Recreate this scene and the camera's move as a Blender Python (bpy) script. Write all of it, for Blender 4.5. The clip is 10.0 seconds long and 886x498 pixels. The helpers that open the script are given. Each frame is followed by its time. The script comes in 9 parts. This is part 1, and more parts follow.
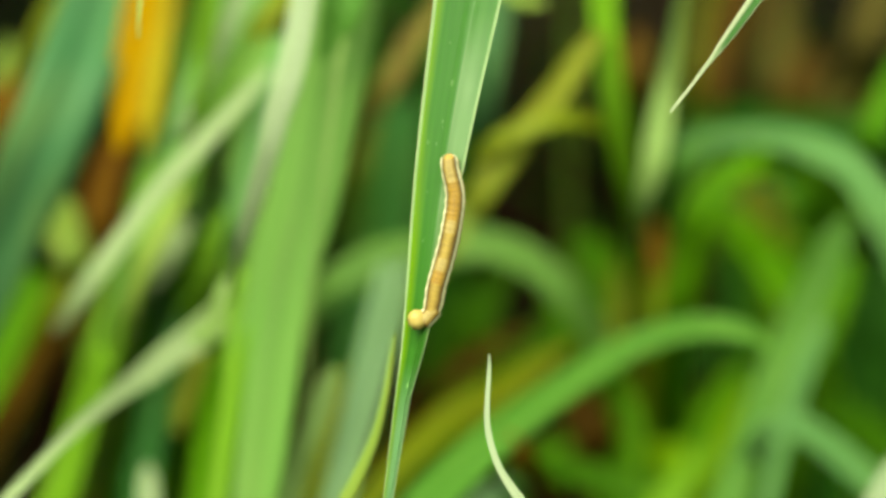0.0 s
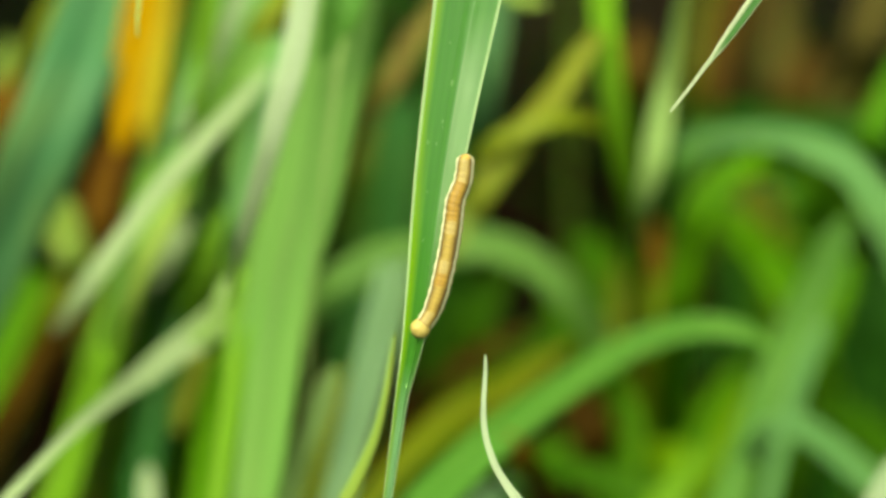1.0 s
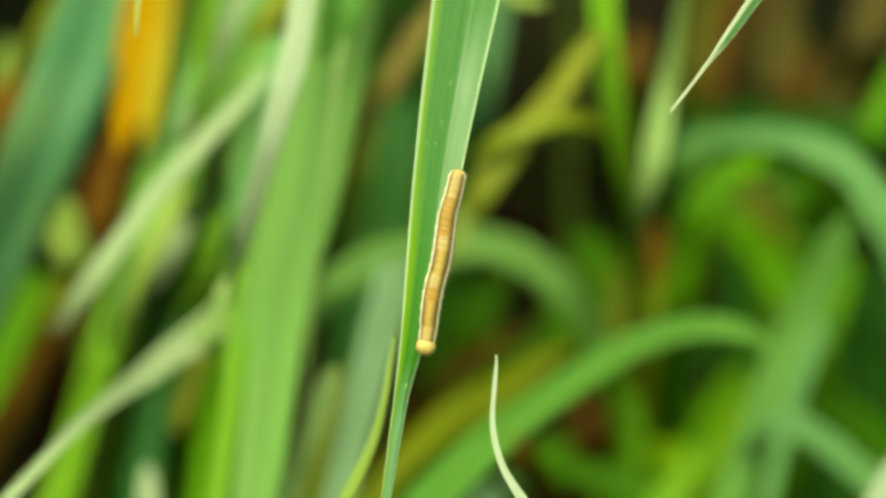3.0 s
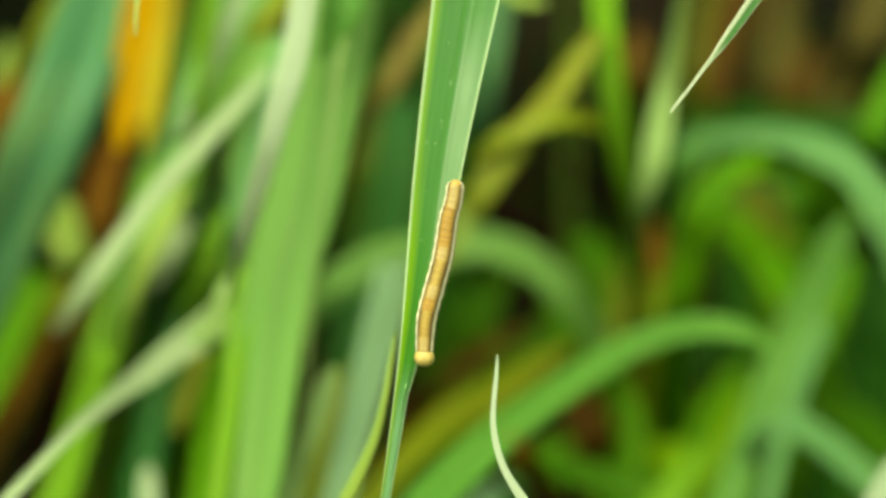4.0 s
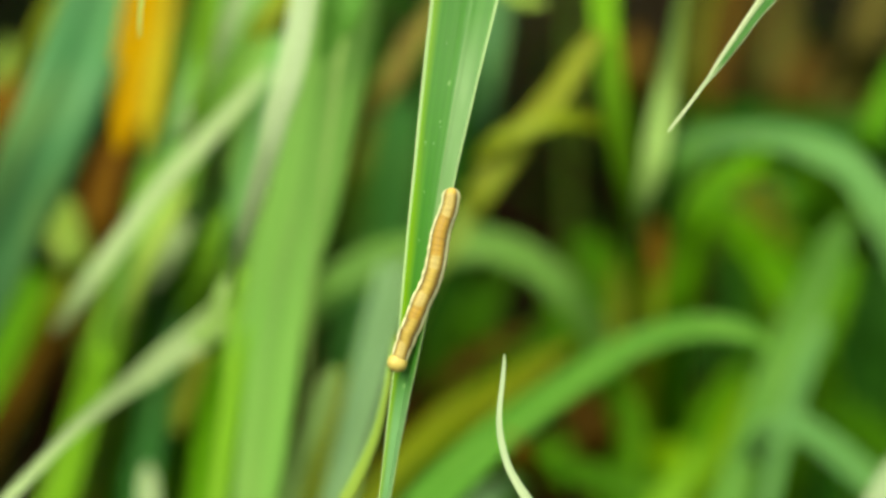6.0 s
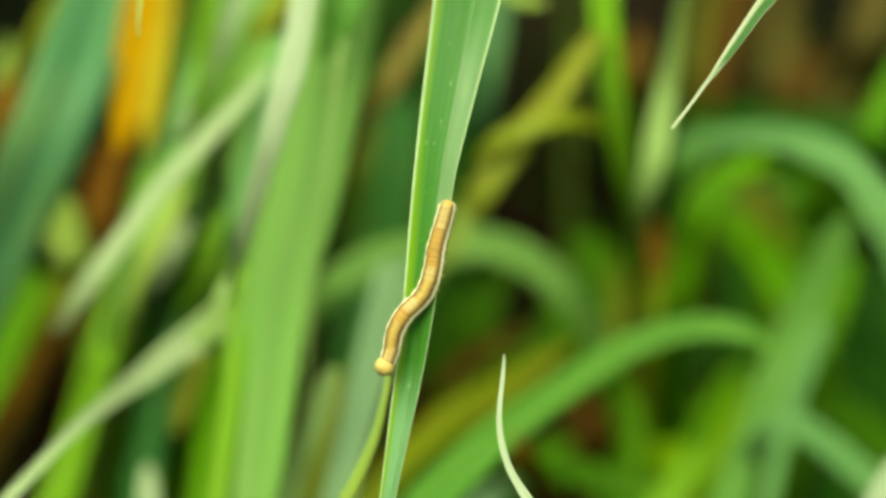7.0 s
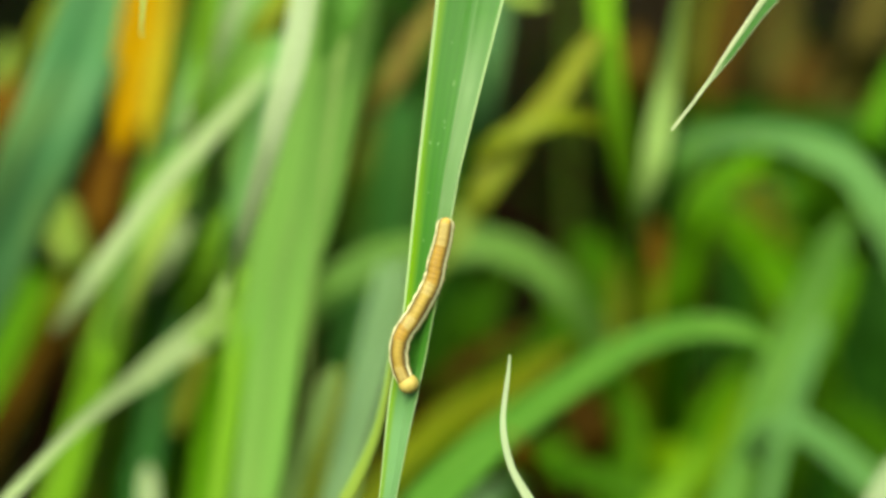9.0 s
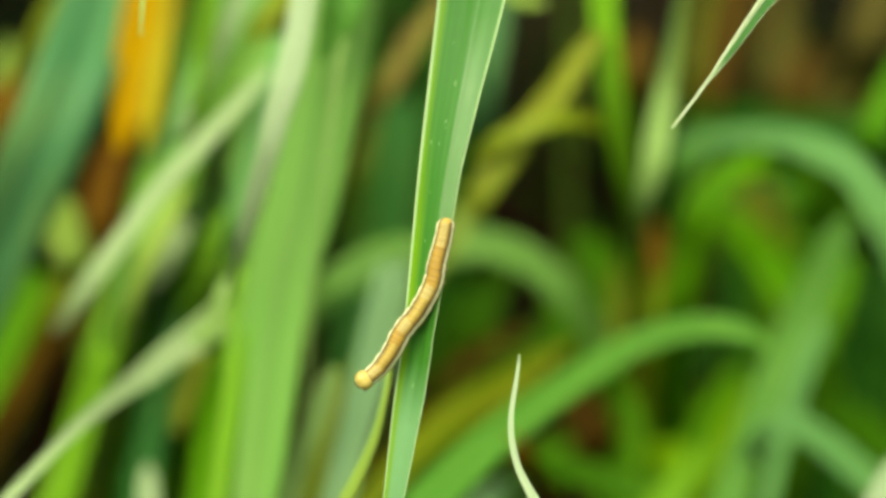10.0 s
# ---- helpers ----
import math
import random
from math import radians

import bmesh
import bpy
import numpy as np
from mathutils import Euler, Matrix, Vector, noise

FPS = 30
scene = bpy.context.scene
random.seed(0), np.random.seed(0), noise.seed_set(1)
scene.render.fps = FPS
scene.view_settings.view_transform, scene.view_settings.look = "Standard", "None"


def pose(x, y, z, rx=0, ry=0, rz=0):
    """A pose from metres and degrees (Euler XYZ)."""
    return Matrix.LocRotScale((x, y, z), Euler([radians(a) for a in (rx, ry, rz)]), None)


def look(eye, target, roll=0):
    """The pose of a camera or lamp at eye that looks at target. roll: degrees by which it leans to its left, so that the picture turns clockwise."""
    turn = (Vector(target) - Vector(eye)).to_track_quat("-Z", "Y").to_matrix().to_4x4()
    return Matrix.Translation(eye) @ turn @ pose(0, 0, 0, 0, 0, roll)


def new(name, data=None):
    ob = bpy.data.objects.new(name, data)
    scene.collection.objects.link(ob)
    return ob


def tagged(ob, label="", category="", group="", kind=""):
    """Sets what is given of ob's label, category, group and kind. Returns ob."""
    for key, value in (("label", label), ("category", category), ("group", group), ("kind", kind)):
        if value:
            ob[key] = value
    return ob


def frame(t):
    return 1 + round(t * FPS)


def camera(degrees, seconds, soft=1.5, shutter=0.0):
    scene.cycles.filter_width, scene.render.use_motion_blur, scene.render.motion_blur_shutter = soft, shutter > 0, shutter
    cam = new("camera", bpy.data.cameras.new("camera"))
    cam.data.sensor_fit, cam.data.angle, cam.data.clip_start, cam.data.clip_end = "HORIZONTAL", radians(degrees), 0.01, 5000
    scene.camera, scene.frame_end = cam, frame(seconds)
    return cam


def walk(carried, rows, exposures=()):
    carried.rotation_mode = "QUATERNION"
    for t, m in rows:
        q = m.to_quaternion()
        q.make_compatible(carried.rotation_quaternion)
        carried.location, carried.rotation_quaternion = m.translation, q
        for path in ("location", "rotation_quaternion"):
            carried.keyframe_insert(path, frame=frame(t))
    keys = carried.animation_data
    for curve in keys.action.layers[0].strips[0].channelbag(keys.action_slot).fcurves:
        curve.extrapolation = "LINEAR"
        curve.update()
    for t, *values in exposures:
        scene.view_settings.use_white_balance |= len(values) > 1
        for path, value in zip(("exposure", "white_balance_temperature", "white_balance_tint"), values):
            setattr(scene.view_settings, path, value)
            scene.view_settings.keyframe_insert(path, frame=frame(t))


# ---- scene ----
# ---- camera ----
# A macro view of about 12 cm of grass from 28 cm away, tilted 15 degrees down.
SUBJECT = Vector((0.0, 0.0, 0.2))
TILT = 15.0
REACH = 0.28
cam = camera(25.0, 10.0, soft=3.3)
EYE = SUBJECT + Vector((0, -math.cos(radians(TILT)), math.sin(radians(TILT)))) * REACH
cam.data.dof.use_dof = True
cam.data.dof.focus_distance = 0.279
cam.data.dof.aperture_fstop = 6.9
walk(cam, [(0.0, look(EYE, SUBJECT)), (10.0, look(EYE, SUBJECT))], [(0.0, 1.20, 7650, -18), (10.0, 1.20, 7650, -18)])

# ---- world and sun: bright, hazy daylight from the upper left, behind the camera ----
SUN_ELEVATION, SUN_FROM = 55.0, -24.0
world = bpy.data.worlds.new("sky")
scene.world = world
world.use_nodes = True
sky = world.node_tree.nodes.new("ShaderNodeTexSky")
sky.sky_type, sky.sun_disc = "NISHITA", False
sky.sun_elevation, sky.sun_rotation = radians(SUN_ELEVATION), radians(180 - SUN_FROM)
sky.dust_density, sky.air_density, sky.ozone_density = 4.0, 0.6, 0.3
back = world.node_tree.nodes["Background"]
back.inputs["Strength"].default_value = 0.115
world.node_tree.links.new(sky.outputs["Color"], back.inputs["Color"])
sun_data = bpy.data.lights.new("sun", "SUN")
sun_data.energy, sun_data.angle, sun_data.color = 3.3, radians(60.0), (1.0, 0.96, 0.84)
sun = new("sun", sun_data)
a, e = radians(SUN_FROM), radians(SUN_ELEVATION)
sun.matrix_world = look((math.sin(a) * math.cos(e) * 3, -math.cos(a) * math.cos(e) * 3, math.sin(e) * 3), (0, 0, 0))


# ---- materials ----
def material(name):
    m = bpy.data.materials.new(name)
    m.use_nodes = True
    t = m.node_tree
    t.nodes.clear()
    return m, t


def node(t, kind, **inputs):
    n = t.nodes.new(kind)
    for key, value in inputs.items():
        n.inputs[key.replace("_", " ")].default_value = value
    return n


def ramp(t, factor, stops):
    n = t.nodes.new("ShaderNodeValToRGB")
    el = n.color_ramp.elements
    while len(el) < len(stops):
        el.new(0.5)
    for k, (p, c) in zip(el, stops):
        k.position, k.color = p, (*c, 1)
    t.links.new(factor, n.inputs["Fac"])
    return n.outputs["Color"]


def mixed(t, factor, a, b, mode="MIX"):
    n = t.nodes.new("ShaderNodeMix")
    n.data_type, n.blend_type = "RGBA", mode
    for value, socket in ((factor, n.inputs[0]), (a, n.inputs[6]), (b, n.inputs[7])):
        if isinstance(value, (int, float)):
            socket.default_value = value
        elif isinstance(value, tuple):
            socket.default_value = (*value, 1)
        else:
            t.links.new(value, socket)
    return n.outputs[2]


def grain(t, vector, scale, stretch, detail=3.0):
    """Noise on the given coordinates, stretched."""
    mp = t.nodes.new("ShaderNodeMapping")
    mp.inputs["Scale"].default_value = stretch
    t.links.new(vector, mp.inputs["Vector"])
    n = node(t, "ShaderNodeTexNoise", Scale=scale, Detail=detail)
    t.links.new(mp.outputs["Vector"], n.inputs["Vector"])
    return n.outputs["Fac"]


def leaf_material(name, base, tip, rough=0.42, clear=0.45, margin=None, warm=None, sheen=0.5, vary=0.35, sheen_tone=None, sheen_tone_mix=0.7, sheen_tone_span=(-0.16, 0.04, 0.25), sheen_tone_top=1.0, sheen_tone_from=0.535, patchy=0.7, sheen_patch=0.14):
    """A living grass leaf: parallel veins across u, blotches along v, light coming through, a waxy gloss, sheen patches
    painted into the colour.
    """
    m, t = material(name)
    uv = t.nodes.new("ShaderNodeUVMap").outputs["UV"]
    split = t.nodes.new("ShaderNodeSeparateXYZ")
    t.links.new(uv, split.inputs[0])
    veins = grain(t, uv, 1.0, (42, 0.6, 1), 2.0)
    blotch = ramp(t, grain(t, uv, 1.0, (7.0, 1.6, 1), 4.0), [(0.3, (0, 0, 0)), (0.7, (1, 1, 1))])
    info = t.nodes.new("ShaderNodeObjectInfo")
    colour = mixed(t, blotch, base, tip)
    dark = tuple(c * 0.55 for c in base)
    fine = ramp(t, veins, [(0.36, (0, 0, 0)), (0.62, (1, 1, 1))])
    colour = mixed(t, mixed(t, 1.0, fine, (vary, vary, vary), "MULTIPLY"), colour, mixed(t, 0.5, dark, tip))
    if not margin:
        bands = ramp(t, grain(t, uv, 1.0, (4.5, 0.3, 1), 2.0), [(0.36, (0.78, 0.78, 0.78)), (0.5, (1, 1, 1)), (0.64, (1.18, 1.18, 1.18))])
        colour = mixed(t, 1.0, colour, bands, "MULTIPLY")
        # pale patches imitate sheen along the blade, mixed into its colour
        waxy = ramp(t, grain(t, uv, 1.0, (1.6, 2.3, 1), 3.0), [(0.44, (0, 0, 0)), (0.68, (sheen_patch, sheen_patch, sheen_patch))])
        colour = mixed(t, waxy, colour, (0.24, 0.34, 0.09))
    # tone of the right half; on main_leaf it is painted pale sheen
    if sheen_tone:
        half = ramp(t, split.outputs[0], [(sheen_tone_from, (0, 0, 0)), (sheen_tone_from + 0.021, (0.2, 0.2, 0.2)), (sheen_tone_from + 0.037, (sheen_tone_mix,) * 3), (0.9, (sheen_tone_mix,) * 3)])
        upper = node(t, "ShaderNodeMapRange", From_Min=sheen_tone_span[0], From_Max=sheen_tone_span[1], To_Min=sheen_tone_span[2], To_Max=1.0)
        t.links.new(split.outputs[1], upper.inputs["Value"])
        top = node(t, "ShaderNodeMapRange", From_Min=0.27, From_Max=0.40, To_Min=1.0, To_Max=sheen_tone_top)
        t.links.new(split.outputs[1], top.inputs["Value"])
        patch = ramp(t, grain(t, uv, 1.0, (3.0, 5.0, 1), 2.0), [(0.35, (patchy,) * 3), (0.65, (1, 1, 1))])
        # sheen towards the hanging tip, painted as a paler green
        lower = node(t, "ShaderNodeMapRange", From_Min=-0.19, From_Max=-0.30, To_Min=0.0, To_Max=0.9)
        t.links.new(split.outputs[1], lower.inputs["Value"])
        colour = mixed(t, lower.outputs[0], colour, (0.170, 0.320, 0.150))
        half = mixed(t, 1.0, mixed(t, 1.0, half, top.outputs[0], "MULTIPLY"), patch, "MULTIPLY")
        colour = mixed(t, mixed(t, 1.0, half, upper.outputs[0], "MULTIPLY"), colour, sheen_tone)
    if warm:
        slim = ramp(t, split.outputs[0], [(0.0, (1, 1, 1)), (0.08, (0.75, 0.75, 0.75)), (0.18, (0, 0, 0)), (0.97, (0, 0, 0)), (1.0, (0.4, 0.4, 0.4))])
        full = ramp(t, split.outputs[0], [(0.0, (1, 1, 1)), (0.15, (0.8, 0.8, 0.8)), (0.29, (0, 0, 0)), (0.97, (0, 0, 0)), (1.0, (0.4, 0.4, 0.4))])
        down = node(t, "ShaderNodeMapRange", From_Min=0.22, From_Max=0.0, To_Min=0.0, To_Max=1.0)
        t.links.new(split.outputs[1], down.inputs["Value"])
        band = mixed(t, down.outputs[0], slim, full)
        colour = mixed(t, band, colour, warm)
    if margin:
        rim = ramp(t, split.outputs[0], [(0.0, (1, 1, 1)), (0.035, (0.85, 0.85, 0.85)), (0.065, (0, 0, 0)), (0.945, (0, 0, 0)), (0.97, (0.85, 0.85, 0.85)), (1.0, (1, 1, 1))])
        colour = mixed(t, rim, colour, margin)
    hue = node(t, "ShaderNodeHueSaturation")
    jig = node(t, "ShaderNodeMapRange", To_Min=0.85, To_Max=1.15)
    t.links.new(info.outputs["Random"], jig.inputs["Value"])
    t.links.new(colour, hue.inputs["Color"])
    if not margin:
        t.links.new(jig.outputs[0], hue.inputs["Value"])
    bump = node(t, "ShaderNodeBump", Strength=0.35, Distance=0.00015)
    t.links.new(veins, bump.inputs["Height"])
    skin = node(t, "ShaderNodeBsdfPrincipled", Roughness=rough)
    skin.inputs["Specular IOR Level"].default_value = sheen
    t.links.new(hue.outputs["Color"], skin.inputs["Base Color"])
    t.links.new(bump.outputs[0], skin.inputs["Normal"])
    glow = node(t, "ShaderNodeBsdfTranslucent")
    t.links.new(mixed(t, 1.0, hue.outputs["Color"], (1.5, 1.45, 0.6), "MULTIPLY"), glow.inputs["Color"])
    both = node(t, "ShaderNodeMixShader", Fac=clear)
    t.links.new(skin.outputs[0], both.inputs[1])
    t.links.new(glow.outputs[0], both.inputs[2])
    out = t.nodes.new("ShaderNodeOutputMaterial")
    t.links.new(both.outputs[0], out.inputs["Surface"])
    return m


LEAF = {
    "main": leaf_material("main_leaf", (0.034, 0.145, 0.010), (0.060, 0.195, 0.022), 0.32, 0.36, (0.45, 0.56, 0.34), (0.15, 0.28, 0.003), 0.35, 0.5, sheen_tone=(0.24, 0.35, 0.19), sheen_tone_mix=0.78, sheen_tone_span=(-0.10, 0.08, 0.05), sheen_tone_top=0.25),
    "tip": leaf_material("young_tip", (0.354, 0.430, 0.258), (0.449, 0.500, 0.381), 0.38, 0.3, (0.42, 0.52, 0.34), sheen=0.6),
    "rimmed": leaf_material("rimmed_leaf", (0.35, 0.41, 0.25), (0.45, 0.49, 0.34), 0.5, 0.25, (0.55, 0.58, 0.42), warm=(0.52, 0.54, 0.40), sheen=0.2, sheen_tone=(0.022, 0.100, 0.008), sheen_tone_mix=1.0, sheen_tone_span=(0.08, 0.15, 0.0), sheen_tone_from=0.36, patchy=0.93),
    "sage": leaf_material("sage_leaf", (0.177, 0.265, 0.040), (0.270, 0.357, 0.075), 0.5, 0.3, sheen=0.12),
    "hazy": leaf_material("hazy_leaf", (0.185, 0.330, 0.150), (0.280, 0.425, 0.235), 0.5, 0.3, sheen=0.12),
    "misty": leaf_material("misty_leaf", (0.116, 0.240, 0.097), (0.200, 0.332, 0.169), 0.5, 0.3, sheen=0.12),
    "glaucous": leaf_material("glaucous_leaf", (0.057, 0.178, 0.018), (0.113, 0.255, 0.039), 0.5, 0.32, sheen=0.12),
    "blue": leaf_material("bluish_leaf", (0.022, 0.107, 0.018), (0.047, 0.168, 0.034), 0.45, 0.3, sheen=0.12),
    "green": leaf_material("green_leaf", (0.061, 0.184, 0.004), (0.107, 0.255, 0.007), 0.6, 0.34, sheen=0.06, sheen_patch=0.1),
    "fresh": leaf_material("fresh_leaf", (0.109, 0.256, 0.035), (0.186, 0.340, 0.084), 0.55, 0.3, sheen=0.12, vary=0.85),
    "grassy": leaf_material("grassy_leaf", (0.091, 0.219, 0.017), (0.151, 0.291, 0.044), 0.55, 0.3, sheen=0.12, vary=0.6),
    "lime": leaf_material("lime_leaf", (0.101, 0.219, 0.003), (0.167, 0.286, 0.007), 0.6, 0.34, sheen=0.06, sheen_patch=0.1),
    "wan": leaf_material("wan_leaf", (0.195, 0.316, 0.081), (0.307, 0.418, 0.153), 0.5, 0.28, sheen=0.12),
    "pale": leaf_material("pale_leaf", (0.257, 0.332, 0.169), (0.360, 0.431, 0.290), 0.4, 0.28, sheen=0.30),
    "olive": leaf_material("olive_leaf", (0.106, 0.168, 0.003), (0.246, 0.250, 0.017), 0.5, 0.3, sheen=0.12),
    "amber": leaf_material("amber_leaf", (0.36, 0.150, 0.003), (0.35, 0.250, 0.006), 0.7, 0.4, sheen=0.05, sheen_patch=0.0),
    "sap": leaf_material("sappy_leaf", (0.195, 0.296, 0.034), (0.307, 0.418, 0.089), 0.5, 0.3, sheen=0.12),
    "rust": leaf_material("rusty_leaf", (0.036, 0.019, 0.001), (0.105, 0.050, 0.004), 0.7, 0.3, sheen=0.10, sheen_patch=0.03),
    "russet": leaf_material("russet_leaf", (0.085, 0.036, 0.002), (0.190, 0.080, 0.004), 0.7, 0.3, sheen=0.10, sheen_patch=0.03),
    "straw": leaf_material("straw_leaf", (0.100, 0.078, 0.012), (0.200, 0.155, 0.034), 0.6, 0.3, sheen=0.12, sheen_patch=0.1),
    # green darkened so that its colour holds the shade far back in the stand
    "deep": leaf_material("shade_dark_leaf", (0.007, 0.043, 0.002), (0.022, 0.087, 0.004), 0.55, 0.35, sheen=0.08, sheen_patch=0.03),
    "teal": leaf_material("teal_leaf", (0.032, 0.118, 0.042), (0.080, 0.185, 0.082), 0.5, 0.3, sheen=0.12, sheen_patch=0.3),
    "gold": leaf_material("gold_leaf", (0.26, 0.20, 0.004), (0.34, 0.29, 0.025), 0.7, 0.4, sheen=0.08, sheen_patch=0.2),
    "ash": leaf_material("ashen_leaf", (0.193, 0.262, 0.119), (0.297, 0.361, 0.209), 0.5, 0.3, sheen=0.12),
    "khaki": leaf_material("khaki_leaf", (0.092, 0.131, 0.005), (0.200, 0.198, 0.013), 0.55, 0.3, sheen=0.12),
    "moss": leaf_material("mossy_leaf", (0.031, 0.107, 0.002), (0.062, 0.163, 0.005), 0.6, 0.34, sheen=0.06, sheen_patch=0.05),
    "jade": leaf_material("jade_leaf", (0.082, 0.209, 0.053), (0.153, 0.306, 0.110), 0.5, 0.32, sheen=0.12, sheen_patch=0.15),
    "leafy": leaf_material("leafy_leaf", (0.101, 0.240, 0.006), (0.162, 0.306, 0.021), 0.55, 0.34, sheen=0.10),
}


def soil_material():
    m, t = material("soil")
    place = t.nodes.new("ShaderNodeTexCoord").outputs["Object"]
    coarse = grain(t, place, 14.0, (1, 1, 1), 6.0)
    fine = grain(t, place, 180.0, (1, 1, 1), 4.0)
    # near-black browns: the shade under the grass is put into the soil colour
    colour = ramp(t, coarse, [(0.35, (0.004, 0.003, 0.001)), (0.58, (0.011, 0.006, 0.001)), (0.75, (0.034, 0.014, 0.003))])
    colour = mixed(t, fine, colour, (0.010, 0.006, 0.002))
    bump = node(t, "ShaderNodeBump", Strength=0.8, Distance=0.004)
    t.links.new(fine, bump.inputs["Height"])
    skin = node(t, "ShaderNodeBsdfPrincipled", Roughness=0.95)
    skin.inputs["Specular IOR Level"].default_value = 0.05
    t.links.new(colour, skin.inputs["Base Color"])
    t.links.new(bump.outputs[0], skin.inputs["Normal"])
    out = t.nodes.new("ShaderNodeOutputMaterial")
    t.links.new(skin.outputs[0], out.inputs["Surface"])
    return m


def plain_material(name, low, high, rough=0.6, scale=900.0, sheen=0.3, waxy=0.0):
    m, t = material(name)
    place = t.nodes.new("ShaderNodeTexCoord").outputs["Object"]
    fine = grain(t, place, scale, (1, 1, 1), 4.0)
    skin = node(t, "ShaderNodeBsdfPrincipled", Roughness=rough)
    skin.inputs["Specular IOR Level"].default_value = sheen
    if waxy:
        skin.inputs["Subsurface Weight"].default_value = waxy
        skin.inputs["Subsurface Radius"].default_value = (1.0, 0.6, 0.2)
        skin.inputs["Subsurface Scale"].default_value = 0.0004
    t.links.new(mixed(t, fine, low, high), skin.inputs["Base Color"])
    bump = node(t, "ShaderNodeBump", Strength=0.25, Distance=0.0001)
    t.links.new(fine, bump.inputs["Height"])
    t.links.new(bump.outputs[0], skin.inputs["Normal"])
    out = t.nodes.new("ShaderNodeOutputMaterial")
    t.links.new(skin.outputs[0], out.inputs["Surface"])
    return m


def body_material(name, tan, tan2, banding=0.26, broad=0.0, light=0.85):
    """Larva skin: u runs round the body from the belly, over the back, to the belly. A broad tan back, dark side lines, white ridges."""
    m, t = material(name)
    uv = t.nodes.new("ShaderNodeUVMap").outputs["UV"]
    split = t.nodes.new("ShaderNodeSeparateXYZ")
    wob = grain(t, uv, 1.0, (1.5, 7.0, 1), 3.0)
    t.links.new(uv, split.inputs[0])
    shift = node(t, "ShaderNodeMath")
    shift.operation = "MULTIPLY_ADD"
    t.links.new(wob, shift.inputs[0])
    shift.inputs[1].default_value = 0.045
    t.links.new(split.outputs[0], shift.inputs[2])
    white, dark, mid = (0.74, 0.68, 0.48), (0.05, 0.025, 0.005), (0.17, 0.10, 0.018)
    line = tuple(light * c for c in tan)
    stripes = ramp(t, shift.outputs[0], [
        (0.0, (0.45, 0.36, 0.16)), (0.262, (0.30, 0.20, 0.06)), (0.275, white), (0.326, white), (0.342, dark), (0.366 + broad, dark), (0.392 + broad, mid), (0.43 + broad * 0.8, tan),
        (0.49, line), (0.515, line), (0.55 - broad * 0.3, tan), (0.600 - broad * 0.8, mid), (0.628 - broad, dark), (0.654, dark), (0.672, white), (0.726, white), (0.739, (0.30, 0.20, 0.06))])
    flecks = grain(t, uv, 1.0, (30.0, 4.0, 1), 5.0)
    rings = grain(t, uv, 1.0, (0.6, 19.0, 1), 2.0)
    back = ramp(t, shift.outputs[0], [(0.335, (0, 0, 0)), (0.36, (banding,) * 3), (0.64, (banding,) * 3), (0.67, (0, 0, 0))])
    colour = mixed(t, mixed(t, 1.0, ramp(t, rings, [(0.47, (0, 0, 0)), (0.62, (1, 1, 1))]), back, "MULTIPLY"), stripes, tan2, "MULTIPLY")
    colour = mixed(t, mixed(t, 1.0, flecks, (0.18, 0.18, 0.18), "MULTIPLY"), colour, (0.40, 0.30, 0.09))
    half = node(t, "ShaderNodeMath")
    half.operation = "PINGPONG"
    half.inputs[1].default_value = 0.5
    t.links.new(split.outputs[1], half.inputs[0])
    joint = ramp(t, half.outputs[0], [(0.0, (0.75, 0.75, 0.75)), (0.045, (0.6, 0.6, 0.6)), (0.09, (0, 0, 0))])
    joint = mixed(t, 1.0, joint, ramp(t, shift.outputs[0], [(0.335, (0.15, 0.15, 0.15)), (0.36, (1, 1, 1)), (0.64, (1, 1, 1)), (0.67, (0.15, 0.15, 0.15))]), "MULTIPLY")
    colour = mixed(t, joint, colour, (0.13, 0.070, 0.010))
    bump = node(t, "ShaderNodeBump", Strength=0.3, Distance=0.00008)
    t.links.new(flecks, bump.inputs["Height"])
    skin = node(t, "ShaderNodeBsdfPrincipled", Roughness=0.5)
    skin.inputs["Specular IOR Level"].default_value = 0.35
    t.links.new(colour, skin.inputs["Base Color"])
    t.links.new(bump.outputs[0], skin.inputs["Normal"])
    out = t.nodes.new("ShaderNodeOutputMaterial")
    t.links.new(skin.outputs[0], out.inputs["Surface"])
    return m


SOIL = soil_material()
# dead-leaf brown, darkened to hold the shade on the ground
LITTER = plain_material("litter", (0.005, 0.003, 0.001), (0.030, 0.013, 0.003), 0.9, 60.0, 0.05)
TAN = body_material("tan_skin", (0.245, 0.162, 0.027), (0.42, 0.30, 0.10), 0.42, 0.022, 1.2)
AMBER = body_material("amber_skin", (0.285, 0.152, 0.013), (0.38, 0.23, 0.045), 0.55)
STRAW = body_material("straw_skin", (0.330, 0.240, 0.085), (0.46, 0.32, 0.12), 0.42)
HEAD = plain_material("head_skin", (0.30, 0.205, 0.040), (0.46, 0.36, 0.13), 0.55, 1300.0, 0.35)
TAIL = plain_material("tail_skin", (0.34, 0.19, 0.022), (0.42, 0.28, 0.07), 0.5, 1800.0, 0.35)
FOOT = plain_material("foot_skin", (0.46, 0.33, 0.14), (0.54, 0.42, 0.22), 0.5, 2500.0)
DARK = plain_material("dark_horn", (0.06, 0.03, 0.01), (0.12, 0.06, 0.02), 0.4, 2500.0)
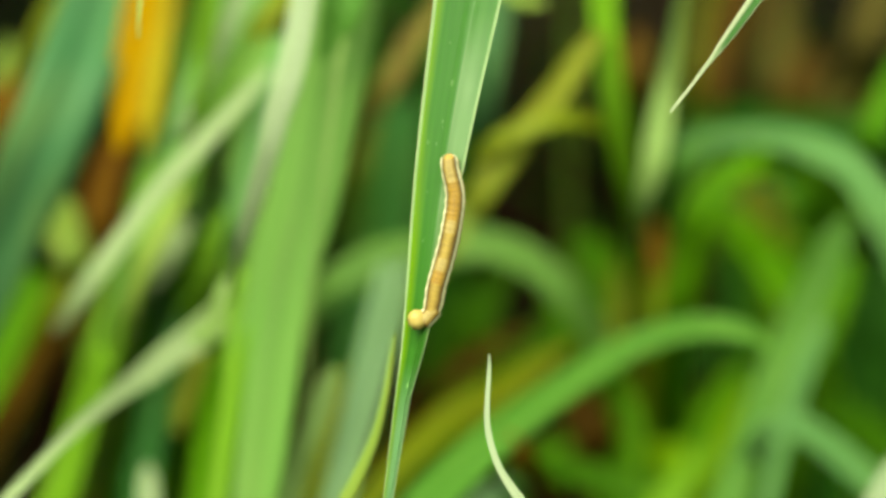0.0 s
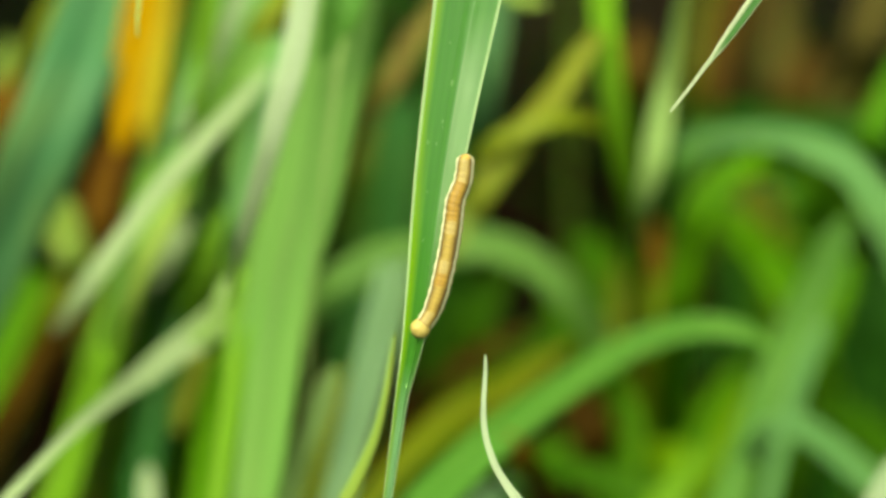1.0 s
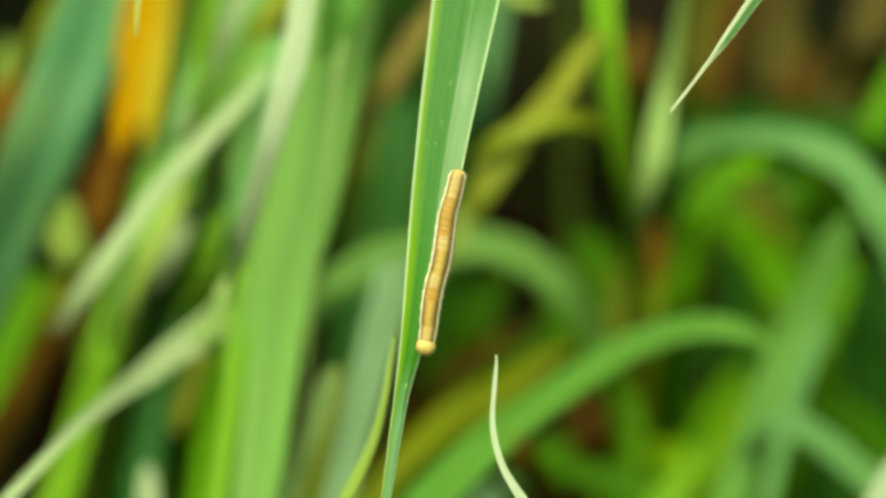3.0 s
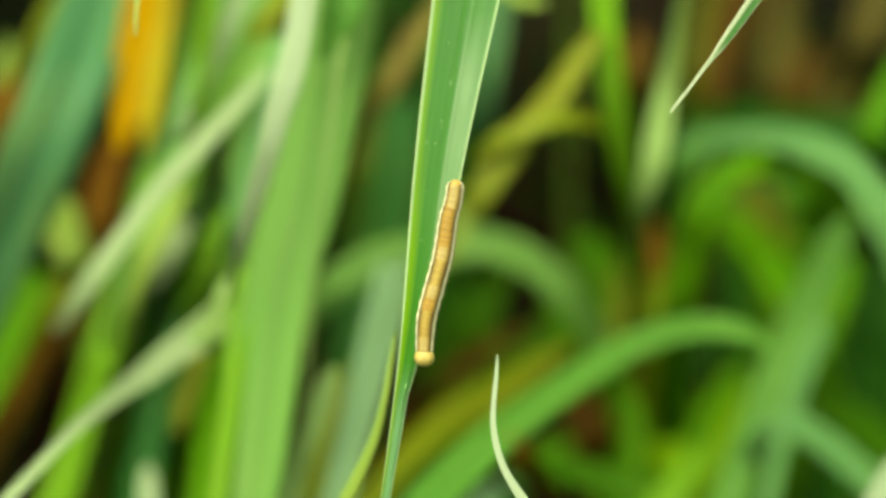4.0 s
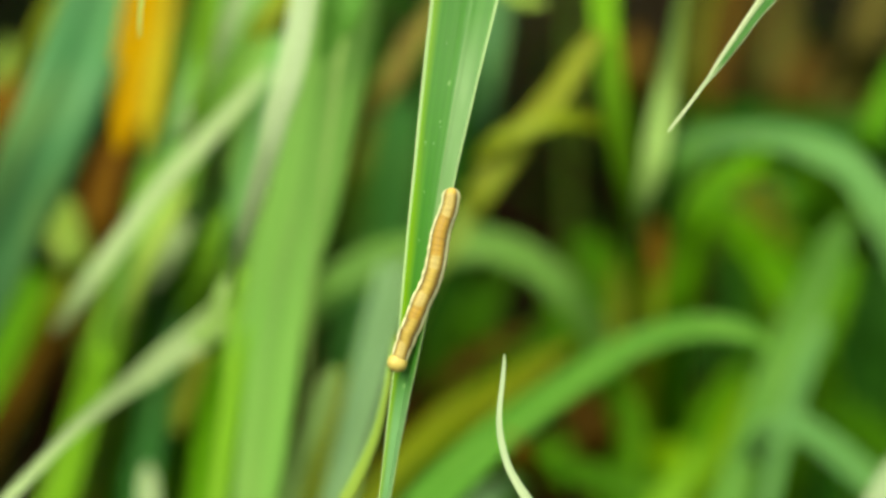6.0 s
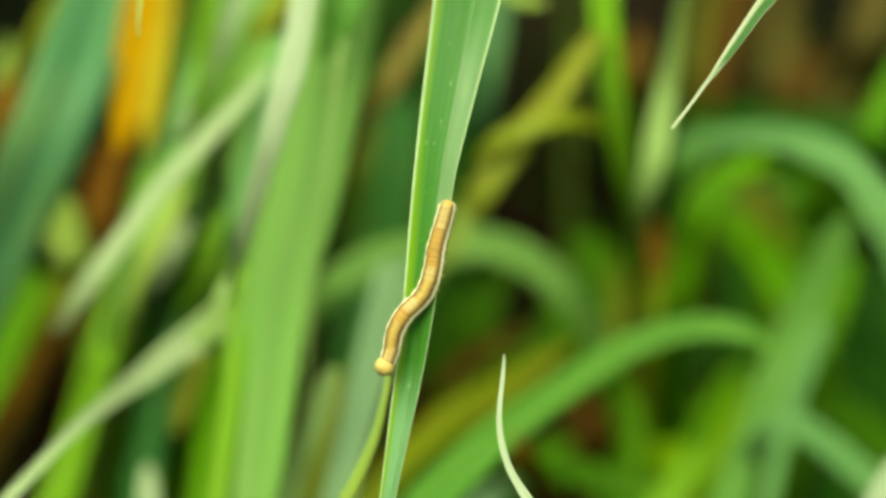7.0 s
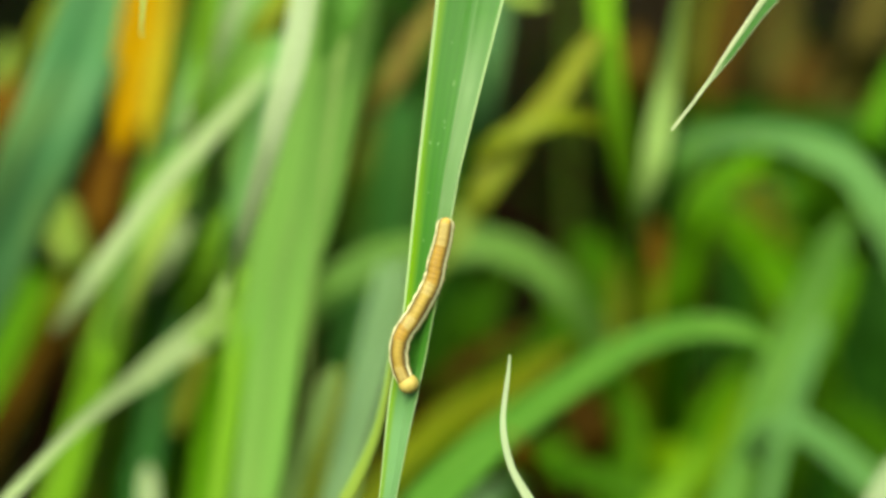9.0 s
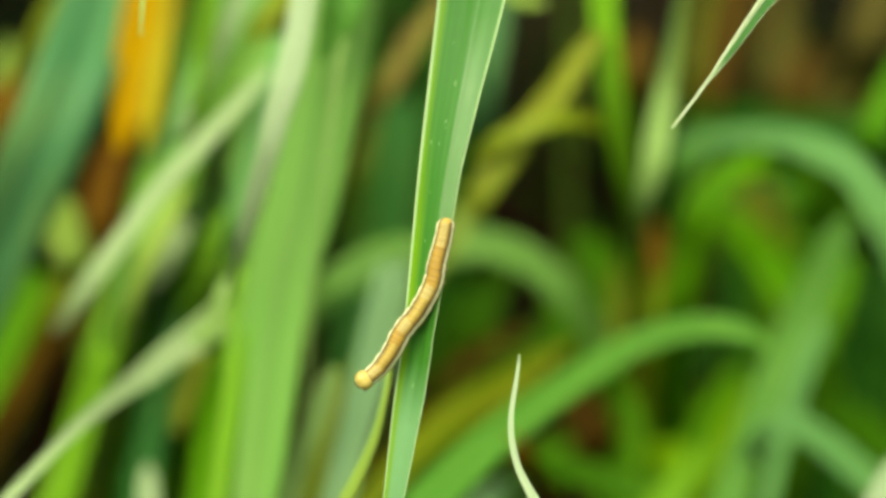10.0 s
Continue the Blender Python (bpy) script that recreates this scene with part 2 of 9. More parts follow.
SPECK = plain_material("speck_wax", (0.13, 0.26, 0.08), (0.20, 0.34, 0.12), 0.6, 2500.0, 0.15)


# ---- builders ----
def mesh_of(name, bm, mat):
    me = bpy.data.meshes.new(name)
    for f in bm.faces:
        f.smooth = True
    bm.to_mesh(me)
    bm.free()
    me.materials.append(mat)
    return me


def part(name, bm, mat, parent, label=""):
    ob = new(name, mesh_of(name, bm, mat))
    ob.parent = parent
    return tagged(ob, label)


def glide(rows, steps):
    """A smooth curve through rows of numbers that does not overshoot where the rows stand unevenly."""
    p = [np.array(r, float) for r in rows]
    p = [2 * p[0] - p[1], *p, 2 * p[-1] - p[-2]]
    done = []
    for i in range(1, len(p) - 2):
        d = [max(float(np.linalg.norm(p[k + 1][:3] - p[k][:3])) ** 0.5, 1e-4) for k in (i - 1, i, i + 1)]
        m0 = d[1] * ((p[i] - p[i - 1]) / d[0] - (p[i + 1] - p[i - 1]) / (d[0] + d[1]) + (p[i + 1] - p[i]) / d[1])
        m1 = d[1] * ((p[i + 1] - p[i]) / d[1] - (p[i + 2] - p[i]) / (d[1] + d[2]) + (p[i + 2] - p[i + 1]) / d[2])
        for k in range(steps):
            s = k / steps
            done.append((2 * s ** 3 - 3 * s * s + 1) * p[i] + (s ** 3 - 2 * s * s + s) * m0 + (3 * s * s - 2 * s ** 3) * p[i + 1] + (s ** 3 - s * s) * m1)
    return [*done, p[-2]]


def ribbon(bm, rows, fold=12.0, turn=0.0, curl=0.0, columns=6, steps=7, thick=0.00022, face=(0.0, -0.97, 0.26), wavy=0.0, seed=0):
    """A grass blade along rows of (x, y, z, width): a folded strip with two faces and rounded rims."""
    uv = bm.loops.layers.uv.verify()
    line = glide(rows, steps)
    rng = random.Random(seed)
    phase = rng.uniform(0, 6)
    ring, along, before = [], 0.0, None
    for i, r in enumerate(line):
        p = Vector(r[:3])
        w = max(r[3], 0.00025)
        a, b = Vector(line[max(i - 1, 0)][:3]), Vector(line[min(i + 1, len(line) - 1)][:3])
        tangent = (b - a).normalized()
        out = Vector(face) - tangent * Vector(face).dot(tangent)
        out.normalize()
        if before is not None:
            along += (p - before).length
        before = p
        spin = Matrix.Rotation(radians(turn + curl * i / len(line)) + wavy * math.sin(phase + along * 60), 3, tangent)
        out = spin @ out
        side = tangent.cross(out).normalized()
        front, rear = [], []
        for c in range(columns + 1):
            u = c / columns
            s = (u - 0.5) * w
            lift = abs(s) * math.tan(radians(fold)) + wavy * 0.2 * w * math.sin(phase + along * 90 + u * 5)
            thin = thick * (0.25 + 0.75 * (1 - (2 * u - 1) ** 2)) * 0.5
            q = p + side * s + out * lift
            front.append(bm.verts.new(q + out * thin))
            rear.append(bm.verts.new(q - out * thin))
        ring.append((front, rear, along))
    def quad(vs, us):
        try:
            f = bm.faces.new(vs)
        except ValueError:
            return
        for l, c in zip(f.loops, us):
            l[uv].uv = c
    for (f0, r0, a0), (f1, r1, a1) in zip(ring, ring[1:]):
        va, vb = a0 * 12 + seed * 0.37, a1 * 12 + seed * 0.37
        for c in range(columns):
            u0, u1 = c / columns, (c + 1) / columns
            quad((f0[c], f0[c + 1], f1[c + 1], f1[c]), ((u0, va), (u1, va), (u1, vb), (u0, vb)))
            quad((r0[c + 1], r0[c], r1[c], r1[c + 1]), ((u1, va), (u0, va), (u0, vb), (u1, vb)))
        quad((r0[0], f0[0], f1[0], r1[0]), ((0, va), (0, va), (0, vb), (0, vb)))
        quad((f0[columns], r0[columns], r1[columns], f1[columns]), ((1, va), (1, va), (1, vb), (1, vb)))
    for f, r, _ in (ring[0], ring[-1]):
        loop = [*f, *reversed(r)]
        try:
            bm.faces.new(loop)
        except ValueError:
            pass
    return bm


def blade(rows, kind, label, turn=0.0, fold=12.0, curl=0.0, wavy=0.06, seed=0):
    """One rooted grass leaf as a thing of its own: a folded blade and the rib along its back."""
    leaf = new("grass_leaf")
    root = Vector(rows[-1][:3])
    leaf.location = root
    near = [(x - root.x, y - root.y, z - root.z, w) for x, y, z, w in rows]
    part("blade", ribbon(bmesh.new(), near, fold=fold, turn=turn, curl=curl, wavy=wavy, seed=seed), LEAF[kind], leaf)
    part("midrib", midrib(near, turn, curl, wavy, seed), LEAF[kind], leaf)
    return tagged(leaf, label, "grass leaf", "leaves of the grass stand")


def midrib(rows, turn=0.0, curl=0.0, wavy=0.0, seed=0, face=(0.0, -0.97, 0.26), back=0.0005):
    """The slim rounded keel behind the fold of a blade."""
    slim = [(x, y + back, z, w * 0.07 + 0.0002) for x, y, z, w in rows]
    return ribbon(bmesh.new(), slim, fold=-25.0, turn=turn, curl=curl, wavy=wavy, columns=2, steps=5, thick=0.0005, face=face, seed=seed)


# ---- ground ----
def ground():
    bm = bmesh.new()
    radii = [0.0] + [0.06 * 1.17 ** k for k in range(54)]
    rings = []
    for r in radii[1:]:
        row = []
        for k in range(72):
            q = 2 * math.pi * k / 72
            x, y = r * math.cos(q), 0.5 + r * math.sin(q)
            z = -0.004 + 0.012 * noise.noise((x * 7, y * 7, 0)) + 0.006 * noise.noise((x * 31, y * 31, 3))
            row.append(bm.verts.new((x, y, z if r < 40 else 0.0)))
        rings.append(row)
    for a, b in zip(rings, rings[1:]):
        for k in range(72):
            bm.faces.new((a[k], b[k], b[(k + 1) % 72], a[(k + 1) % 72]))
    bm.faces.new(rings[0])
    tagged(new("ground", mesh_of("ground", bm, SOIL)), "bare brown soil, coloured near black for the shade under grass", "ground", kind="structure")


ground()


def litter():
    """Curled dead leaf scraps on the soil."""
    rng = random.Random(5)
    bm = bmesh.new()
    for k in range(3600):
        r, q = 0.1 + 4.0 * rng.random() ** 1.7, rng.uniform(0, 6.28)
        x, y = r * math.cos(q), 0.6 + r * math.sin(q)
        n, q = rng.uniform(0.02, 0.06), rng.uniform(0, 6.28)
        w = rng.uniform(0.006, 0.016)
        dx, dy = math.cos(q) * n, math.sin(q) * n
        z = 0.006 + rng.uniform(0, 0.012)
        scrap(bm, x, y, z, dx, dy, w, rng)
    tagged(new("leaf_litter", mesh_of("leaf_litter", bm, LITTER)), "brown dead leaf scraps lying on the soil, darkened for shade", "leaf litter", kind="stuff")


def scrap(bm, x, y, z, dx, dy, w, rng):
    n = math.hypot(dx, dy)
    sx, sy = -dy / n * w * 0.5, dx / n * w * 0.5
    rows = []
    for s, k in ((0, 0.2), (0.35, 0.9), (0.7, 1.0), (1, 0.15)):
        lift = z + 0.01 * math.sin(s * 3.1) * rng.uniform(0.3, 1.2)
        rows.append([bm.verts.new((x + dx * s + sx * k * c, y + dy * s + sy * k * c, lift + abs(c) * w * 0.25)) for c in (-1, 0, 1)])
    for a, b in zip(rows, rows[1:]):
        for c in (0, 1):
            bm.faces.new((a[c], a[c + 1], b[c + 1], b[c]))


litter()

# ---- grass that stands behind, leaf by leaf ----
blade([(-0.0714, 0.1716, 0.2224, 0.0149), (-0.0739, 0.1561, 0.2109, 0.0163), (-0.0768, 0.1386, 0.1994, 0.0162), (-0.0828, 0.1327, 0.1851, 0.0161), (-0.0922, 0.1359, 0.1662, 0.0148), (-0.1029, 0.1405, 0.1449, 0.0140), (-0.1392, 0.1563, 0.0724, 0.0126), (-0.1554, 0.1633, -0.0080, 0.0077)], "teal", "broad bluish green grass leaf, soft sheen put in its colour", turn=-8, seed=1)
blade([(-0.0670, 0.1347, 0.1849, 0.0019), (-0.0662, 0.1373, 0.1907, 0.0056), (-0.0644, 0.1415, 0.1988, 0.0097), (-0.0620, 0.1469, 0.2075, 0.0119), (-0.0606, 0.1547, 0.2171, 0.0125), (-0.0608, 0.1679, 0.2277, 0.0123), (-0.0769, 0.2382, 0.2388, 0.0099), (-0.1126, 0.2890, 0.2354, 0.0092), (-0.1517, 0.3285, 0.1895, 0.0085), (-0.1620, 0.3257, 0.1020, 0.0068), (-0.1680, 0.3241, 0.0510, 0.0062), (-0.1708, 0.3234, -0.0080, 0.0038)], "amber", "orange withered grass leaf", turn=-12, wavy=0.12, seed=2)
blade([(-0.0143, 0.1110, 0.2357, 0.0149), (-0.0183, 0.1056, 0.2225, 0.0149), (-0.0210, 0.0998, 0.2083, 0.0145), (-0.0235, 0.0949, 0.1965, 0.0143), (-0.0263, 0.0896, 0.1838, 0.0138), (-0.0294, 0.0851, 0.1730, 0.0130), (-0.0314, 0.0807, 0.1623, 0.0125), (-0.0332, 0.0755, 0.1499, 0.0122), (-0.0354, 0.0699, 0.1366, 0.0120), (-0.0388, 0.0644, 0.1235, 0.0112), (-0.0545, 0.0383, 0.0617, 0.0101), (-0.0616, 0.0265, -0.0080, 0.0062)], "fresh", "broad bright green grass leaf with parallel veins", turn=8, fold=8, wavy=0.02, seed=3)
# added pale strip: the highlight along the broad leaf's left edge, in colour
blade([(-0.0231, 0.0893, 0.2317, 0.0045), (-0.0246, 0.0829, 0.2235, 0.0047), (-0.0257, 0.0769, 0.2164, 0.0048), (-0.0271, 0.0711, 0.2104, 0.0047), (-0.0287, 0.0687, 0.2054, 0.0043), (-0.0300, 0.0673, 0.2000, 0.0038), (-0.0320, 0.0677, 0.1937, 0.0034), (-0.0340, 0.0690, 0.1872, 0.0028), (-0.0359, 0.0715, 0.1809, 0.0020), (-0.0379, 0.0779, 0.1739, 0.0014), (-0.0419, 0.1023, 0.1567, 0.0013), (-0.0467, 0.1348, 0.1237, 0.0015), (-0.0557, 0.1959, 0.0619, 0.0013), (-0.0597, 0.2234, -0.0080, 0.0008)], "pale", "pale strip of grass leaf standing for a highlight", turn=-6, fold=4, wavy=0.0, seed=4)
blade([(-0.0372, 0.1183, 0.1778, 0.0023), (-0.0389, 0.1168, 0.1723, 0.0050), (-0.0406, 0.1151, 0.1658, 0.0059), (-0.0431, 0.1220, 0.1530, 0.0053), (-0.0456, 0.1285, 0.1386, 0.0050), (-0.0498, 0.1430, 0.1154, 0.0050), (-0.0601, 0.1790, 0.0577, 0.0045), (-0.0648, 0.1955, -0.0080, 0.0027)], "grassy", "pale green grass leaf behind a broad one", turn=14, fold=6, seed=5)
blade([(-0.0310, 0.1453, 0.2207, 0.0035), (-0.0366, 0.1399, 0.2121, 0.0058), (-0.0416, 0.1355, 0.2034, 0.0060), (-0.0463, 0.1331, 0.1945, 0.0053), (-0.0503, 0.1359, 0.1856, 0.0049), (-0.0539, 0.1380, 0.1742, 0.0048), (-0.0593, 0.1636, 0.1537, 0.0046), (-0.0670, 0.2067, 0.1213, 0.0048), (-0.0815, 0.2876, 0.0607, 0.0043), (-0.0881, 0.3242, -0.0080, 0.0026)], "grassy", "light green leaf between the others", turn=14, seed=6)
blade([(-0.0582, 0.1516, 0.2055, 0.0017), (-0.0561, 0.1448, 0.1994, 0.0040), (-0.0569, 0.1420, 0.1891, 0.0055), (-0.0596, 0.1373, 0.1792, 0.0059), (-0.0637, 0.1365, 0.1685, 0.0062), (-0.0683, 0.1385, 0.1568, 0.0055), (-0.0736, 0.1450, 0.1422, 0.0057), (-0.0807, 0.1550, 0.1217, 0.0064), (-0.0877, 0.1591, 0.0983, 0.0073), (-0.1023, 0.1676, 0.0491, 0.0066), (-0.1091, 0.1716, -0.0080, 0.0040)], "grassy", "green leaf between paler ones", turn=14, seed=7)
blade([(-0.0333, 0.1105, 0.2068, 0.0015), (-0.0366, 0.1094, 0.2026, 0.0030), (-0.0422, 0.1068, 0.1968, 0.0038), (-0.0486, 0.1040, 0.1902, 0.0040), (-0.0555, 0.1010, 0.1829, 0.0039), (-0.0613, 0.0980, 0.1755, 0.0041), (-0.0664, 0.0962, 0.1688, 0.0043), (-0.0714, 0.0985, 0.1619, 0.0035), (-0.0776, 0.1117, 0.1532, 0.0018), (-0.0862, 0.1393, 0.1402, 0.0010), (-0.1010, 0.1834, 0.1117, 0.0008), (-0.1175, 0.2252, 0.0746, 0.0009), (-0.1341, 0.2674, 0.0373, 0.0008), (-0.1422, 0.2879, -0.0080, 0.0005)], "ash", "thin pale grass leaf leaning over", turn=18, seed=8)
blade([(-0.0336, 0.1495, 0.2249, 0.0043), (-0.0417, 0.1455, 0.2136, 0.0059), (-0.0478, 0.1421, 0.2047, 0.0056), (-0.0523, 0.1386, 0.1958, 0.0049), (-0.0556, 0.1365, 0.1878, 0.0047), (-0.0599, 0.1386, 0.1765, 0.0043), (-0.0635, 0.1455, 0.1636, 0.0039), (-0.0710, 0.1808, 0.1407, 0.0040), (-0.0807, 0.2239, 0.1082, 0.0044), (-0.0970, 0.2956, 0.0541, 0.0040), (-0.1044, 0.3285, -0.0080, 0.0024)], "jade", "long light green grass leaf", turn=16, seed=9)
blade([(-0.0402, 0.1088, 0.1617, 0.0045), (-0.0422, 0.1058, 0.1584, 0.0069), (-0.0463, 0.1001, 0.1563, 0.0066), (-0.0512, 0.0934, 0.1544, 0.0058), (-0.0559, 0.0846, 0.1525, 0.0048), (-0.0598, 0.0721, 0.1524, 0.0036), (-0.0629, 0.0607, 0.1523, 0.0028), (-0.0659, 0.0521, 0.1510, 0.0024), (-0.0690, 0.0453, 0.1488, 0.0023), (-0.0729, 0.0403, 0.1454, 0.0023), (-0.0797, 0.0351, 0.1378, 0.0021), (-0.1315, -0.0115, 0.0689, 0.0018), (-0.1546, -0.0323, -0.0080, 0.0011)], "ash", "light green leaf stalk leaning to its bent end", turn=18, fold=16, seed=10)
blade([(-0.0397, 0.1012, 0.1680, 0.0015), (-0.0404, 0.0985, 0.1658, 0.0048), (-0.0414, 0.0966, 0.1625, 0.0056), (-0.0441, 0.0967, 0.1589, 0.0048), (-0.0490, 0.0977, 0.1550, 0.0028), (-0.0547, 0.1102, 0.1477, 0.0016), (-0.0643, 0.1645, 0.1184, 0.0016), (-0.0834, 0.2737, 0.0592, 0.0014), (-0.0921, 0.3233, -0.0080, 0.0009)], "wan", "pale bent end of a leaf stalk", turn=-6, seed=11)
blade([(-0.0432, 0.1115, 0.1527, 0.0018), (-0.0448, 0.1095, 0.1450, 0.0050), (-0.0466, 0.1066, 0.1341, 0.0059), (-0.0484, 0.1031, 0.1210, 0.0059), (-0.0502, 0.0998, 0.1090, 0.0054), (-0.0584, 0.0852, 0.0545, 0.0049), (-0.0622, 0.0785, -0.0080, 0.0030)], "green", "narrow yellow green grass leaf", turn=22, seed=12)
blade([(-0.0561, 0.1252, 0.1263, 0.0014), (-0.0549, 0.1263, 0.1306, 0.0040), (-0.0530, 0.1277, 0.1358, 0.0043), (-0.0513, 0.1291, 0.1409, 0.0036), (-0.0509, 0.1590, 0.1365, 0.0028), (-0.0486, 0.2045, 0.1133, 0.0027), (-0.0476, 0.2144, 0.0728, 0.0028), (-0.0467, 0.2233, 0.0364, 0.0025), (-0.0463, 0.2276, -0.0080, 0.0015)], "khaki", "dry leaf tip hanging between the leaves", turn=-16, seed=13)
blade([(-0.0605, 0.1141, 0.1237, 0.0014), (-0.0603, 0.1132, 0.1203, 0.0039), (-0.0601, 0.1109, 0.1116, 0.0046), (-0.0586, 0.0959, 0.0558, 0.0042), (-0.0579, 0.0891, -0.0080, 0.0026)], "pale", "short pale leaf tip", turn=16, seed=14)
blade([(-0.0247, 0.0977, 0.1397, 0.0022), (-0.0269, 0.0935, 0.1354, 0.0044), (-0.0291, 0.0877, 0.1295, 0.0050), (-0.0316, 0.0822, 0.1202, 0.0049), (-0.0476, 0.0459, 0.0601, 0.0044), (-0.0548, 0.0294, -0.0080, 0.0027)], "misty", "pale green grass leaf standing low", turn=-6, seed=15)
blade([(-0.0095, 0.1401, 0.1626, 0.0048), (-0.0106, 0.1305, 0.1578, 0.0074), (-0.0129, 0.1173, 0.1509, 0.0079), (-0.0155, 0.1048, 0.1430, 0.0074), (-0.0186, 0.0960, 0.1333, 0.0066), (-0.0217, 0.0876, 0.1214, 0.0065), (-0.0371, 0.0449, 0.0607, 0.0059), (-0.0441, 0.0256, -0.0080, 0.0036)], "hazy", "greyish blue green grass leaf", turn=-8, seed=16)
blade([(-0.0073, 0.0189, 0.1817, 0.0003), (-0.0079, 0.0178, 0.1776, 0.0007), (-0.0089, 0.0163, 0.1718, 0.0010), (-0.0107, 0.0155, 0.1652, 0.0015), (-0.0133, 0.0150, 0.1595, 0.0018), (-0.0161, 0.0146, 0.1541, 0.0021), (-0.0517, 0.0095, 0.0859, 0.0019), (-0.0695, 0.0119, -0.0080, 0.0011)], "sage", "slim yellow green leaf tip", turn=22, seed=17)
blade([(-0.0193, 0.1577, 0.1315, 0.0025), (-0.0216, 0.1557, 0.1242, 0.0064), (-0.0244, 0.1527, 0.1131, 0.0074), (-0.0279, 0.1491, 0.0996, 0.0076), (-0.0405, 0.1357, 0.0498, 0.0069), (-0.0464, 0.1296, -0.0080, 0.0042)], "olive", "olive coloured ageing grass leaf", turn=16, seed=18)
blade([(-0.1024, 0.2246, 0.1883, 0.0020), (-0.1045, 0.2228, 0.1814, 0.0037), (-0.1080, 0.2202, 0.1719, 0.0048), (-0.1151, 0.2158, 0.1555, 0.0057), (-0.1486, 0.1950, 0.0777, 0.0051), (-0.1634, 0.1858, -0.0080, 0.0031)], "lime", "yellow green grass leaf in the light", turn=16, seed=19)
blade([(-0.0843, 0.1829, 0.1484, 0.0040), (-0.0882, 0.1815, 0.1433, 0.0058), (-0.0916, 0.1794, 0.1355, 0.0066), (-0.0983, 0.1862, 0.1221, 0.0068), (-0.1080, 0.2016, 0.1022, 0.0071), (-0.1330, 0.2410, 0.0511, 0.0064), (-0.1446, 0.2592, -0.0080, 0.0039)], "olive", "olive old leaf in the shade", turn=-16, seed=20)
blade([(0.0007, 0.1687, 0.2116, 0.0042), (-0.0045, 0.1670, 0.2050, 0.0055), (-0.0086, 0.1654, 0.1990, 0.0055), (-0.0127, 0.1636, 0.1924, 0.0057), (-0.0171, 0.1720, 0.1850, 0.0051), (-0.0211, 0.1896, 0.1734, 0.0045), (-0.0253, 0.2360, 0.1536, 0.0044), (-0.0302, 0.3100, 0.1206, 0.0048), (-0.0343, 0.3594, 0.0730, 0.0049), (-0.0375, 0.3972, 0.0365, 0.0044), (-0.0391, 0.4156, -0.0080, 0.0027)], "straw", "brown dry stalk behind the leaf", turn=18, seed=21)
blade([(0.0387, 0.1767, 0.1253, 0.0027), (0.0343, 0.1740, 0.1345, 0.0068), (0.0281, 0.1712, 0.1435, 0.0078), (0.0203, 0.1731, 0.1504, 0.0081), (0.0099, 0.1741, 0.1542, 0.0081), (-0.0018, 0.1737, 0.1529, 0.0081), (-0.0123, 0.1748, 0.1492, 0.0081), (-0.0242, 0.1767, 0.1446, 0.0079), (-0.0324, 0.1794, 0.1355, 0.0066), (-0.0426, 0.1862, 0.1221, 0.0054), (-0.0840, 0.2170, 0.0611, 0.0049), (-0.1027, 0.2309, -0.0080, 0.0030)], "fresh", "bluish green grass leaf arching over", turn=18, seed=22)
blade([(-0.0105, 0.3013, 0.1653, 0.0082), (-0.0130, 0.2979, 0.1526, 0.0164), (-0.0154, 0.2941, 0.1384, 0.0180), (-0.0187, 0.2894, 0.1209, 0.0164), (-0.0236, 0.2822, 0.0940, 0.0164), (-0.0269, 0.2724, 0.0576, 0.0148), (-0.0295, 0.2647, 0.0288, 0.0133), (-0.0308, 0.2608, -0.0080, 0.0081)], "blue", "dark green shaded grass leaf", turn=18, seed=23)
blade([(0.0316, 0.1320, 0.2098, 0.0030), (0.0279, 0.1307, 0.2048, 0.0053), (0.0234, 0.1289, 0.1982, 0.0060), (0.0179, 0.1272, 0.1919, 0.0060), (0.0124, 0.1254, 0.1849, 0.0066), (0.0076, 0.1236, 0.1783, 0.0064), (0.0036, 0.1270, 0.1715, 0.0053), (-0.0017, 0.1343, 0.1604, 0.0048), (-0.0108, 0.1590, 0.1366, 0.0037), (-0.0370, 0.2296, 0.0683, 0.0033), (-0.0487, 0.2612, -0.0080, 0.0020)], "khaki", "yellowish ageing grass leaf", turn=22, seed=24)
blade([(0.0070, 0.1254, 0.1849, 0.0018), (0.0109, 0.1234, 0.1892, 0.0039), (0.0171, 0.1222, 0.1924, 0.0041), (0.0240, 0.1246, 0.1936, 0.0039), (0.0316, 0.1341, 0.1905, 0.0042), (0.0378, 0.1505, 0.1822, 0.0041), (0.0426, 0.1675, 0.1684, 0.0033), (0.0495, 0.2114, 0.1391, 0.0028), (0.0606, 0.2568, 0.0766, 0.0022), (0.0675, 0.2846, 0.0383, 0.0020), (0.0708, 0.2981, -0.0080, 0.0012)], "olive", "narrow pale green grass leaf arching over", turn=-14, seed=25)
blade([(0.0318, 0.1370, 0.2285, 0.0060), (0.0325, 0.1338, 0.2164, 0.0060), (0.0336, 0.1328, 0.2050, 0.0058), (0.0356, 0.1348, 0.1930, 0.0056), (0.0382, 0.1399, 0.1811, 0.0052), (0.0411, 0.1473, 0.1701, 0.0041), (0.0443, 0.1639, 0.1549, 0.0033), (0.0501, 0.2081, 0.1268, 0.0031), (0.0572, 0.2693, 0.0846, 0.0035), (0.0644, 0.3307, 0.0423, 0.0032), (0.0678, 0.3598, -0.0080, 0.0020)], "leafy", "upright bright green grass leaf", turn=10, seed=27)
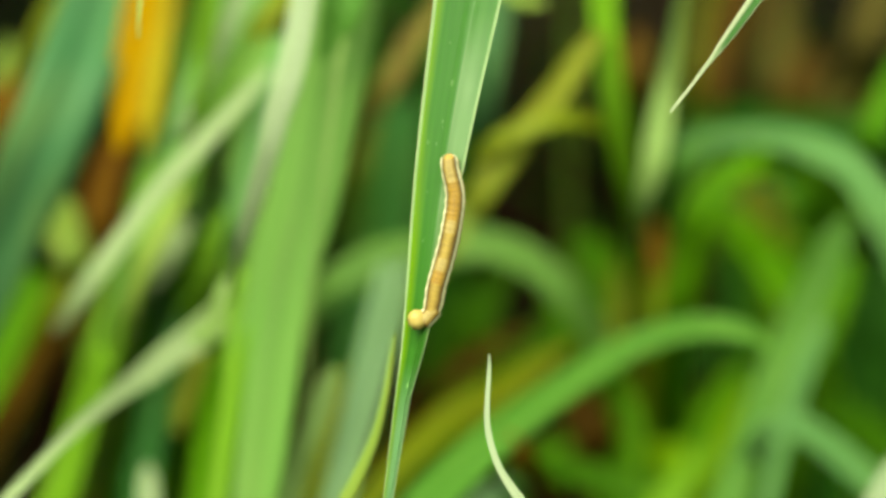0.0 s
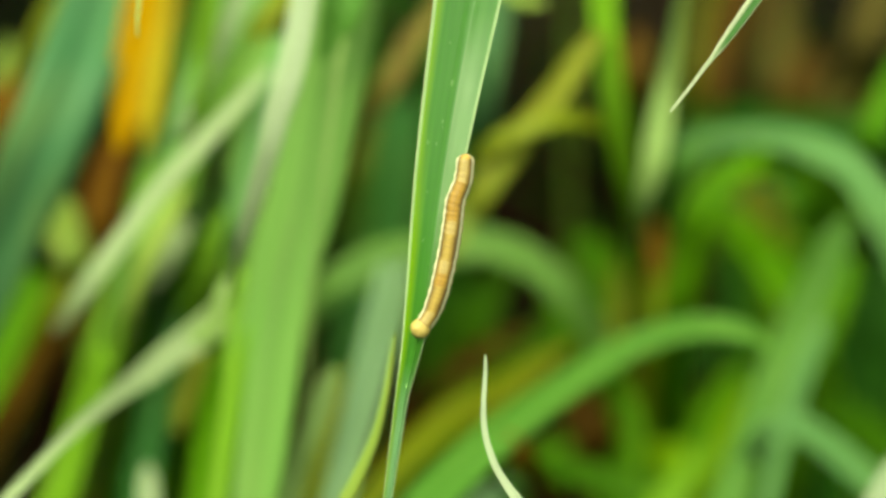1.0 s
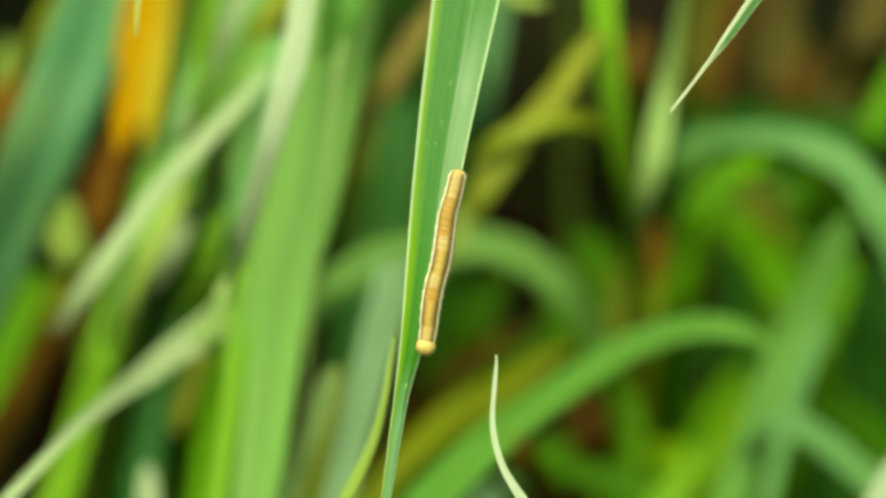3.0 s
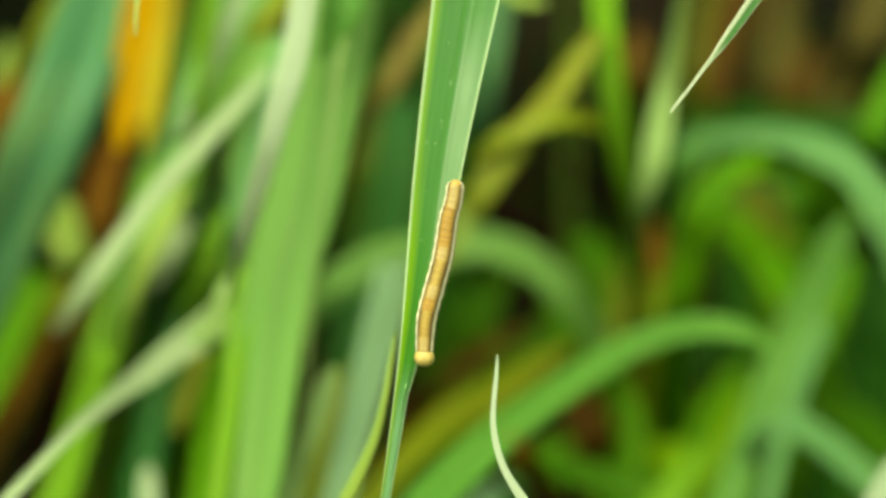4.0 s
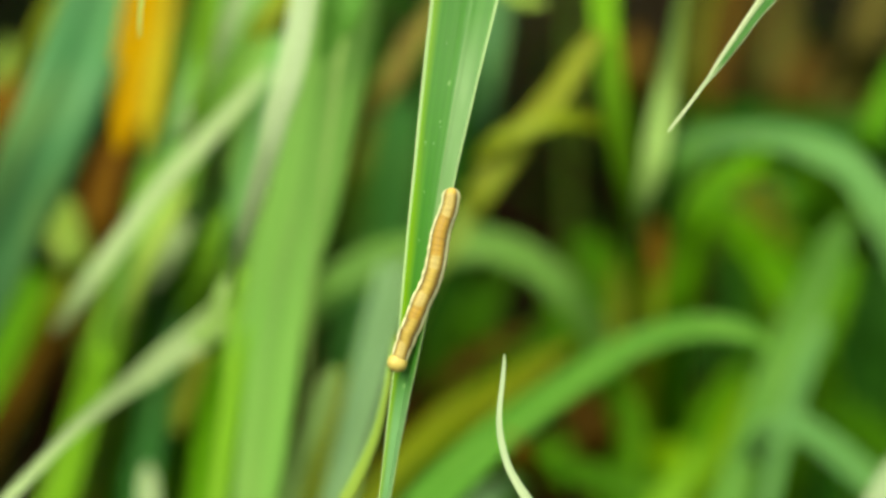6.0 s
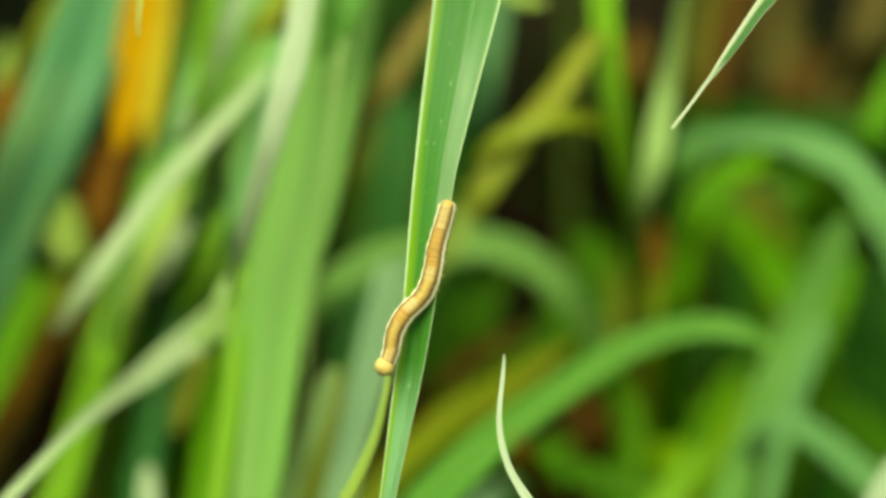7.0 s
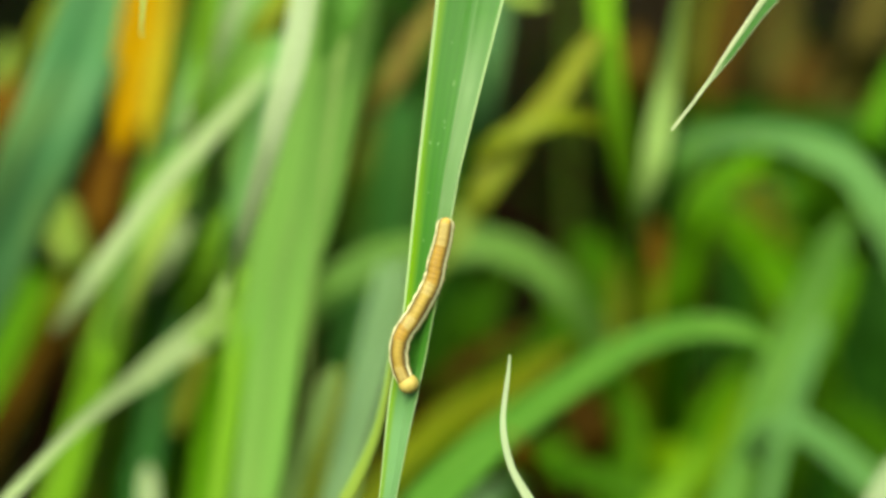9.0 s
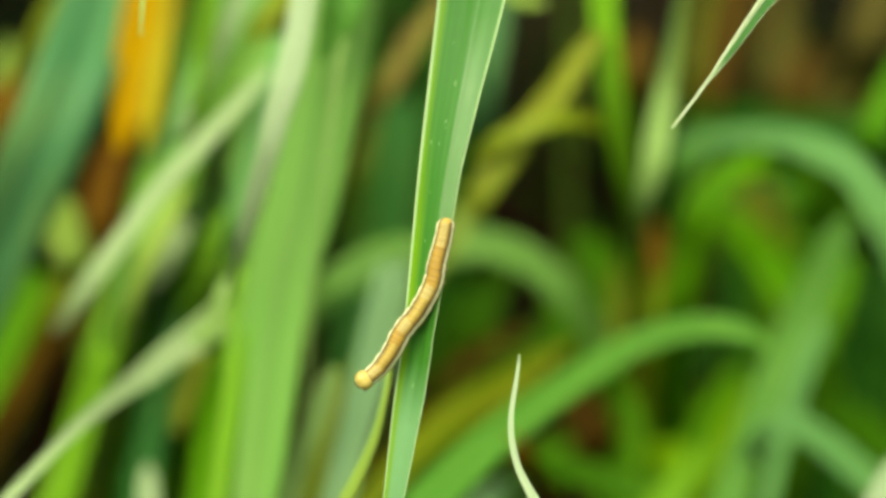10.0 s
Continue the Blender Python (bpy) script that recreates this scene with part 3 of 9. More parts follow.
blade([(0.0483, 0.1234, 0.2279, 0.0016), (0.0480, 0.1308, 0.2168, 0.0023), (0.0475, 0.1364, 0.2068, 0.0030), (0.0465, 0.1392, 0.1980, 0.0040), (0.0452, 0.1381, 0.1899, 0.0052), (0.0438, 0.1360, 0.1820, 0.0047), (0.0423, 0.1380, 0.1742, 0.0036), (0.0423, 0.1504, 0.1624, 0.0025), (0.0456, 0.1904, 0.1379, 0.0022), (0.0516, 0.2598, 0.0879, 0.0022), (0.0569, 0.3209, 0.0440, 0.0020), (0.0594, 0.3498, -0.0080, 0.0012)], "wan", "upright pale green grass leaf", turn=12, seed=28)
blade([(0.1041, 0.2140, 0.1487, 0.0028), (0.0964, 0.2063, 0.1585, 0.0050), (0.0840, 0.1784, 0.1705, 0.0057), (0.0758, 0.1692, 0.1748, 0.0061), (0.0673, 0.1593, 0.1763, 0.0062), (0.0607, 0.1583, 0.1724, 0.0067), (0.0562, 0.1565, 0.1659, 0.0072), (0.0541, 0.1591, 0.1562, 0.0073), (0.0532, 0.1609, 0.1438, 0.0071), (0.0548, 0.1767, 0.1253, 0.0066), (0.0574, 0.2008, 0.0995, 0.0062), (0.0625, 0.2474, 0.0497, 0.0056), (0.0649, 0.2691, -0.0080, 0.0034)], "green", "grass leaf arching over in a wide bow", turn=12, seed=29)
blade([(0.0574, 0.2191, 0.1675, 0.0028), (0.0660, 0.2000, 0.1738, 0.0054), (0.0736, 0.1805, 0.1782, 0.0070), (0.0804, 0.1603, 0.1801, 0.0092), (0.0860, 0.1443, 0.1784, 0.0106), (0.0895, 0.1276, 0.1739, 0.0107), (0.0946, 0.1247, 0.1631, 0.0104), (0.1029, 0.1297, 0.1432, 0.0095), (0.1326, 0.1478, 0.0716, 0.0086), (0.1458, 0.1559, -0.0080, 0.0052)], "jade", "bluish green grass leaf arching over behind", turn=-28, seed=30)
blade([(0.0694, 0.2054, 0.1552, 0.0028), (0.0743, 0.2038, 0.1491, 0.0083), (0.0798, 0.2018, 0.1418, 0.0094), (0.0836, 0.1901, 0.1366, 0.0090), (0.0909, 0.1971, 0.1244, 0.0069), (0.0977, 0.2034, 0.1091, 0.0057), (0.1033, 0.2088, 0.0905, 0.0058), (0.1168, 0.2218, 0.0452, 0.0052), (0.1232, 0.2280, -0.0080, 0.0032)], "green", "green grass leaf crossing others", turn=-16, seed=31)
blade([(0.0931, 0.1757, 0.1604, 0.0026), (0.0901, 0.1723, 0.1553, 0.0070), (0.0863, 0.1676, 0.1485, 0.0085), (0.0813, 0.1622, 0.1408, 0.0084), (0.0762, 0.1561, 0.1320, 0.0087), (0.0719, 0.1508, 0.1245, 0.0083), (0.0683, 0.1456, 0.1171, 0.0080), (0.0640, 0.1397, 0.1088, 0.0077), (0.0597, 0.1338, 0.1006, 0.0073), (0.0332, 0.0976, 0.0503, 0.0066), (0.0209, 0.0808, -0.0080, 0.0040)], "glaucous", "bluish green grass leaf crossing others", turn=18, seed=32)
blade([(0.0676, 0.1183, 0.1469, 0.0010), (0.0629, 0.1191, 0.1500, 0.0036), (0.0561, 0.1205, 0.1513, 0.0049), (0.0483, 0.1222, 0.1500, 0.0053), (0.0390, 0.1214, 0.1469, 0.0060), (0.0296, 0.1162, 0.1430, 0.0064), (0.0200, 0.1089, 0.1390, 0.0068), (0.0118, 0.1017, 0.1353, 0.0074), (0.0046, 0.0944, 0.1310, 0.0077), (-0.0026, 0.0869, 0.1264, 0.0078), (-0.0100, 0.0800, 0.1200, 0.0071), (-0.0666, 0.0150, 0.0600, 0.0063), (-0.0922, -0.0144, -0.0080, 0.0039)], "glaucous", "broad green grass leaf bowing over", turn=4, seed=33)
blade([(0.0299, 0.1758, 0.1297, 0.0019), (0.0225, 0.1670, 0.1278, 0.0047), (0.0135, 0.1551, 0.1260, 0.0069), (0.0058, 0.1456, 0.1251, 0.0077), (-0.0005, 0.1369, 0.1236, 0.0073), (-0.0077, 0.1276, 0.1200, 0.0060), (-0.0743, 0.0270, 0.0600, 0.0054), (-0.1046, -0.0186, -0.0080, 0.0033)], "olive", "yellowish olive grass leaf", turn=12, seed=34)
blade([(0.1041, 0.1286, 0.1002, 0.0054), (0.0968, 0.1309, 0.1090, 0.0061), (0.0895, 0.1325, 0.1149, 0.0061), (0.0824, 0.1341, 0.1208, 0.0058), (0.0751, 0.1351, 0.1247, 0.0061), (0.0695, 0.1374, 0.1217, 0.0054), (0.0673, 0.1424, 0.1132, 0.0055), (0.0657, 0.1491, 0.0996, 0.0056), (0.0596, 0.1737, 0.0498, 0.0050), (0.0568, 0.1852, -0.0080, 0.0031)], "jade", "green grass leaf bowing over near the soil", turn=2, seed=35)
blade([(0.0920, 0.0872, 0.1389, 0.0043), (0.0873, 0.0855, 0.1327, 0.0069), (0.0823, 0.0830, 0.1234, 0.0075), (0.0542, 0.0688, 0.0703, 0.0068), (0.0402, 0.0667, -0.0080, 0.0041)], "pale", "pale green grass leaf at the edge of the stand", turn=28, seed=36)
blade([(0.0538, 0.2315, 0.1366, 0.0021), (0.0538, 0.2288, 0.1267, 0.0074), (0.0532, 0.2262, 0.1167, 0.0079), (0.0534, 0.2314, 0.0978, 0.0075), (0.0537, 0.2451, 0.0489, 0.0067), (0.0538, 0.2514, -0.0080, 0.0041)], "olive", "upright green grass leaf", turn=16, seed=37)
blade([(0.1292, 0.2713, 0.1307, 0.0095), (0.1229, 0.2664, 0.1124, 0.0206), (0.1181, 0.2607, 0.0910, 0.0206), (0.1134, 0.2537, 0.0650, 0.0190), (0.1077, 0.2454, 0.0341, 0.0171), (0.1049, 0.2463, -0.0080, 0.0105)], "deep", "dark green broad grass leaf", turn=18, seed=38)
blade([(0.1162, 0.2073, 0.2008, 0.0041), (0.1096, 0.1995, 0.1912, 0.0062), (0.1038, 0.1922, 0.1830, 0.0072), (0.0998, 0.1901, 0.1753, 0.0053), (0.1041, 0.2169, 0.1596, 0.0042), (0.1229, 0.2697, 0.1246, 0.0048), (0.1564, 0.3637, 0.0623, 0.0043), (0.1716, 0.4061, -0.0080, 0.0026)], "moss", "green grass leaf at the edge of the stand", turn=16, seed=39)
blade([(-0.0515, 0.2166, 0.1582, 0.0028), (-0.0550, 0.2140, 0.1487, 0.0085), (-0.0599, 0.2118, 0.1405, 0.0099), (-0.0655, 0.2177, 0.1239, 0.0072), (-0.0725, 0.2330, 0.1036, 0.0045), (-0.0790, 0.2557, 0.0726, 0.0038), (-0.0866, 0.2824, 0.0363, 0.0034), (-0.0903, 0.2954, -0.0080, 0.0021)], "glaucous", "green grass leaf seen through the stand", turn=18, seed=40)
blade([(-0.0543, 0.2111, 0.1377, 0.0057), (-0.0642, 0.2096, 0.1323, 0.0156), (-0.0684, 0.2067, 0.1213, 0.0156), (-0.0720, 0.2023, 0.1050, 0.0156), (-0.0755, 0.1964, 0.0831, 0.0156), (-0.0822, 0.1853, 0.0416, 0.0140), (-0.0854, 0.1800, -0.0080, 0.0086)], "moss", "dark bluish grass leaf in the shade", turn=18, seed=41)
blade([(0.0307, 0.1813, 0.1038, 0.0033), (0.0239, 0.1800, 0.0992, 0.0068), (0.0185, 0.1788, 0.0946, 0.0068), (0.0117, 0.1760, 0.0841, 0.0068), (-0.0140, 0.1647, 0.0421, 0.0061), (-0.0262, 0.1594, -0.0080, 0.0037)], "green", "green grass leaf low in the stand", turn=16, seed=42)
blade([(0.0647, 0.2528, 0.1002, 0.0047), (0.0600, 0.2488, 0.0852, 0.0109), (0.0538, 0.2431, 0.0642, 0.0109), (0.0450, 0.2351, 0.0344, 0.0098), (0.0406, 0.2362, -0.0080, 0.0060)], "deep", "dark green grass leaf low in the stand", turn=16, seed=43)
blade([(0.0773, 0.2239, 0.1082, 0.0035), (0.0703, 0.2126, 0.1013, 0.0086), (0.0625, 0.2010, 0.0949, 0.0091), (0.0548, 0.1871, 0.0869, 0.0083), (0.0134, 0.1115, 0.0434, 0.0075), (-0.0062, 0.0757, -0.0080, 0.0046)], "green", "green grass leaf low between others", turn=18, seed=44)
blade([(0.0141, 0.1807, 0.2176, 0.0064), (0.0122, 0.1777, 0.2065, 0.0071), (0.0104, 0.1748, 0.1955, 0.0071), (0.0086, 0.1813, 0.1812, 0.0065), (0.0079, 0.2166, 0.1582, 0.0061), (0.0085, 0.2898, 0.1225, 0.0066), (0.0095, 0.4122, 0.0613, 0.0059), (0.0100, 0.4675, -0.0080, 0.0036)], "teal", "dark green leaf behind the hanging leaf", turn=18, seed=45)
blade([(0.1378, 0.3203, 0.0817, 0.0105), (0.1325, 0.3158, 0.0648, 0.0228), (0.1273, 0.3099, 0.0427, 0.0228), (0.1225, 0.3045, 0.0226, 0.0205), (0.1201, 0.3068, -0.0080, 0.0125)], "green", "green grass leaf deep in the stand", turn=18, seed=48)
blade([(0.0507, 0.2544, 0.1062, 0.0031), (0.0523, 0.2520, 0.0972, 0.0078), (0.0507, 0.2480, 0.0822, 0.0084), (0.0484, 0.2439, 0.0672, 0.0093), (0.0432, 0.2349, 0.0336, 0.0084), (0.0406, 0.2305, -0.0080, 0.0051)], "green", "green leaf deep in the stand", turn=18, seed=49)
blade([(0.0342, 0.2656, 0.1093, 0.0048), (0.0279, 0.2639, 0.1032, 0.0095), (0.0184, 0.2615, 0.0940, 0.0095), (0.0073, 0.2582, 0.0818, 0.0095), (-0.0208, 0.2472, 0.0409, 0.0086), (-0.0343, 0.2420, -0.0080, 0.0052)], "moss", "green leaf deep in the stand", turn=18, seed=50)
blade([(0.0154, 0.1696, 0.0988, 0.0019), (0.0245, 0.1653, 0.1022, 0.0053), (0.0346, 0.1604, 0.1030, 0.0065), (0.0445, 0.1544, 0.1001, 0.0064), (0.0529, 0.1474, 0.0934, 0.0064), (0.0976, 0.0989, 0.0467, 0.0057), (0.1185, 0.0761, -0.0080, 0.0035)], "moss", "green leaf bending low over the soil", turn=-14, seed=51)
blade([(0.0507, 0.1903, 0.0989, 0.0033), (0.0564, 0.1798, 0.0986, 0.0095), (0.0597, 0.1664, 0.0953, 0.0106), (0.0606, 0.1464, 0.0897, 0.0089), (0.0647, 0.0505, 0.0449, 0.0080), (0.0667, 0.0053, -0.0080, 0.0049)], "lime", "yellow green leaf deep in the stand", turn=-18, seed=52)
blade([(-0.0534, 0.1481, 0.1730, 0.0024), (-0.0560, 0.1418, 0.1690, 0.0075), (-0.0581, 0.1354, 0.1645, 0.0086), (-0.0615, 0.1388, 0.1579, 0.0067), (-0.0664, 0.1517, 0.1479, 0.0045), (-0.0734, 0.1781, 0.1304, 0.0040), (-0.0804, 0.2030, 0.1077, 0.0042), (-0.0972, 0.2622, 0.0538, 0.0038), (-0.1050, 0.2894, -0.0080, 0.0023)], "ash", "greyish pale leaf deep in the stand", turn=16, seed=54)
blade([(-0.0501, 0.2446, 0.1470, 0.0060), (-0.0523, 0.2392, 0.1268, 0.0135), (-0.0538, 0.2338, 0.1065, 0.0144), (-0.0561, 0.2276, 0.0833, 0.0135), (-0.0599, 0.2168, 0.0433, 0.0121), (-0.0619, 0.2165, -0.0080, 0.0074)], "green", "green grass leaf deep in the stand", turn=16, seed=55)
blade([(-0.0528, 0.1616, 0.2235, 0.0056), (-0.0537, 0.1581, 0.2106, 0.0061), (-0.0540, 0.1500, 0.1997, 0.0062), (-0.0553, 0.1423, 0.1903, 0.0062), (-0.0593, 0.1396, 0.1799, 0.0059), (-0.0634, 0.1368, 0.1696, 0.0055), (-0.0675, 0.1392, 0.1591, 0.0055), (-0.0716, 0.1411, 0.1472, 0.0061), (-0.0776, 0.1465, 0.1287, 0.0070), (-0.0839, 0.1514, 0.1082, 0.0076), (-0.1003, 0.1643, 0.0541, 0.0069), (-0.1078, 0.1702, -0.0080, 0.0042)], "leafy", "long green leaf between the others", turn=10, seed=57)
blade([(0.0825, 0.3562, 0.1385, 0.0054), (0.0988, 0.3529, 0.1262, 0.0163), (0.1151, 0.3487, 0.1105, 0.0181), (0.1260, 0.3422, 0.0860, 0.0163), (0.1429, 0.3319, 0.0478, 0.0147), (0.1514, 0.3318, -0.0080, 0.0090)], "blue", "bluish leaf deep in the stand", turn=-16, seed=59)
blade([(0.0556, 0.2338, 0.1451, 0.0015), (0.0553, 0.2319, 0.1380, 0.0050), (0.0541, 0.2296, 0.1295, 0.0044), (0.0553, 0.2456, 0.1122, 0.0031), (0.0551, 0.2745, 0.0655, 0.0030), (0.0550, 0.2948, 0.0327, 0.0027), (0.0549, 0.3049, -0.0080, 0.0016)], "russet", "rusty dead leaf between the stalks", turn=12, seed=61)
blade([(0.0489, 0.2268, 0.1965, 0.0028), (0.0486, 0.2253, 0.1910, 0.0079), (0.0478, 0.2235, 0.1842, 0.0085), (0.0473, 0.2315, 0.1754, 0.0058), (0.0500, 0.2762, 0.1491, 0.0032), (0.0547, 0.3426, 0.0878, 0.0024), (0.0580, 0.3901, 0.0439, 0.0021), (0.0595, 0.4126, -0.0080, 0.0013)], "rust", "rusty dead leaf between the stalks", turn=12, seed=62)
blade([(0.0118, 0.1017, 0.1353, 0.0011), (0.0143, 0.1009, 0.1324, 0.0040), (0.0172, 0.1046, 0.1269, 0.0041), (0.0226, 0.1314, 0.1108, 0.0036), (0.0307, 0.1753, 0.0815, 0.0033), (0.0419, 0.2364, 0.0408, 0.0029), (0.0473, 0.2656, -0.0080, 0.0018)], "russet", "small orange dead leaf near the soil", turn=-12, seed=63)
blade([(0.0312, 0.2041, 0.1118, 0.0028), (0.0348, 0.2023, 0.1050, 0.0099), (0.0385, 0.2001, 0.0968, 0.0107), (0.0435, 0.2163, 0.0798, 0.0059), (0.0554, 0.2542, 0.0399, 0.0053), (0.0612, 0.2725, -0.0080, 0.0032)], "rust", "rusty dead leaf near the soil", turn=12, seed=64)
blade([(-0.0976, 0.1843, 0.1925, 0.0010), (-0.0999, 0.1832, 0.1881, 0.0052), (-0.1020, 0.1818, 0.1831, 0.0060), (-0.1082, 0.1887, 0.1702, 0.0053), (-0.1493, 0.2345, 0.0851, 0.0048), (-0.1672, 0.2545, -0.0080, 0.0029)], "russet", "orange withered leaf at the edge of the stand", turn=12, seed=65)
blade([(0.0895, 0.3110, 0.2017, 0.0098), (0.0846, 0.3076, 0.1890, 0.0131), (0.0813, 0.3038, 0.1748, 0.0115), (0.0784, 0.3004, 0.1621, 0.0066), (0.0799, 0.3303, 0.1189, 0.0053), (0.0821, 0.3714, 0.0595, 0.0047), (0.0830, 0.3900, -0.0080, 0.0029)], "rust", "rusty dead leaf deep in the stand", turn=12, seed=66)
blade([(-0.0825, 0.1907, 0.2164, 0.0065), (-0.0889, 0.1934, 0.2069, 0.0068), (-0.0949, 0.1959, 0.1972, 0.0064), (-0.1045, 0.2126, 0.1819, 0.0055), (-0.1197, 0.2372, 0.1579, 0.0053), (-0.1697, 0.3182, 0.0790, 0.0048), (-0.1918, 0.3538, -0.0080, 0.0029)], "olive", "olive old leaf with a dull sheen", turn=12, seed=68)
blade([(0.1238, 0.4514, 0.1846, 0.0069), (0.1218, 0.4451, 0.1610, 0.0090), (0.1201, 0.4398, 0.1414, 0.0090), (0.1218, 0.4552, 0.1216, 0.0075), (0.1231, 0.4659, 0.0843, 0.0064), (0.1247, 0.4780, 0.0421, 0.0058), (0.1254, 0.4838, -0.0080, 0.0035)], "straw", "dull olive stalk far back in the stand", turn=12, seed=69)
blade([(0.1150, 0.3448, 0.1731, 0.0053), (0.1124, 0.3425, 0.1647, 0.0105), (0.1098, 0.3398, 0.1545, 0.0088), (0.1115, 0.3543, 0.1315, 0.0072), (0.1164, 0.3958, 0.0657, 0.0065), (0.1186, 0.4144, -0.0080, 0.0040)], "rust", "brown dry leaf far back in the stand", turn=12, seed=70)
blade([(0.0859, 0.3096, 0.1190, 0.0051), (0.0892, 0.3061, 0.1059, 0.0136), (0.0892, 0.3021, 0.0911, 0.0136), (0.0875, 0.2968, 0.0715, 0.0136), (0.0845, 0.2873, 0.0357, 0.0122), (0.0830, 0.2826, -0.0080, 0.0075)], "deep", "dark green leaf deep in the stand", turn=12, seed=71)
blade([(-0.1013, 0.1964, 0.1990, 0.0011), (-0.1026, 0.1953, 0.1946, 0.0032), (-0.1039, 0.1939, 0.1895, 0.0035), (-0.1151, 0.2202, 0.1719, 0.0028), (-0.1696, 0.3489, 0.0859, 0.0025), (-0.1934, 0.4052, -0.0080, 0.0016)], "sap", "small pale leaf at the edge of the stand", turn=12, seed=74)
blade([(-0.0870, 0.1680, 0.1703, 0.0018), (-0.0864, 0.1665, 0.1647, 0.0079), (-0.0847, 0.1649, 0.1586, 0.0089), (-0.0827, 0.1634, 0.1531, 0.0071), (-0.0825, 0.1715, 0.1447, 0.0047), (-0.0896, 0.2060, 0.1186, 0.0042), (-0.0983, 0.2370, 0.0798, 0.0046), (-0.1073, 0.2688, 0.0399, 0.0041), (-0.1116, 0.2840, -0.0080, 0.0025)], "sap", "yellow green leaf low between the others", turn=6, seed=75)
blade([(-0.0208, 0.0908, 0.1526, 0.0017), (-0.0223, 0.0887, 0.1486, 0.0043), (-0.0244, 0.0863, 0.1432, 0.0047), (-0.0271, 0.0835, 0.1369, 0.0047), (-0.0297, 0.0801, 0.1280, 0.0047), (-0.0483, 0.0555, 0.0640, 0.0042), (-0.0567, 0.0444, -0.0080, 0.0026)], "wan", "narrow pale leaf low in the stand", turn=0, seed=76)
blade([(-0.0173, 0.0823, 0.2175, 0.0005), (-0.0185, 0.0810, 0.2127, 0.0012), (-0.0193, 0.0800, 0.2068, 0.0012), (-0.0205, 0.0781, 0.1979, 0.0010), (-0.0222, 0.0764, 0.1838, 0.0008), (-0.0255, 0.0799, 0.1505, 0.0008), (-0.0330, 0.0878, 0.0761, 0.0008), (-0.0368, 0.0967, -0.0080, 0.0005)], "wan", "thin pale grass leaf beside a broad one", turn=0, fold=4, seed=77)
blade([(-0.0382, 0.1525, 0.1895, 0.0017), (-0.0400, 0.1509, 0.1836, 0.0041), (-0.0430, 0.1487, 0.1754, 0.0049), (-0.0472, 0.1562, 0.1647, 0.0050), (-0.0501, 0.1633, 0.1524, 0.0051), (-0.0540, 0.1672, 0.1285, 0.0052), (-0.0643, 0.1778, 0.0643, 0.0047), (-0.0690, 0.1826, -0.0080, 0.0029)], "moss", "green leaf between two pale ones", turn=12, seed=78)
blade([(0.0215, 0.1487, 0.2139, 0.0011), (0.0179, 0.1488, 0.2144, 0.0033), (0.0144, 0.1493, 0.2162, 0.0038), (0.0117, 0.1613, 0.2223, 0.0049), (0.0156, 0.2157, 0.2323, 0.0041), (0.0330, 0.2733, 0.2155, 0.0037), (0.0394, 0.3349, 0.1360, 0.0035), (0.0440, 0.3701, 0.0744, 0.0030), (0.0467, 0.3913, 0.0372, 0.0027), (0.0480, 0.4016, -0.0080, 0.0017)], "sage", "pale leaf tip behind the hanging leaf", turn=12, seed=79)
blade([(-0.0613, 0.1329, 0.1860, 0.0014), (-0.0606, 0.1343, 0.1913, 0.0042), (-0.0595, 0.1389, 0.2005, 0.0047), (-0.0582, 0.1456, 0.2101, 0.0031), (-0.0569, 0.1512, 0.2235, 0.0031), (-0.0642, 0.2360, 0.2306, 0.0057), (-0.0566, 0.2866, 0.2264, 0.0047), (-0.0533, 0.3197, 0.1567, 0.0051), (-0.0559, 0.3261, 0.0648, 0.0046), (-0.0569, 0.3284, 0.0324, 0.0042), (-0.0573, 0.3295, -0.0080, 0.0025)], "gold", "yellow olive leaf beside the orange one", turn=8, seed=80)
blade([(-0.0277, 0.1415, 0.2258, 0.0035), (-0.0329, 0.1391, 0.2169, 0.0046), (-0.0381, 0.1370, 0.2090, 0.0044), (-0.0438, 0.1448, 0.1994, 0.0036), (-0.0503, 0.1623, 0.1876, 0.0030), (-0.0558, 0.1796, 0.1749, 0.0029), (-0.0628, 0.2140, 0.1487, 0.0028), (-0.0825, 0.3114, 0.0743, 0.0025), (-0.0913, 0.3545, -0.0080, 0.0016)], "olive", "yellow green leaf leaning between others", turn=12, seed=81)
blade([(-0.0678, 0.1151, 0.1658, 0.0016), (-0.0717, 0.1136, 0.1603, 0.0032), (-0.0760, 0.1121, 0.1546, 0.0045), (-0.0828, 0.1196, 0.1441, 0.0051), (-0.0907, 0.1263, 0.1306, 0.0059), (-0.1025, 0.1417, 0.1106, 0.0062), (-0.1352, 0.1842, 0.0553, 0.0056), (-0.1501, 0.2037, -0.0080, 0.0034)], "rust", "brown withered leaf edge below a pale leaf", turn=10, seed=82)
blade([(-0.1010, 0.2111, 0.1377, 0.0057), (-0.1045, 0.2089, 0.1295, 0.0113), (-0.1094, 0.2056, 0.1172, 0.0141), (-0.1151, 0.2016, 0.1022, 0.0141), (-0.1343, 0.1879, 0.0511, 0.0127), (-0.1432, 0.1815, -0.0080, 0.0078)], "green", "green leaf in the shade at the edge of the stand", turn=14, seed=83)
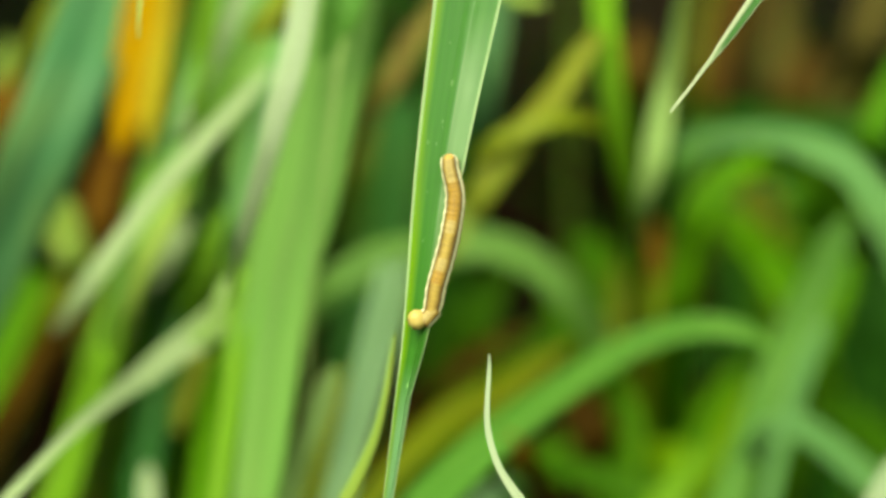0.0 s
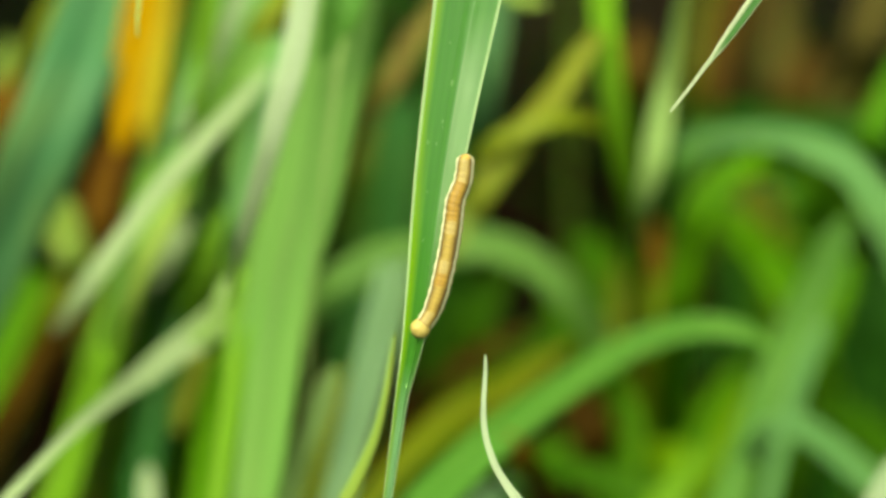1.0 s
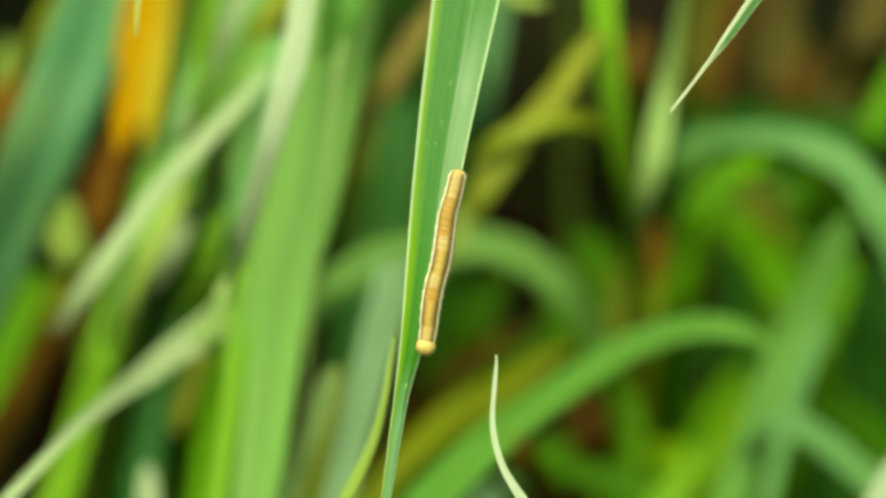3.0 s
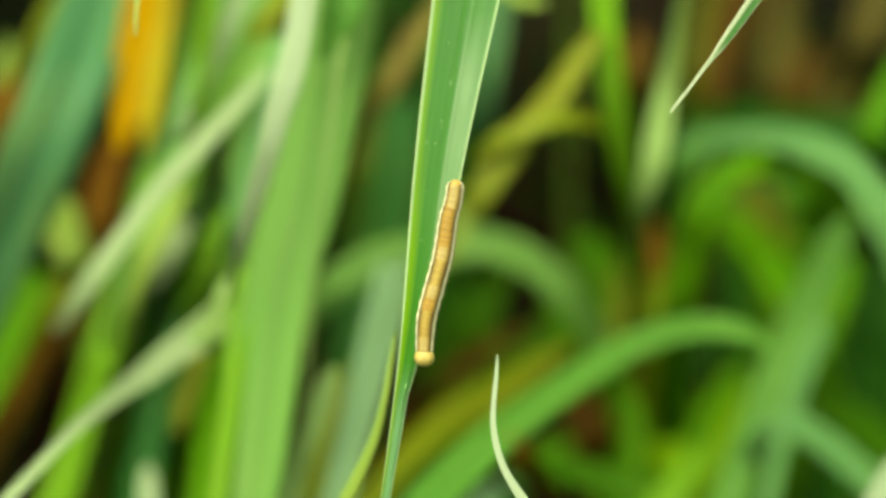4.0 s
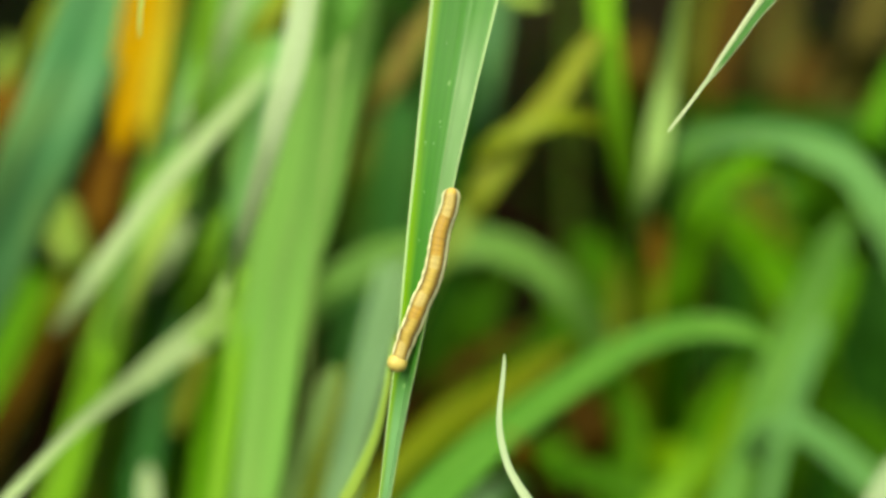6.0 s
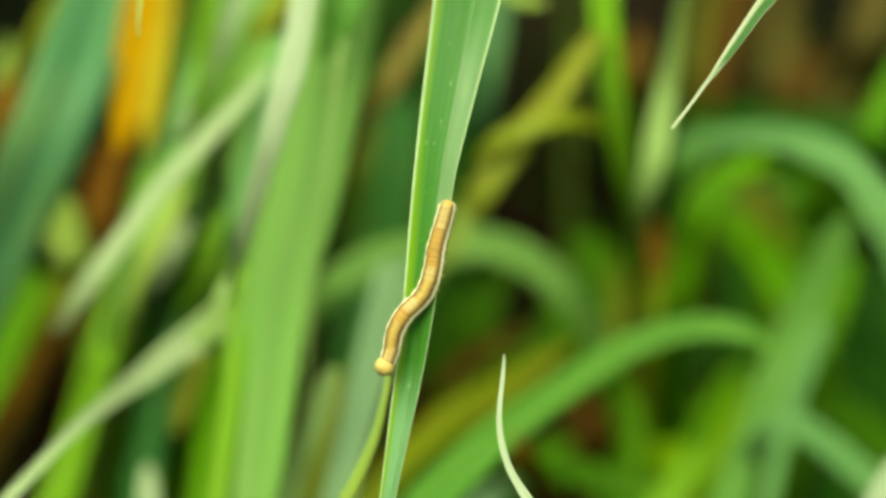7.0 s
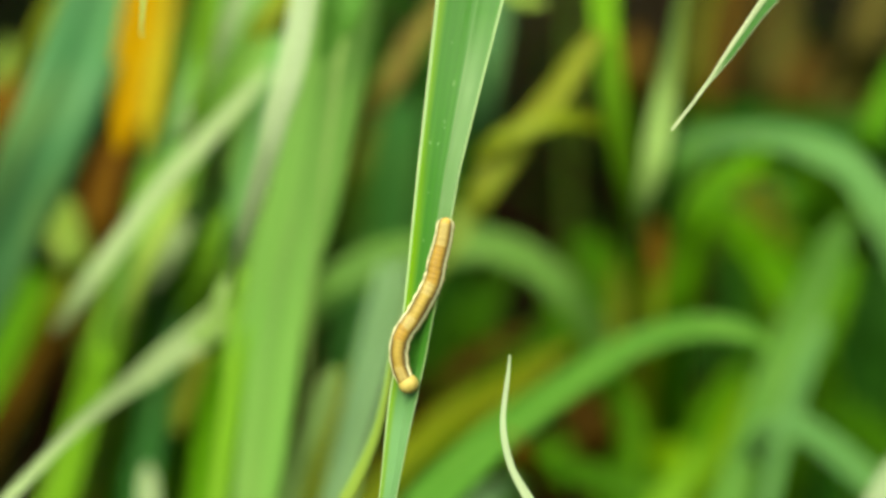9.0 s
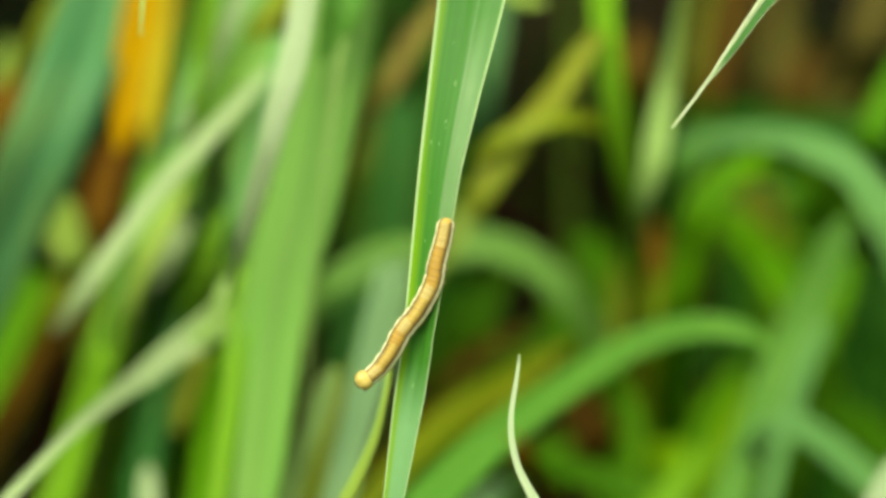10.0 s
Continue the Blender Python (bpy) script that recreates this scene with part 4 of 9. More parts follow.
blade([(-0.0694, 0.1767, 0.1253, 0.0019), (-0.0710, 0.1746, 0.1176, 0.0066), (-0.0726, 0.1722, 0.1086, 0.0088), (-0.0756, 0.1691, 0.0970, 0.0093), (-0.0789, 0.1657, 0.0842, 0.0093), (-0.0898, 0.1544, 0.0421, 0.0084), (-0.0950, 0.1490, -0.0080, 0.0051)], "moss", "dull green leaf low in the stand", turn=8, seed=84)
blade([(-0.0781, 0.1544, 0.1192, 0.0025), (-0.0813, 0.1524, 0.1119, 0.0076), (-0.0851, 0.1501, 0.1033, 0.0089), (-0.0909, 0.1468, 0.0910, 0.0089), (-0.1120, 0.1346, 0.0455, 0.0080), (-0.1220, 0.1289, -0.0080, 0.0049)], "moss", "yellow green leaf under a pale one", turn=10, seed=85)
blade([(-0.0229, 0.0880, 0.2117, 0.0008), (-0.0199, 0.0893, 0.2164, 0.0057), (-0.0182, 0.0906, 0.2214, 0.0076), (-0.0167, 0.0958, 0.2289, 0.0081), (-0.0151, 0.1032, 0.2374, 0.0077), (-0.0106, 0.1364, 0.2455, 0.0079), (-0.0119, 0.2360, 0.2306, 0.0071), (-0.0212, 0.2803, 0.1644, 0.0063), (-0.0244, 0.2977, 0.0747, 0.0058), (-0.0258, 0.3050, 0.0374, 0.0052), (-0.0264, 0.3085, -0.0080, 0.0032)], "glaucous", "darker green leaf tip lying on a broad leaf", turn=6, seed=86)
blade([(-0.0168, 0.2213, 0.1760, 0.0023), (-0.0197, 0.2195, 0.1691, 0.0057), (-0.0225, 0.2173, 0.1610, 0.0065), (-0.0262, 0.2338, 0.1451, 0.0059), (-0.0302, 0.2885, 0.1178, 0.0056), (-0.0333, 0.3384, 0.0720, 0.0062), (-0.0358, 0.3777, 0.0360, 0.0055), (-0.0370, 0.3969, -0.0080, 0.0034)], "khaki", "old olive leaf in the shade of a broad leaf", turn=14, seed=87)
blade([(-0.0211, 0.2308, 0.2115, 0.0042), (-0.0221, 0.2272, 0.1978, 0.0057), (-0.0229, 0.2235, 0.1842, 0.0062), (-0.0243, 0.2195, 0.1691, 0.0057), (-0.0298, 0.2721, 0.1338, 0.0054), (-0.0346, 0.3021, 0.0911, 0.0051), (-0.0398, 0.3341, 0.0456, 0.0046), (-0.0422, 0.3492, -0.0080, 0.0028)], "deep", "dark green leaf behind a broad one", turn=14, seed=88)
blade([(0.0682, 0.2989, 0.1566, 0.0049), (0.0832, 0.2895, 0.1601, 0.0097), (0.0975, 0.2794, 0.1610, 0.0095), (0.1114, 0.2693, 0.1618, 0.0093), (0.1269, 0.2681, 0.1573, 0.0093), (0.1394, 0.2625, 0.1363, 0.0093), (0.1797, 0.2442, 0.0681, 0.0084), (0.1977, 0.2360, -0.0080, 0.0051)], "deep", "green leaf arching behind the others", turn=-10, seed=90)
blade([(0.1003, 0.2025, 0.1444, 0.0028), (0.0978, 0.2004, 0.1364, 0.0061), (0.0937, 0.1979, 0.1270, 0.0075), (0.0888, 0.1953, 0.1177, 0.0069), (0.0864, 0.2027, 0.1063, 0.0057), (0.0832, 0.2182, 0.0869, 0.0059), (0.0762, 0.2528, 0.0434, 0.0053), (0.0728, 0.2692, -0.0080, 0.0032)], "green", "yellow green leaf beside a bluish one", turn=14, seed=91)
blade([(0.0726, 0.1753, 0.1201, 0.0021), (0.0693, 0.1680, 0.1157, 0.0057), (0.0653, 0.1591, 0.1107, 0.0070), (0.0598, 0.1499, 0.1061, 0.0076), (0.0536, 0.1391, 0.1010, 0.0075), (0.0021, 0.0490, 0.0505, 0.0067), (-0.0218, 0.0073, -0.0080, 0.0041)], "lime", "yellow green leaf low beside a bluish one", turn=14, seed=92)
blade([(0.0942, 0.2023, 0.1050, 0.0028), (0.1012, 0.2016, 0.1022, 0.0085), (0.1083, 0.2001, 0.0968, 0.0099), (0.1168, 0.1979, 0.0886, 0.0099), (0.1492, 0.1860, 0.0443, 0.0089), (0.1645, 0.1804, -0.0080, 0.0054)], "moss", "olive leaf low at the edge of the stand", turn=-12, seed=93)
blade([(0.0560, 0.2111, 0.1377, 0.0023), (0.0571, 0.2089, 0.1295, 0.0062), (0.0568, 0.2060, 0.1186, 0.0071), (0.0576, 0.2212, 0.0983, 0.0074), (0.0596, 0.2580, 0.0491, 0.0066), (0.0605, 0.2751, -0.0080, 0.0040)], "lime", "yellow green upright leaf", turn=12, seed=94)
blade([(0.0201, 0.1688, 0.0958, 0.0027), (0.0148, 0.1501, 0.1035, 0.0056), (0.0095, 0.1401, 0.1046, 0.0062), (0.0032, 0.1382, 0.0974, 0.0062), (-0.0296, 0.1251, 0.0487, 0.0056), (-0.0449, 0.1190, -0.0080, 0.0034)], "misty", "greyish leaf low in the stand", turn=6, seed=95)
blade([(0.0269, 0.2488, 0.1240, 0.0031), (0.0330, 0.2472, 0.1181, 0.0076), (0.0391, 0.2449, 0.1093, 0.0086), (0.0445, 0.2512, 0.0942, 0.0078), (0.0614, 0.2710, 0.0471, 0.0070), (0.0693, 0.2802, -0.0080, 0.0043)], "green", "green leaf bending down deep in the stand", turn=-12, seed=96)
blade([(0.1045, 0.3153, 0.1403, 0.0051), (0.1113, 0.3122, 0.1288, 0.0153), (0.1113, 0.3074, 0.1108, 0.0153), (0.1079, 0.3021, 0.0911, 0.0153), (0.1000, 0.2899, 0.0456, 0.0137), (0.0963, 0.2842, -0.0080, 0.0084)], "moss", "green leaf seen through a bow of others", turn=14, seed=97)
blade([(0.0957, 0.3344, 0.1342, 0.0070), (0.0992, 0.3312, 0.1223, 0.0140), (0.1010, 0.3276, 0.1088, 0.0123), (0.0992, 0.3212, 0.0851, 0.0123), (0.0961, 0.3098, 0.0425, 0.0110), (0.0946, 0.3044, -0.0080, 0.0067)], "khaki", "dull straw coloured leaf deep in the stand", turn=14, seed=98)
blade([(0.1482, 0.3913, 0.1920, 0.0112), (0.1430, 0.3879, 0.1793, 0.0112), (0.1383, 0.3845, 0.1667, 0.0093), (0.1377, 0.4009, 0.1505, 0.0058), (0.1378, 0.4129, 0.1183, 0.0048), (0.1379, 0.4350, 0.0591, 0.0043), (0.1380, 0.4450, -0.0080, 0.0026)], "straw", "greyish old leaf far back in the stand", turn=12, seed=99)
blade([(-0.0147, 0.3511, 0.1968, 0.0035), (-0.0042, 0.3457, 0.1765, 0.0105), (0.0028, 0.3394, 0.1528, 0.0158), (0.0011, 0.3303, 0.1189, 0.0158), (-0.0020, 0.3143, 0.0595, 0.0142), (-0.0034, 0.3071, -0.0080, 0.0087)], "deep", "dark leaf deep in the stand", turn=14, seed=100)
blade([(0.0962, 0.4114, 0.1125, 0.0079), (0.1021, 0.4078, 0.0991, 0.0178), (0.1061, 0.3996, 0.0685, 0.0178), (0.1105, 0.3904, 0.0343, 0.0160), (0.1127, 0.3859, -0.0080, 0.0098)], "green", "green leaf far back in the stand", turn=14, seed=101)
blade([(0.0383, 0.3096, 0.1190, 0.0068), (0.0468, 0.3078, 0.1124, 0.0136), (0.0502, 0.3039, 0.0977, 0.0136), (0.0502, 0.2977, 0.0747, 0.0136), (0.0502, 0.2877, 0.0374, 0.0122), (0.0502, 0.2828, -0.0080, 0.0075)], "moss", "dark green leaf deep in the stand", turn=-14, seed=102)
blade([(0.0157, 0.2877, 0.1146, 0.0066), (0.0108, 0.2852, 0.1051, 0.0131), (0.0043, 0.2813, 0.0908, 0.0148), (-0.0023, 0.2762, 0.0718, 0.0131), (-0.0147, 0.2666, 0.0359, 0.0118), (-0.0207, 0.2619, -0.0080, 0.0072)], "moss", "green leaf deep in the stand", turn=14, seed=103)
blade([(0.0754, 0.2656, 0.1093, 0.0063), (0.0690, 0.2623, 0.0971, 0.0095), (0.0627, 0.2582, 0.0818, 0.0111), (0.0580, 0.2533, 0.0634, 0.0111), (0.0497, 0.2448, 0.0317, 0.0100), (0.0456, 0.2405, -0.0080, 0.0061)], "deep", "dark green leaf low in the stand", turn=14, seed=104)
blade([(-0.0620, 0.1462, 0.1660, 0.0019), (-0.0648, 0.1424, 0.1595, 0.0053), (-0.0682, 0.1373, 0.1521, 0.0070), (-0.0716, 0.1316, 0.1426, 0.0076), (-0.0757, 0.1282, 0.1299, 0.0076), (-0.0802, 0.1245, 0.1161, 0.0074), (-0.0850, 0.1211, 0.1034, 0.0072), (-0.1045, 0.1073, 0.0517, 0.0064), (-0.1149, 0.1009, -0.0080, 0.0039)], "leafy", "bright green leaf beside a dark gap", turn=8, seed=105)
blade([(-0.0534, 0.1669, 0.2242, 0.0074), (-0.0539, 0.1625, 0.2101, 0.0098), (-0.0557, 0.1588, 0.1983, 0.0098), (-0.0587, 0.1551, 0.1864, 0.0086), (-0.0629, 0.1514, 0.1747, 0.0073), (-0.0671, 0.1473, 0.1619, 0.0061), (-0.0823, 0.1325, 0.1151, 0.0051), (-0.1009, 0.1143, 0.0575, 0.0046), (-0.1094, 0.1061, -0.0080, 0.0028)], "leafy", "light green leaf in the bundle behind", turn=8, seed=106)
blade([(-0.0382, 0.1616, 0.2235, 0.0073), (-0.0434, 0.1572, 0.2109, 0.0097), (-0.0478, 0.1540, 0.1989, 0.0102), (-0.0513, 0.1499, 0.1875, 0.0084), (-0.0549, 0.1464, 0.1747, 0.0073), (-0.0590, 0.1437, 0.1566, 0.0061), (-0.0654, 0.1577, 0.1315, 0.0051), (-0.0740, 0.1914, 0.1030, 0.0028), (-0.0815, 0.2252, 0.0746, 0.0024), (-0.0915, 0.2698, 0.0373, 0.0022), (-0.0963, 0.2915, -0.0080, 0.0013)], "jade", "soft green leaf in the bundle behind", turn=8, seed=107)
blade([(-0.0467, 0.1487, 0.1754, 0.0026), (-0.0484, 0.1458, 0.1686, 0.0073), (-0.0507, 0.1430, 0.1618, 0.0090), (-0.0534, 0.1424, 0.1519, 0.0080), (-0.0571, 0.1488, 0.1371, 0.0050), (-0.0637, 0.1732, 0.1124, 0.0027), (-0.0726, 0.2144, 0.0727, 0.0024), (-0.0808, 0.2519, 0.0363, 0.0021), (-0.0849, 0.2703, -0.0080, 0.0013)], "glaucous", "dull green leaf in the bundle behind", turn=8, seed=108)
blade([(0.1118, 0.2656, 0.1093, 0.0063), (0.1165, 0.2631, 0.1002, 0.0143), (0.1197, 0.2590, 0.0849, 0.0158), (0.1229, 0.2525, 0.0604, 0.0158), (0.1268, 0.2444, 0.0302, 0.0143), (0.1288, 0.2403, -0.0080, 0.0087)], "deep", "dark green leaf low at the edge of the stand", turn=10, seed=109)
blade([(0.0433, 0.2052, 0.1159, 0.0023), (0.0447, 0.2030, 0.1077, 0.0051), (0.0458, 0.2001, 0.0968, 0.0057), (0.0447, 0.1957, 0.0804, 0.0057), (0.0419, 0.1849, 0.0402, 0.0051), (0.0406, 0.1798, -0.0080, 0.0031)], "moss", "bright green leaf low in the stand", turn=10, seed=110)
blade([(0.0284, 0.2071, 0.1227, 0.0028), (0.0320, 0.2052, 0.1159, 0.0028), (0.0318, 0.2212, 0.0983, 0.0044), (0.0312, 0.2658, 0.0491, 0.0040), (0.0310, 0.2865, -0.0080, 0.0024)], "moss", "short dark leaf low in the stand", turn=10, seed=111)
blade([(-0.0344, 0.1271, 0.2106, 0.0016), (-0.0364, 0.1253, 0.2040, 0.0050), (-0.0383, 0.1233, 0.1964, 0.0057), (-0.0411, 0.1261, 0.1877, 0.0046), (-0.0436, 0.1289, 0.1788, 0.0035), (-0.0473, 0.1455, 0.1636, 0.0029), (-0.0564, 0.2067, 0.1213, 0.0028), (-0.0695, 0.2944, 0.0607, 0.0025), (-0.0754, 0.3341, -0.0080, 0.0016)], "fresh", "green leaf between two pale ones", turn=8, seed=112)
blade([(-0.0514, 0.1215, 0.1898, 0.0018), (-0.0547, 0.1197, 0.1833, 0.0045), (-0.0581, 0.1180, 0.1767, 0.0045), (-0.0610, 0.1162, 0.1701, 0.0038), (-0.0644, 0.1193, 0.1622, 0.0034), (-0.0677, 0.1220, 0.1530, 0.0028), (-0.0751, 0.1475, 0.1323, 0.0025), (-0.0989, 0.2287, 0.0661, 0.0022), (-0.1095, 0.2652, -0.0080, 0.0014)], "fresh", "light green leaf edge beside a pale leaf", turn=8, seed=113)
blade([(-0.0427, 0.1329, 0.1742, 0.0019), (-0.0445, 0.1268, 0.1709, 0.0051), (-0.0474, 0.1253, 0.1653, 0.0063), (-0.0509, 0.1283, 0.1572, 0.0052), (-0.0552, 0.1408, 0.1460, 0.0041), (-0.0617, 0.1753, 0.1201, 0.0040), (-0.0767, 0.2553, 0.0601, 0.0036), (-0.0835, 0.2916, -0.0080, 0.0022)], "leafy", "green leaf in the middle of the bundle", turn=8, seed=114)
blade([(0.0450, 0.2307, 0.1338, 0.0024), (0.0459, 0.2281, 0.1238, 0.0044), (0.0456, 0.2250, 0.1125, 0.0050), (0.0460, 0.2401, 0.0916, 0.0052), (0.0468, 0.2732, 0.0458, 0.0047), (0.0472, 0.2887, -0.0080, 0.0029)], "khaki", "old dull leaf deep in the stand", turn=8, seed=115)
blade([(0.0598, 0.1433, 0.1166, 0.0020), (0.0542, 0.1373, 0.1137, 0.0062), (0.0482, 0.1311, 0.1096, 0.0073), (0.0421, 0.1289, 0.1014, 0.0073), (0.0098, 0.1153, 0.0507, 0.0066), (-0.0051, 0.1090, -0.0080, 0.0040)], "leafy", "bright leaf low in the stand", turn=14, seed=116)
blade([(-0.0059, 0.1407, 0.1649, 0.0024), (-0.0112, 0.1370, 0.1628, 0.0060), (-0.0171, 0.1343, 0.1604, 0.0069), (-0.0230, 0.1334, 0.1570, 0.0059), (-0.0287, 0.1368, 0.1504, 0.0048), (-0.0353, 0.1488, 0.1371, 0.0050), (-0.0694, 0.2103, 0.0685, 0.0045), (-0.0846, 0.2378, -0.0080, 0.0027)], "fresh", "light green leaf crossing behind the hanging one", turn=14, seed=117)
blade([(-0.0555, 0.1563, 0.2230, 0.0036), (-0.0561, 0.1495, 0.2095, 0.0048), (-0.0568, 0.1448, 0.1994, 0.0055), (-0.0584, 0.1401, 0.1895, 0.0052), (-0.0615, 0.1376, 0.1804, 0.0045), (-0.0648, 0.1374, 0.1719, 0.0036), (-0.0699, 0.1543, 0.1575, 0.0030), (-0.0786, 0.1876, 0.1274, 0.0027), (-0.0969, 0.2581, 0.0637, 0.0024), (-0.1052, 0.2899, -0.0080, 0.0015)], "grassy", "yellowish leaf between the orange one and the bundle", turn=8, seed=118)
blade([(0.0857, 0.2169, 0.1596, 0.0023), (0.0899, 0.2158, 0.1555, 0.0065), (0.0960, 0.2241, 0.1476, 0.0078), (0.1043, 0.2415, 0.1354, 0.0066), (0.1138, 0.2768, 0.1126, 0.0064), (0.1372, 0.3640, 0.0563, 0.0058), (0.1479, 0.4039, -0.0080, 0.0035)], "moss", "green leaf under the bowing ones", turn=-10, seed=119)
blade([(0.0715, 0.2399, 0.1679, 0.0029), (0.0671, 0.2391, 0.1650, 0.0065), (0.0634, 0.2376, 0.1593, 0.0074), (0.0616, 0.2446, 0.1470, 0.0066), (0.0624, 0.2600, 0.1273, 0.0062), (0.0648, 0.3097, 0.0636, 0.0056), (0.0660, 0.3320, -0.0080, 0.0034)], "glaucous", "dull bluish leaf behind the bow", turn=10, seed=120)
blade([(-0.0383, 0.0881, 0.1732, 0.0021), (-0.0372, 0.0848, 0.1687, 0.0038), (-0.0377, 0.0810, 0.1622, 0.0042), (-0.0385, 0.0767, 0.1538, 0.0037), (-0.0397, 0.0718, 0.1436, 0.0037), (-0.0483, 0.0382, 0.0718, 0.0033), (-0.0521, 0.0232, -0.0080, 0.0020)], "leafy", "green leaf beside the broad one", turn=4, seed=121)
blade([(-0.0552, 0.1411, 0.1472, 0.0024), (-0.0576, 0.1396, 0.1413, 0.0061), (-0.0607, 0.1371, 0.1319, 0.0073), (-0.0631, 0.1342, 0.1214, 0.0073), (-0.0661, 0.1304, 0.1073, 0.0073), (-0.0777, 0.1161, 0.0536, 0.0066), (-0.0830, 0.1095, -0.0080, 0.0040)], "blue", "bluish leaf low in the bundle", turn=6, seed=122)
blade([(-0.0795, 0.2202, 0.1716, 0.0020), (-0.0826, 0.2184, 0.1650, 0.0071), (-0.0851, 0.2162, 0.1569, 0.0085), (-0.0865, 0.2140, 0.1487, 0.0071), (-0.0910, 0.2303, 0.1323, 0.0059), (-0.1092, 0.2966, 0.0662, 0.0053), (-0.1174, 0.3263, -0.0080, 0.0032)], "russet", "brown dead leaf in the dark gap", turn=8, seed=123)
blade([(-0.0911, 0.2081, 0.1268, 0.0028), (-0.0974, 0.2067, 0.1213, 0.0057), (-0.1038, 0.2049, 0.1145, 0.0085), (-0.1108, 0.2019, 0.1036, 0.0099), (-0.1425, 0.1880, 0.0518, 0.0089), (-0.1571, 0.1816, -0.0080, 0.0054)], "rust", "brown dead leaf low in the dark gap", turn=8, seed=124)
blade([(0.0624, 0.2034, 0.1091, 0.0020), (0.0588, 0.2016, 0.1022, 0.0042), (0.0546, 0.1994, 0.0940, 0.0051), (0.0503, 0.1964, 0.0831, 0.0051), (0.0342, 0.1853, 0.0416, 0.0046), (0.0265, 0.1800, -0.0080, 0.0028)], "moss", "narrow green leaf low in the stand", turn=10, seed=125)
blade([(0.0456, 0.1844, 0.1156, 0.0014), (0.0467, 0.1827, 0.1090, 0.0035), (0.0464, 0.1806, 0.1012, 0.0038), (0.0456, 0.1774, 0.0894, 0.0038), (0.0425, 0.1654, 0.0447, 0.0034), (0.0411, 0.1598, -0.0080, 0.0021)], "green", "narrow green leaf low in the stand", turn=10, seed=126)
blade([(0.0818, 0.2419, 0.1369, 0.0021), (0.0841, 0.2396, 0.1282, 0.0054), (0.0848, 0.2369, 0.1181, 0.0060), (0.0841, 0.2330, 0.1036, 0.0060), (0.0814, 0.2191, 0.0518, 0.0054), (0.0802, 0.2127, -0.0080, 0.0033)], "moss", "narrow dark leaf between crossing ones", turn=10, seed=128)
blade([(0.0221, 0.2072, 0.1234, 0.0017), (0.0150, 0.2065, 0.1207, 0.0042), (0.0079, 0.2054, 0.1166, 0.0051), (0.0001, 0.2038, 0.1104, 0.0051), (-0.0063, 0.2114, 0.1002, 0.0052), (-0.0382, 0.2488, 0.0501, 0.0047), (-0.0530, 0.2661, -0.0080, 0.0029)], "rust", "brown dead leaf behind the hanging leaf", turn=10, seed=131)
blade([(0.0188, 0.2596, 0.1258, 0.0022), (0.0134, 0.2576, 0.1183, 0.0062), (0.0072, 0.2552, 0.1092, 0.0062), (0.0025, 0.2623, 0.0971, 0.0048), (-0.0159, 0.2907, 0.0485, 0.0043), (-0.0245, 0.3039, -0.0080, 0.0026)], "moss", "dark green leaf half hidden behind the hanging one", turn=10, seed=132)
blade([(-0.0377, 0.1356, 0.2231, 0.0023), (-0.0421, 0.1312, 0.2145, 0.0034), (-0.0457, 0.1282, 0.2070, 0.0036), (-0.0491, 0.1261, 0.1993, 0.0032), (-0.0523, 0.1250, 0.1914, 0.0023), (-0.0569, 0.1396, 0.1799, 0.0017), (-0.0650, 0.1842, 0.1535, 0.0016), (-0.0885, 0.3141, 0.0768, 0.0014), (-0.0989, 0.3714, -0.0080, 0.0009)], "ash", "narrow pale leaf in the bundle", turn=4, seed=133)
blade([(-0.0440, 0.1306, 0.2237, 0.0018), (-0.0459, 0.1282, 0.2149, 0.0025), (-0.0477, 0.1259, 0.2062, 0.0025), (-0.0497, 0.1236, 0.1975, 0.0020), (-0.0526, 0.1313, 0.1877, 0.0014), (-0.0604, 0.1759, 0.1611, 0.0013), (-0.0837, 0.3107, 0.0805, 0.0012), (-0.0939, 0.3699, -0.0080, 0.0007)], "leafy", "narrow green leaf in the bundle", turn=4, seed=134)
blade([(-0.0514, 0.1192, 0.1811, 0.0014), (-0.0545, 0.1158, 0.1761, 0.0038), (-0.0573, 0.1124, 0.1712, 0.0043), (-0.0600, 0.1106, 0.1647, 0.0034), (-0.0629, 0.1124, 0.1559, 0.0025), (-0.0708, 0.1475, 0.1323, 0.0022), (-0.0929, 0.2455, 0.0661, 0.0020), (-0.1028, 0.2894, -0.0080, 0.0012)], "sage", "soft pale leaf behind a leaning one", turn=4, seed=135)
blade([(-0.0602, 0.1533, 0.1539, 0.0017), (-0.0621, 0.1517, 0.1479, 0.0075), (-0.0647, 0.1542, 0.1380, 0.0088), (-0.0680, 0.1557, 0.1242, 0.0076), (-0.0827, 0.1623, 0.0621, 0.0069), (-0.0893, 0.1653, -0.0080, 0.0042)], "moss", "dark green leaf in the bundle", turn=4, seed=136)
blade([(0.0149, 0.1329, 0.1860, 0.0014), (0.0109, 0.1295, 0.1810, 0.0046), (0.0070, 0.1261, 0.1761, 0.0053), (0.0032, 0.1246, 0.1705, 0.0051), (-0.0010, 0.1247, 0.1631, 0.0042), (-0.0066, 0.1411, 0.1472, 0.0036), (-0.0321, 0.2172, 0.0736, 0.0033), (-0.0435, 0.2510, -0.0080, 0.0020)], "sage", "soft pale leaf under an ageing one", turn=6, seed=138)
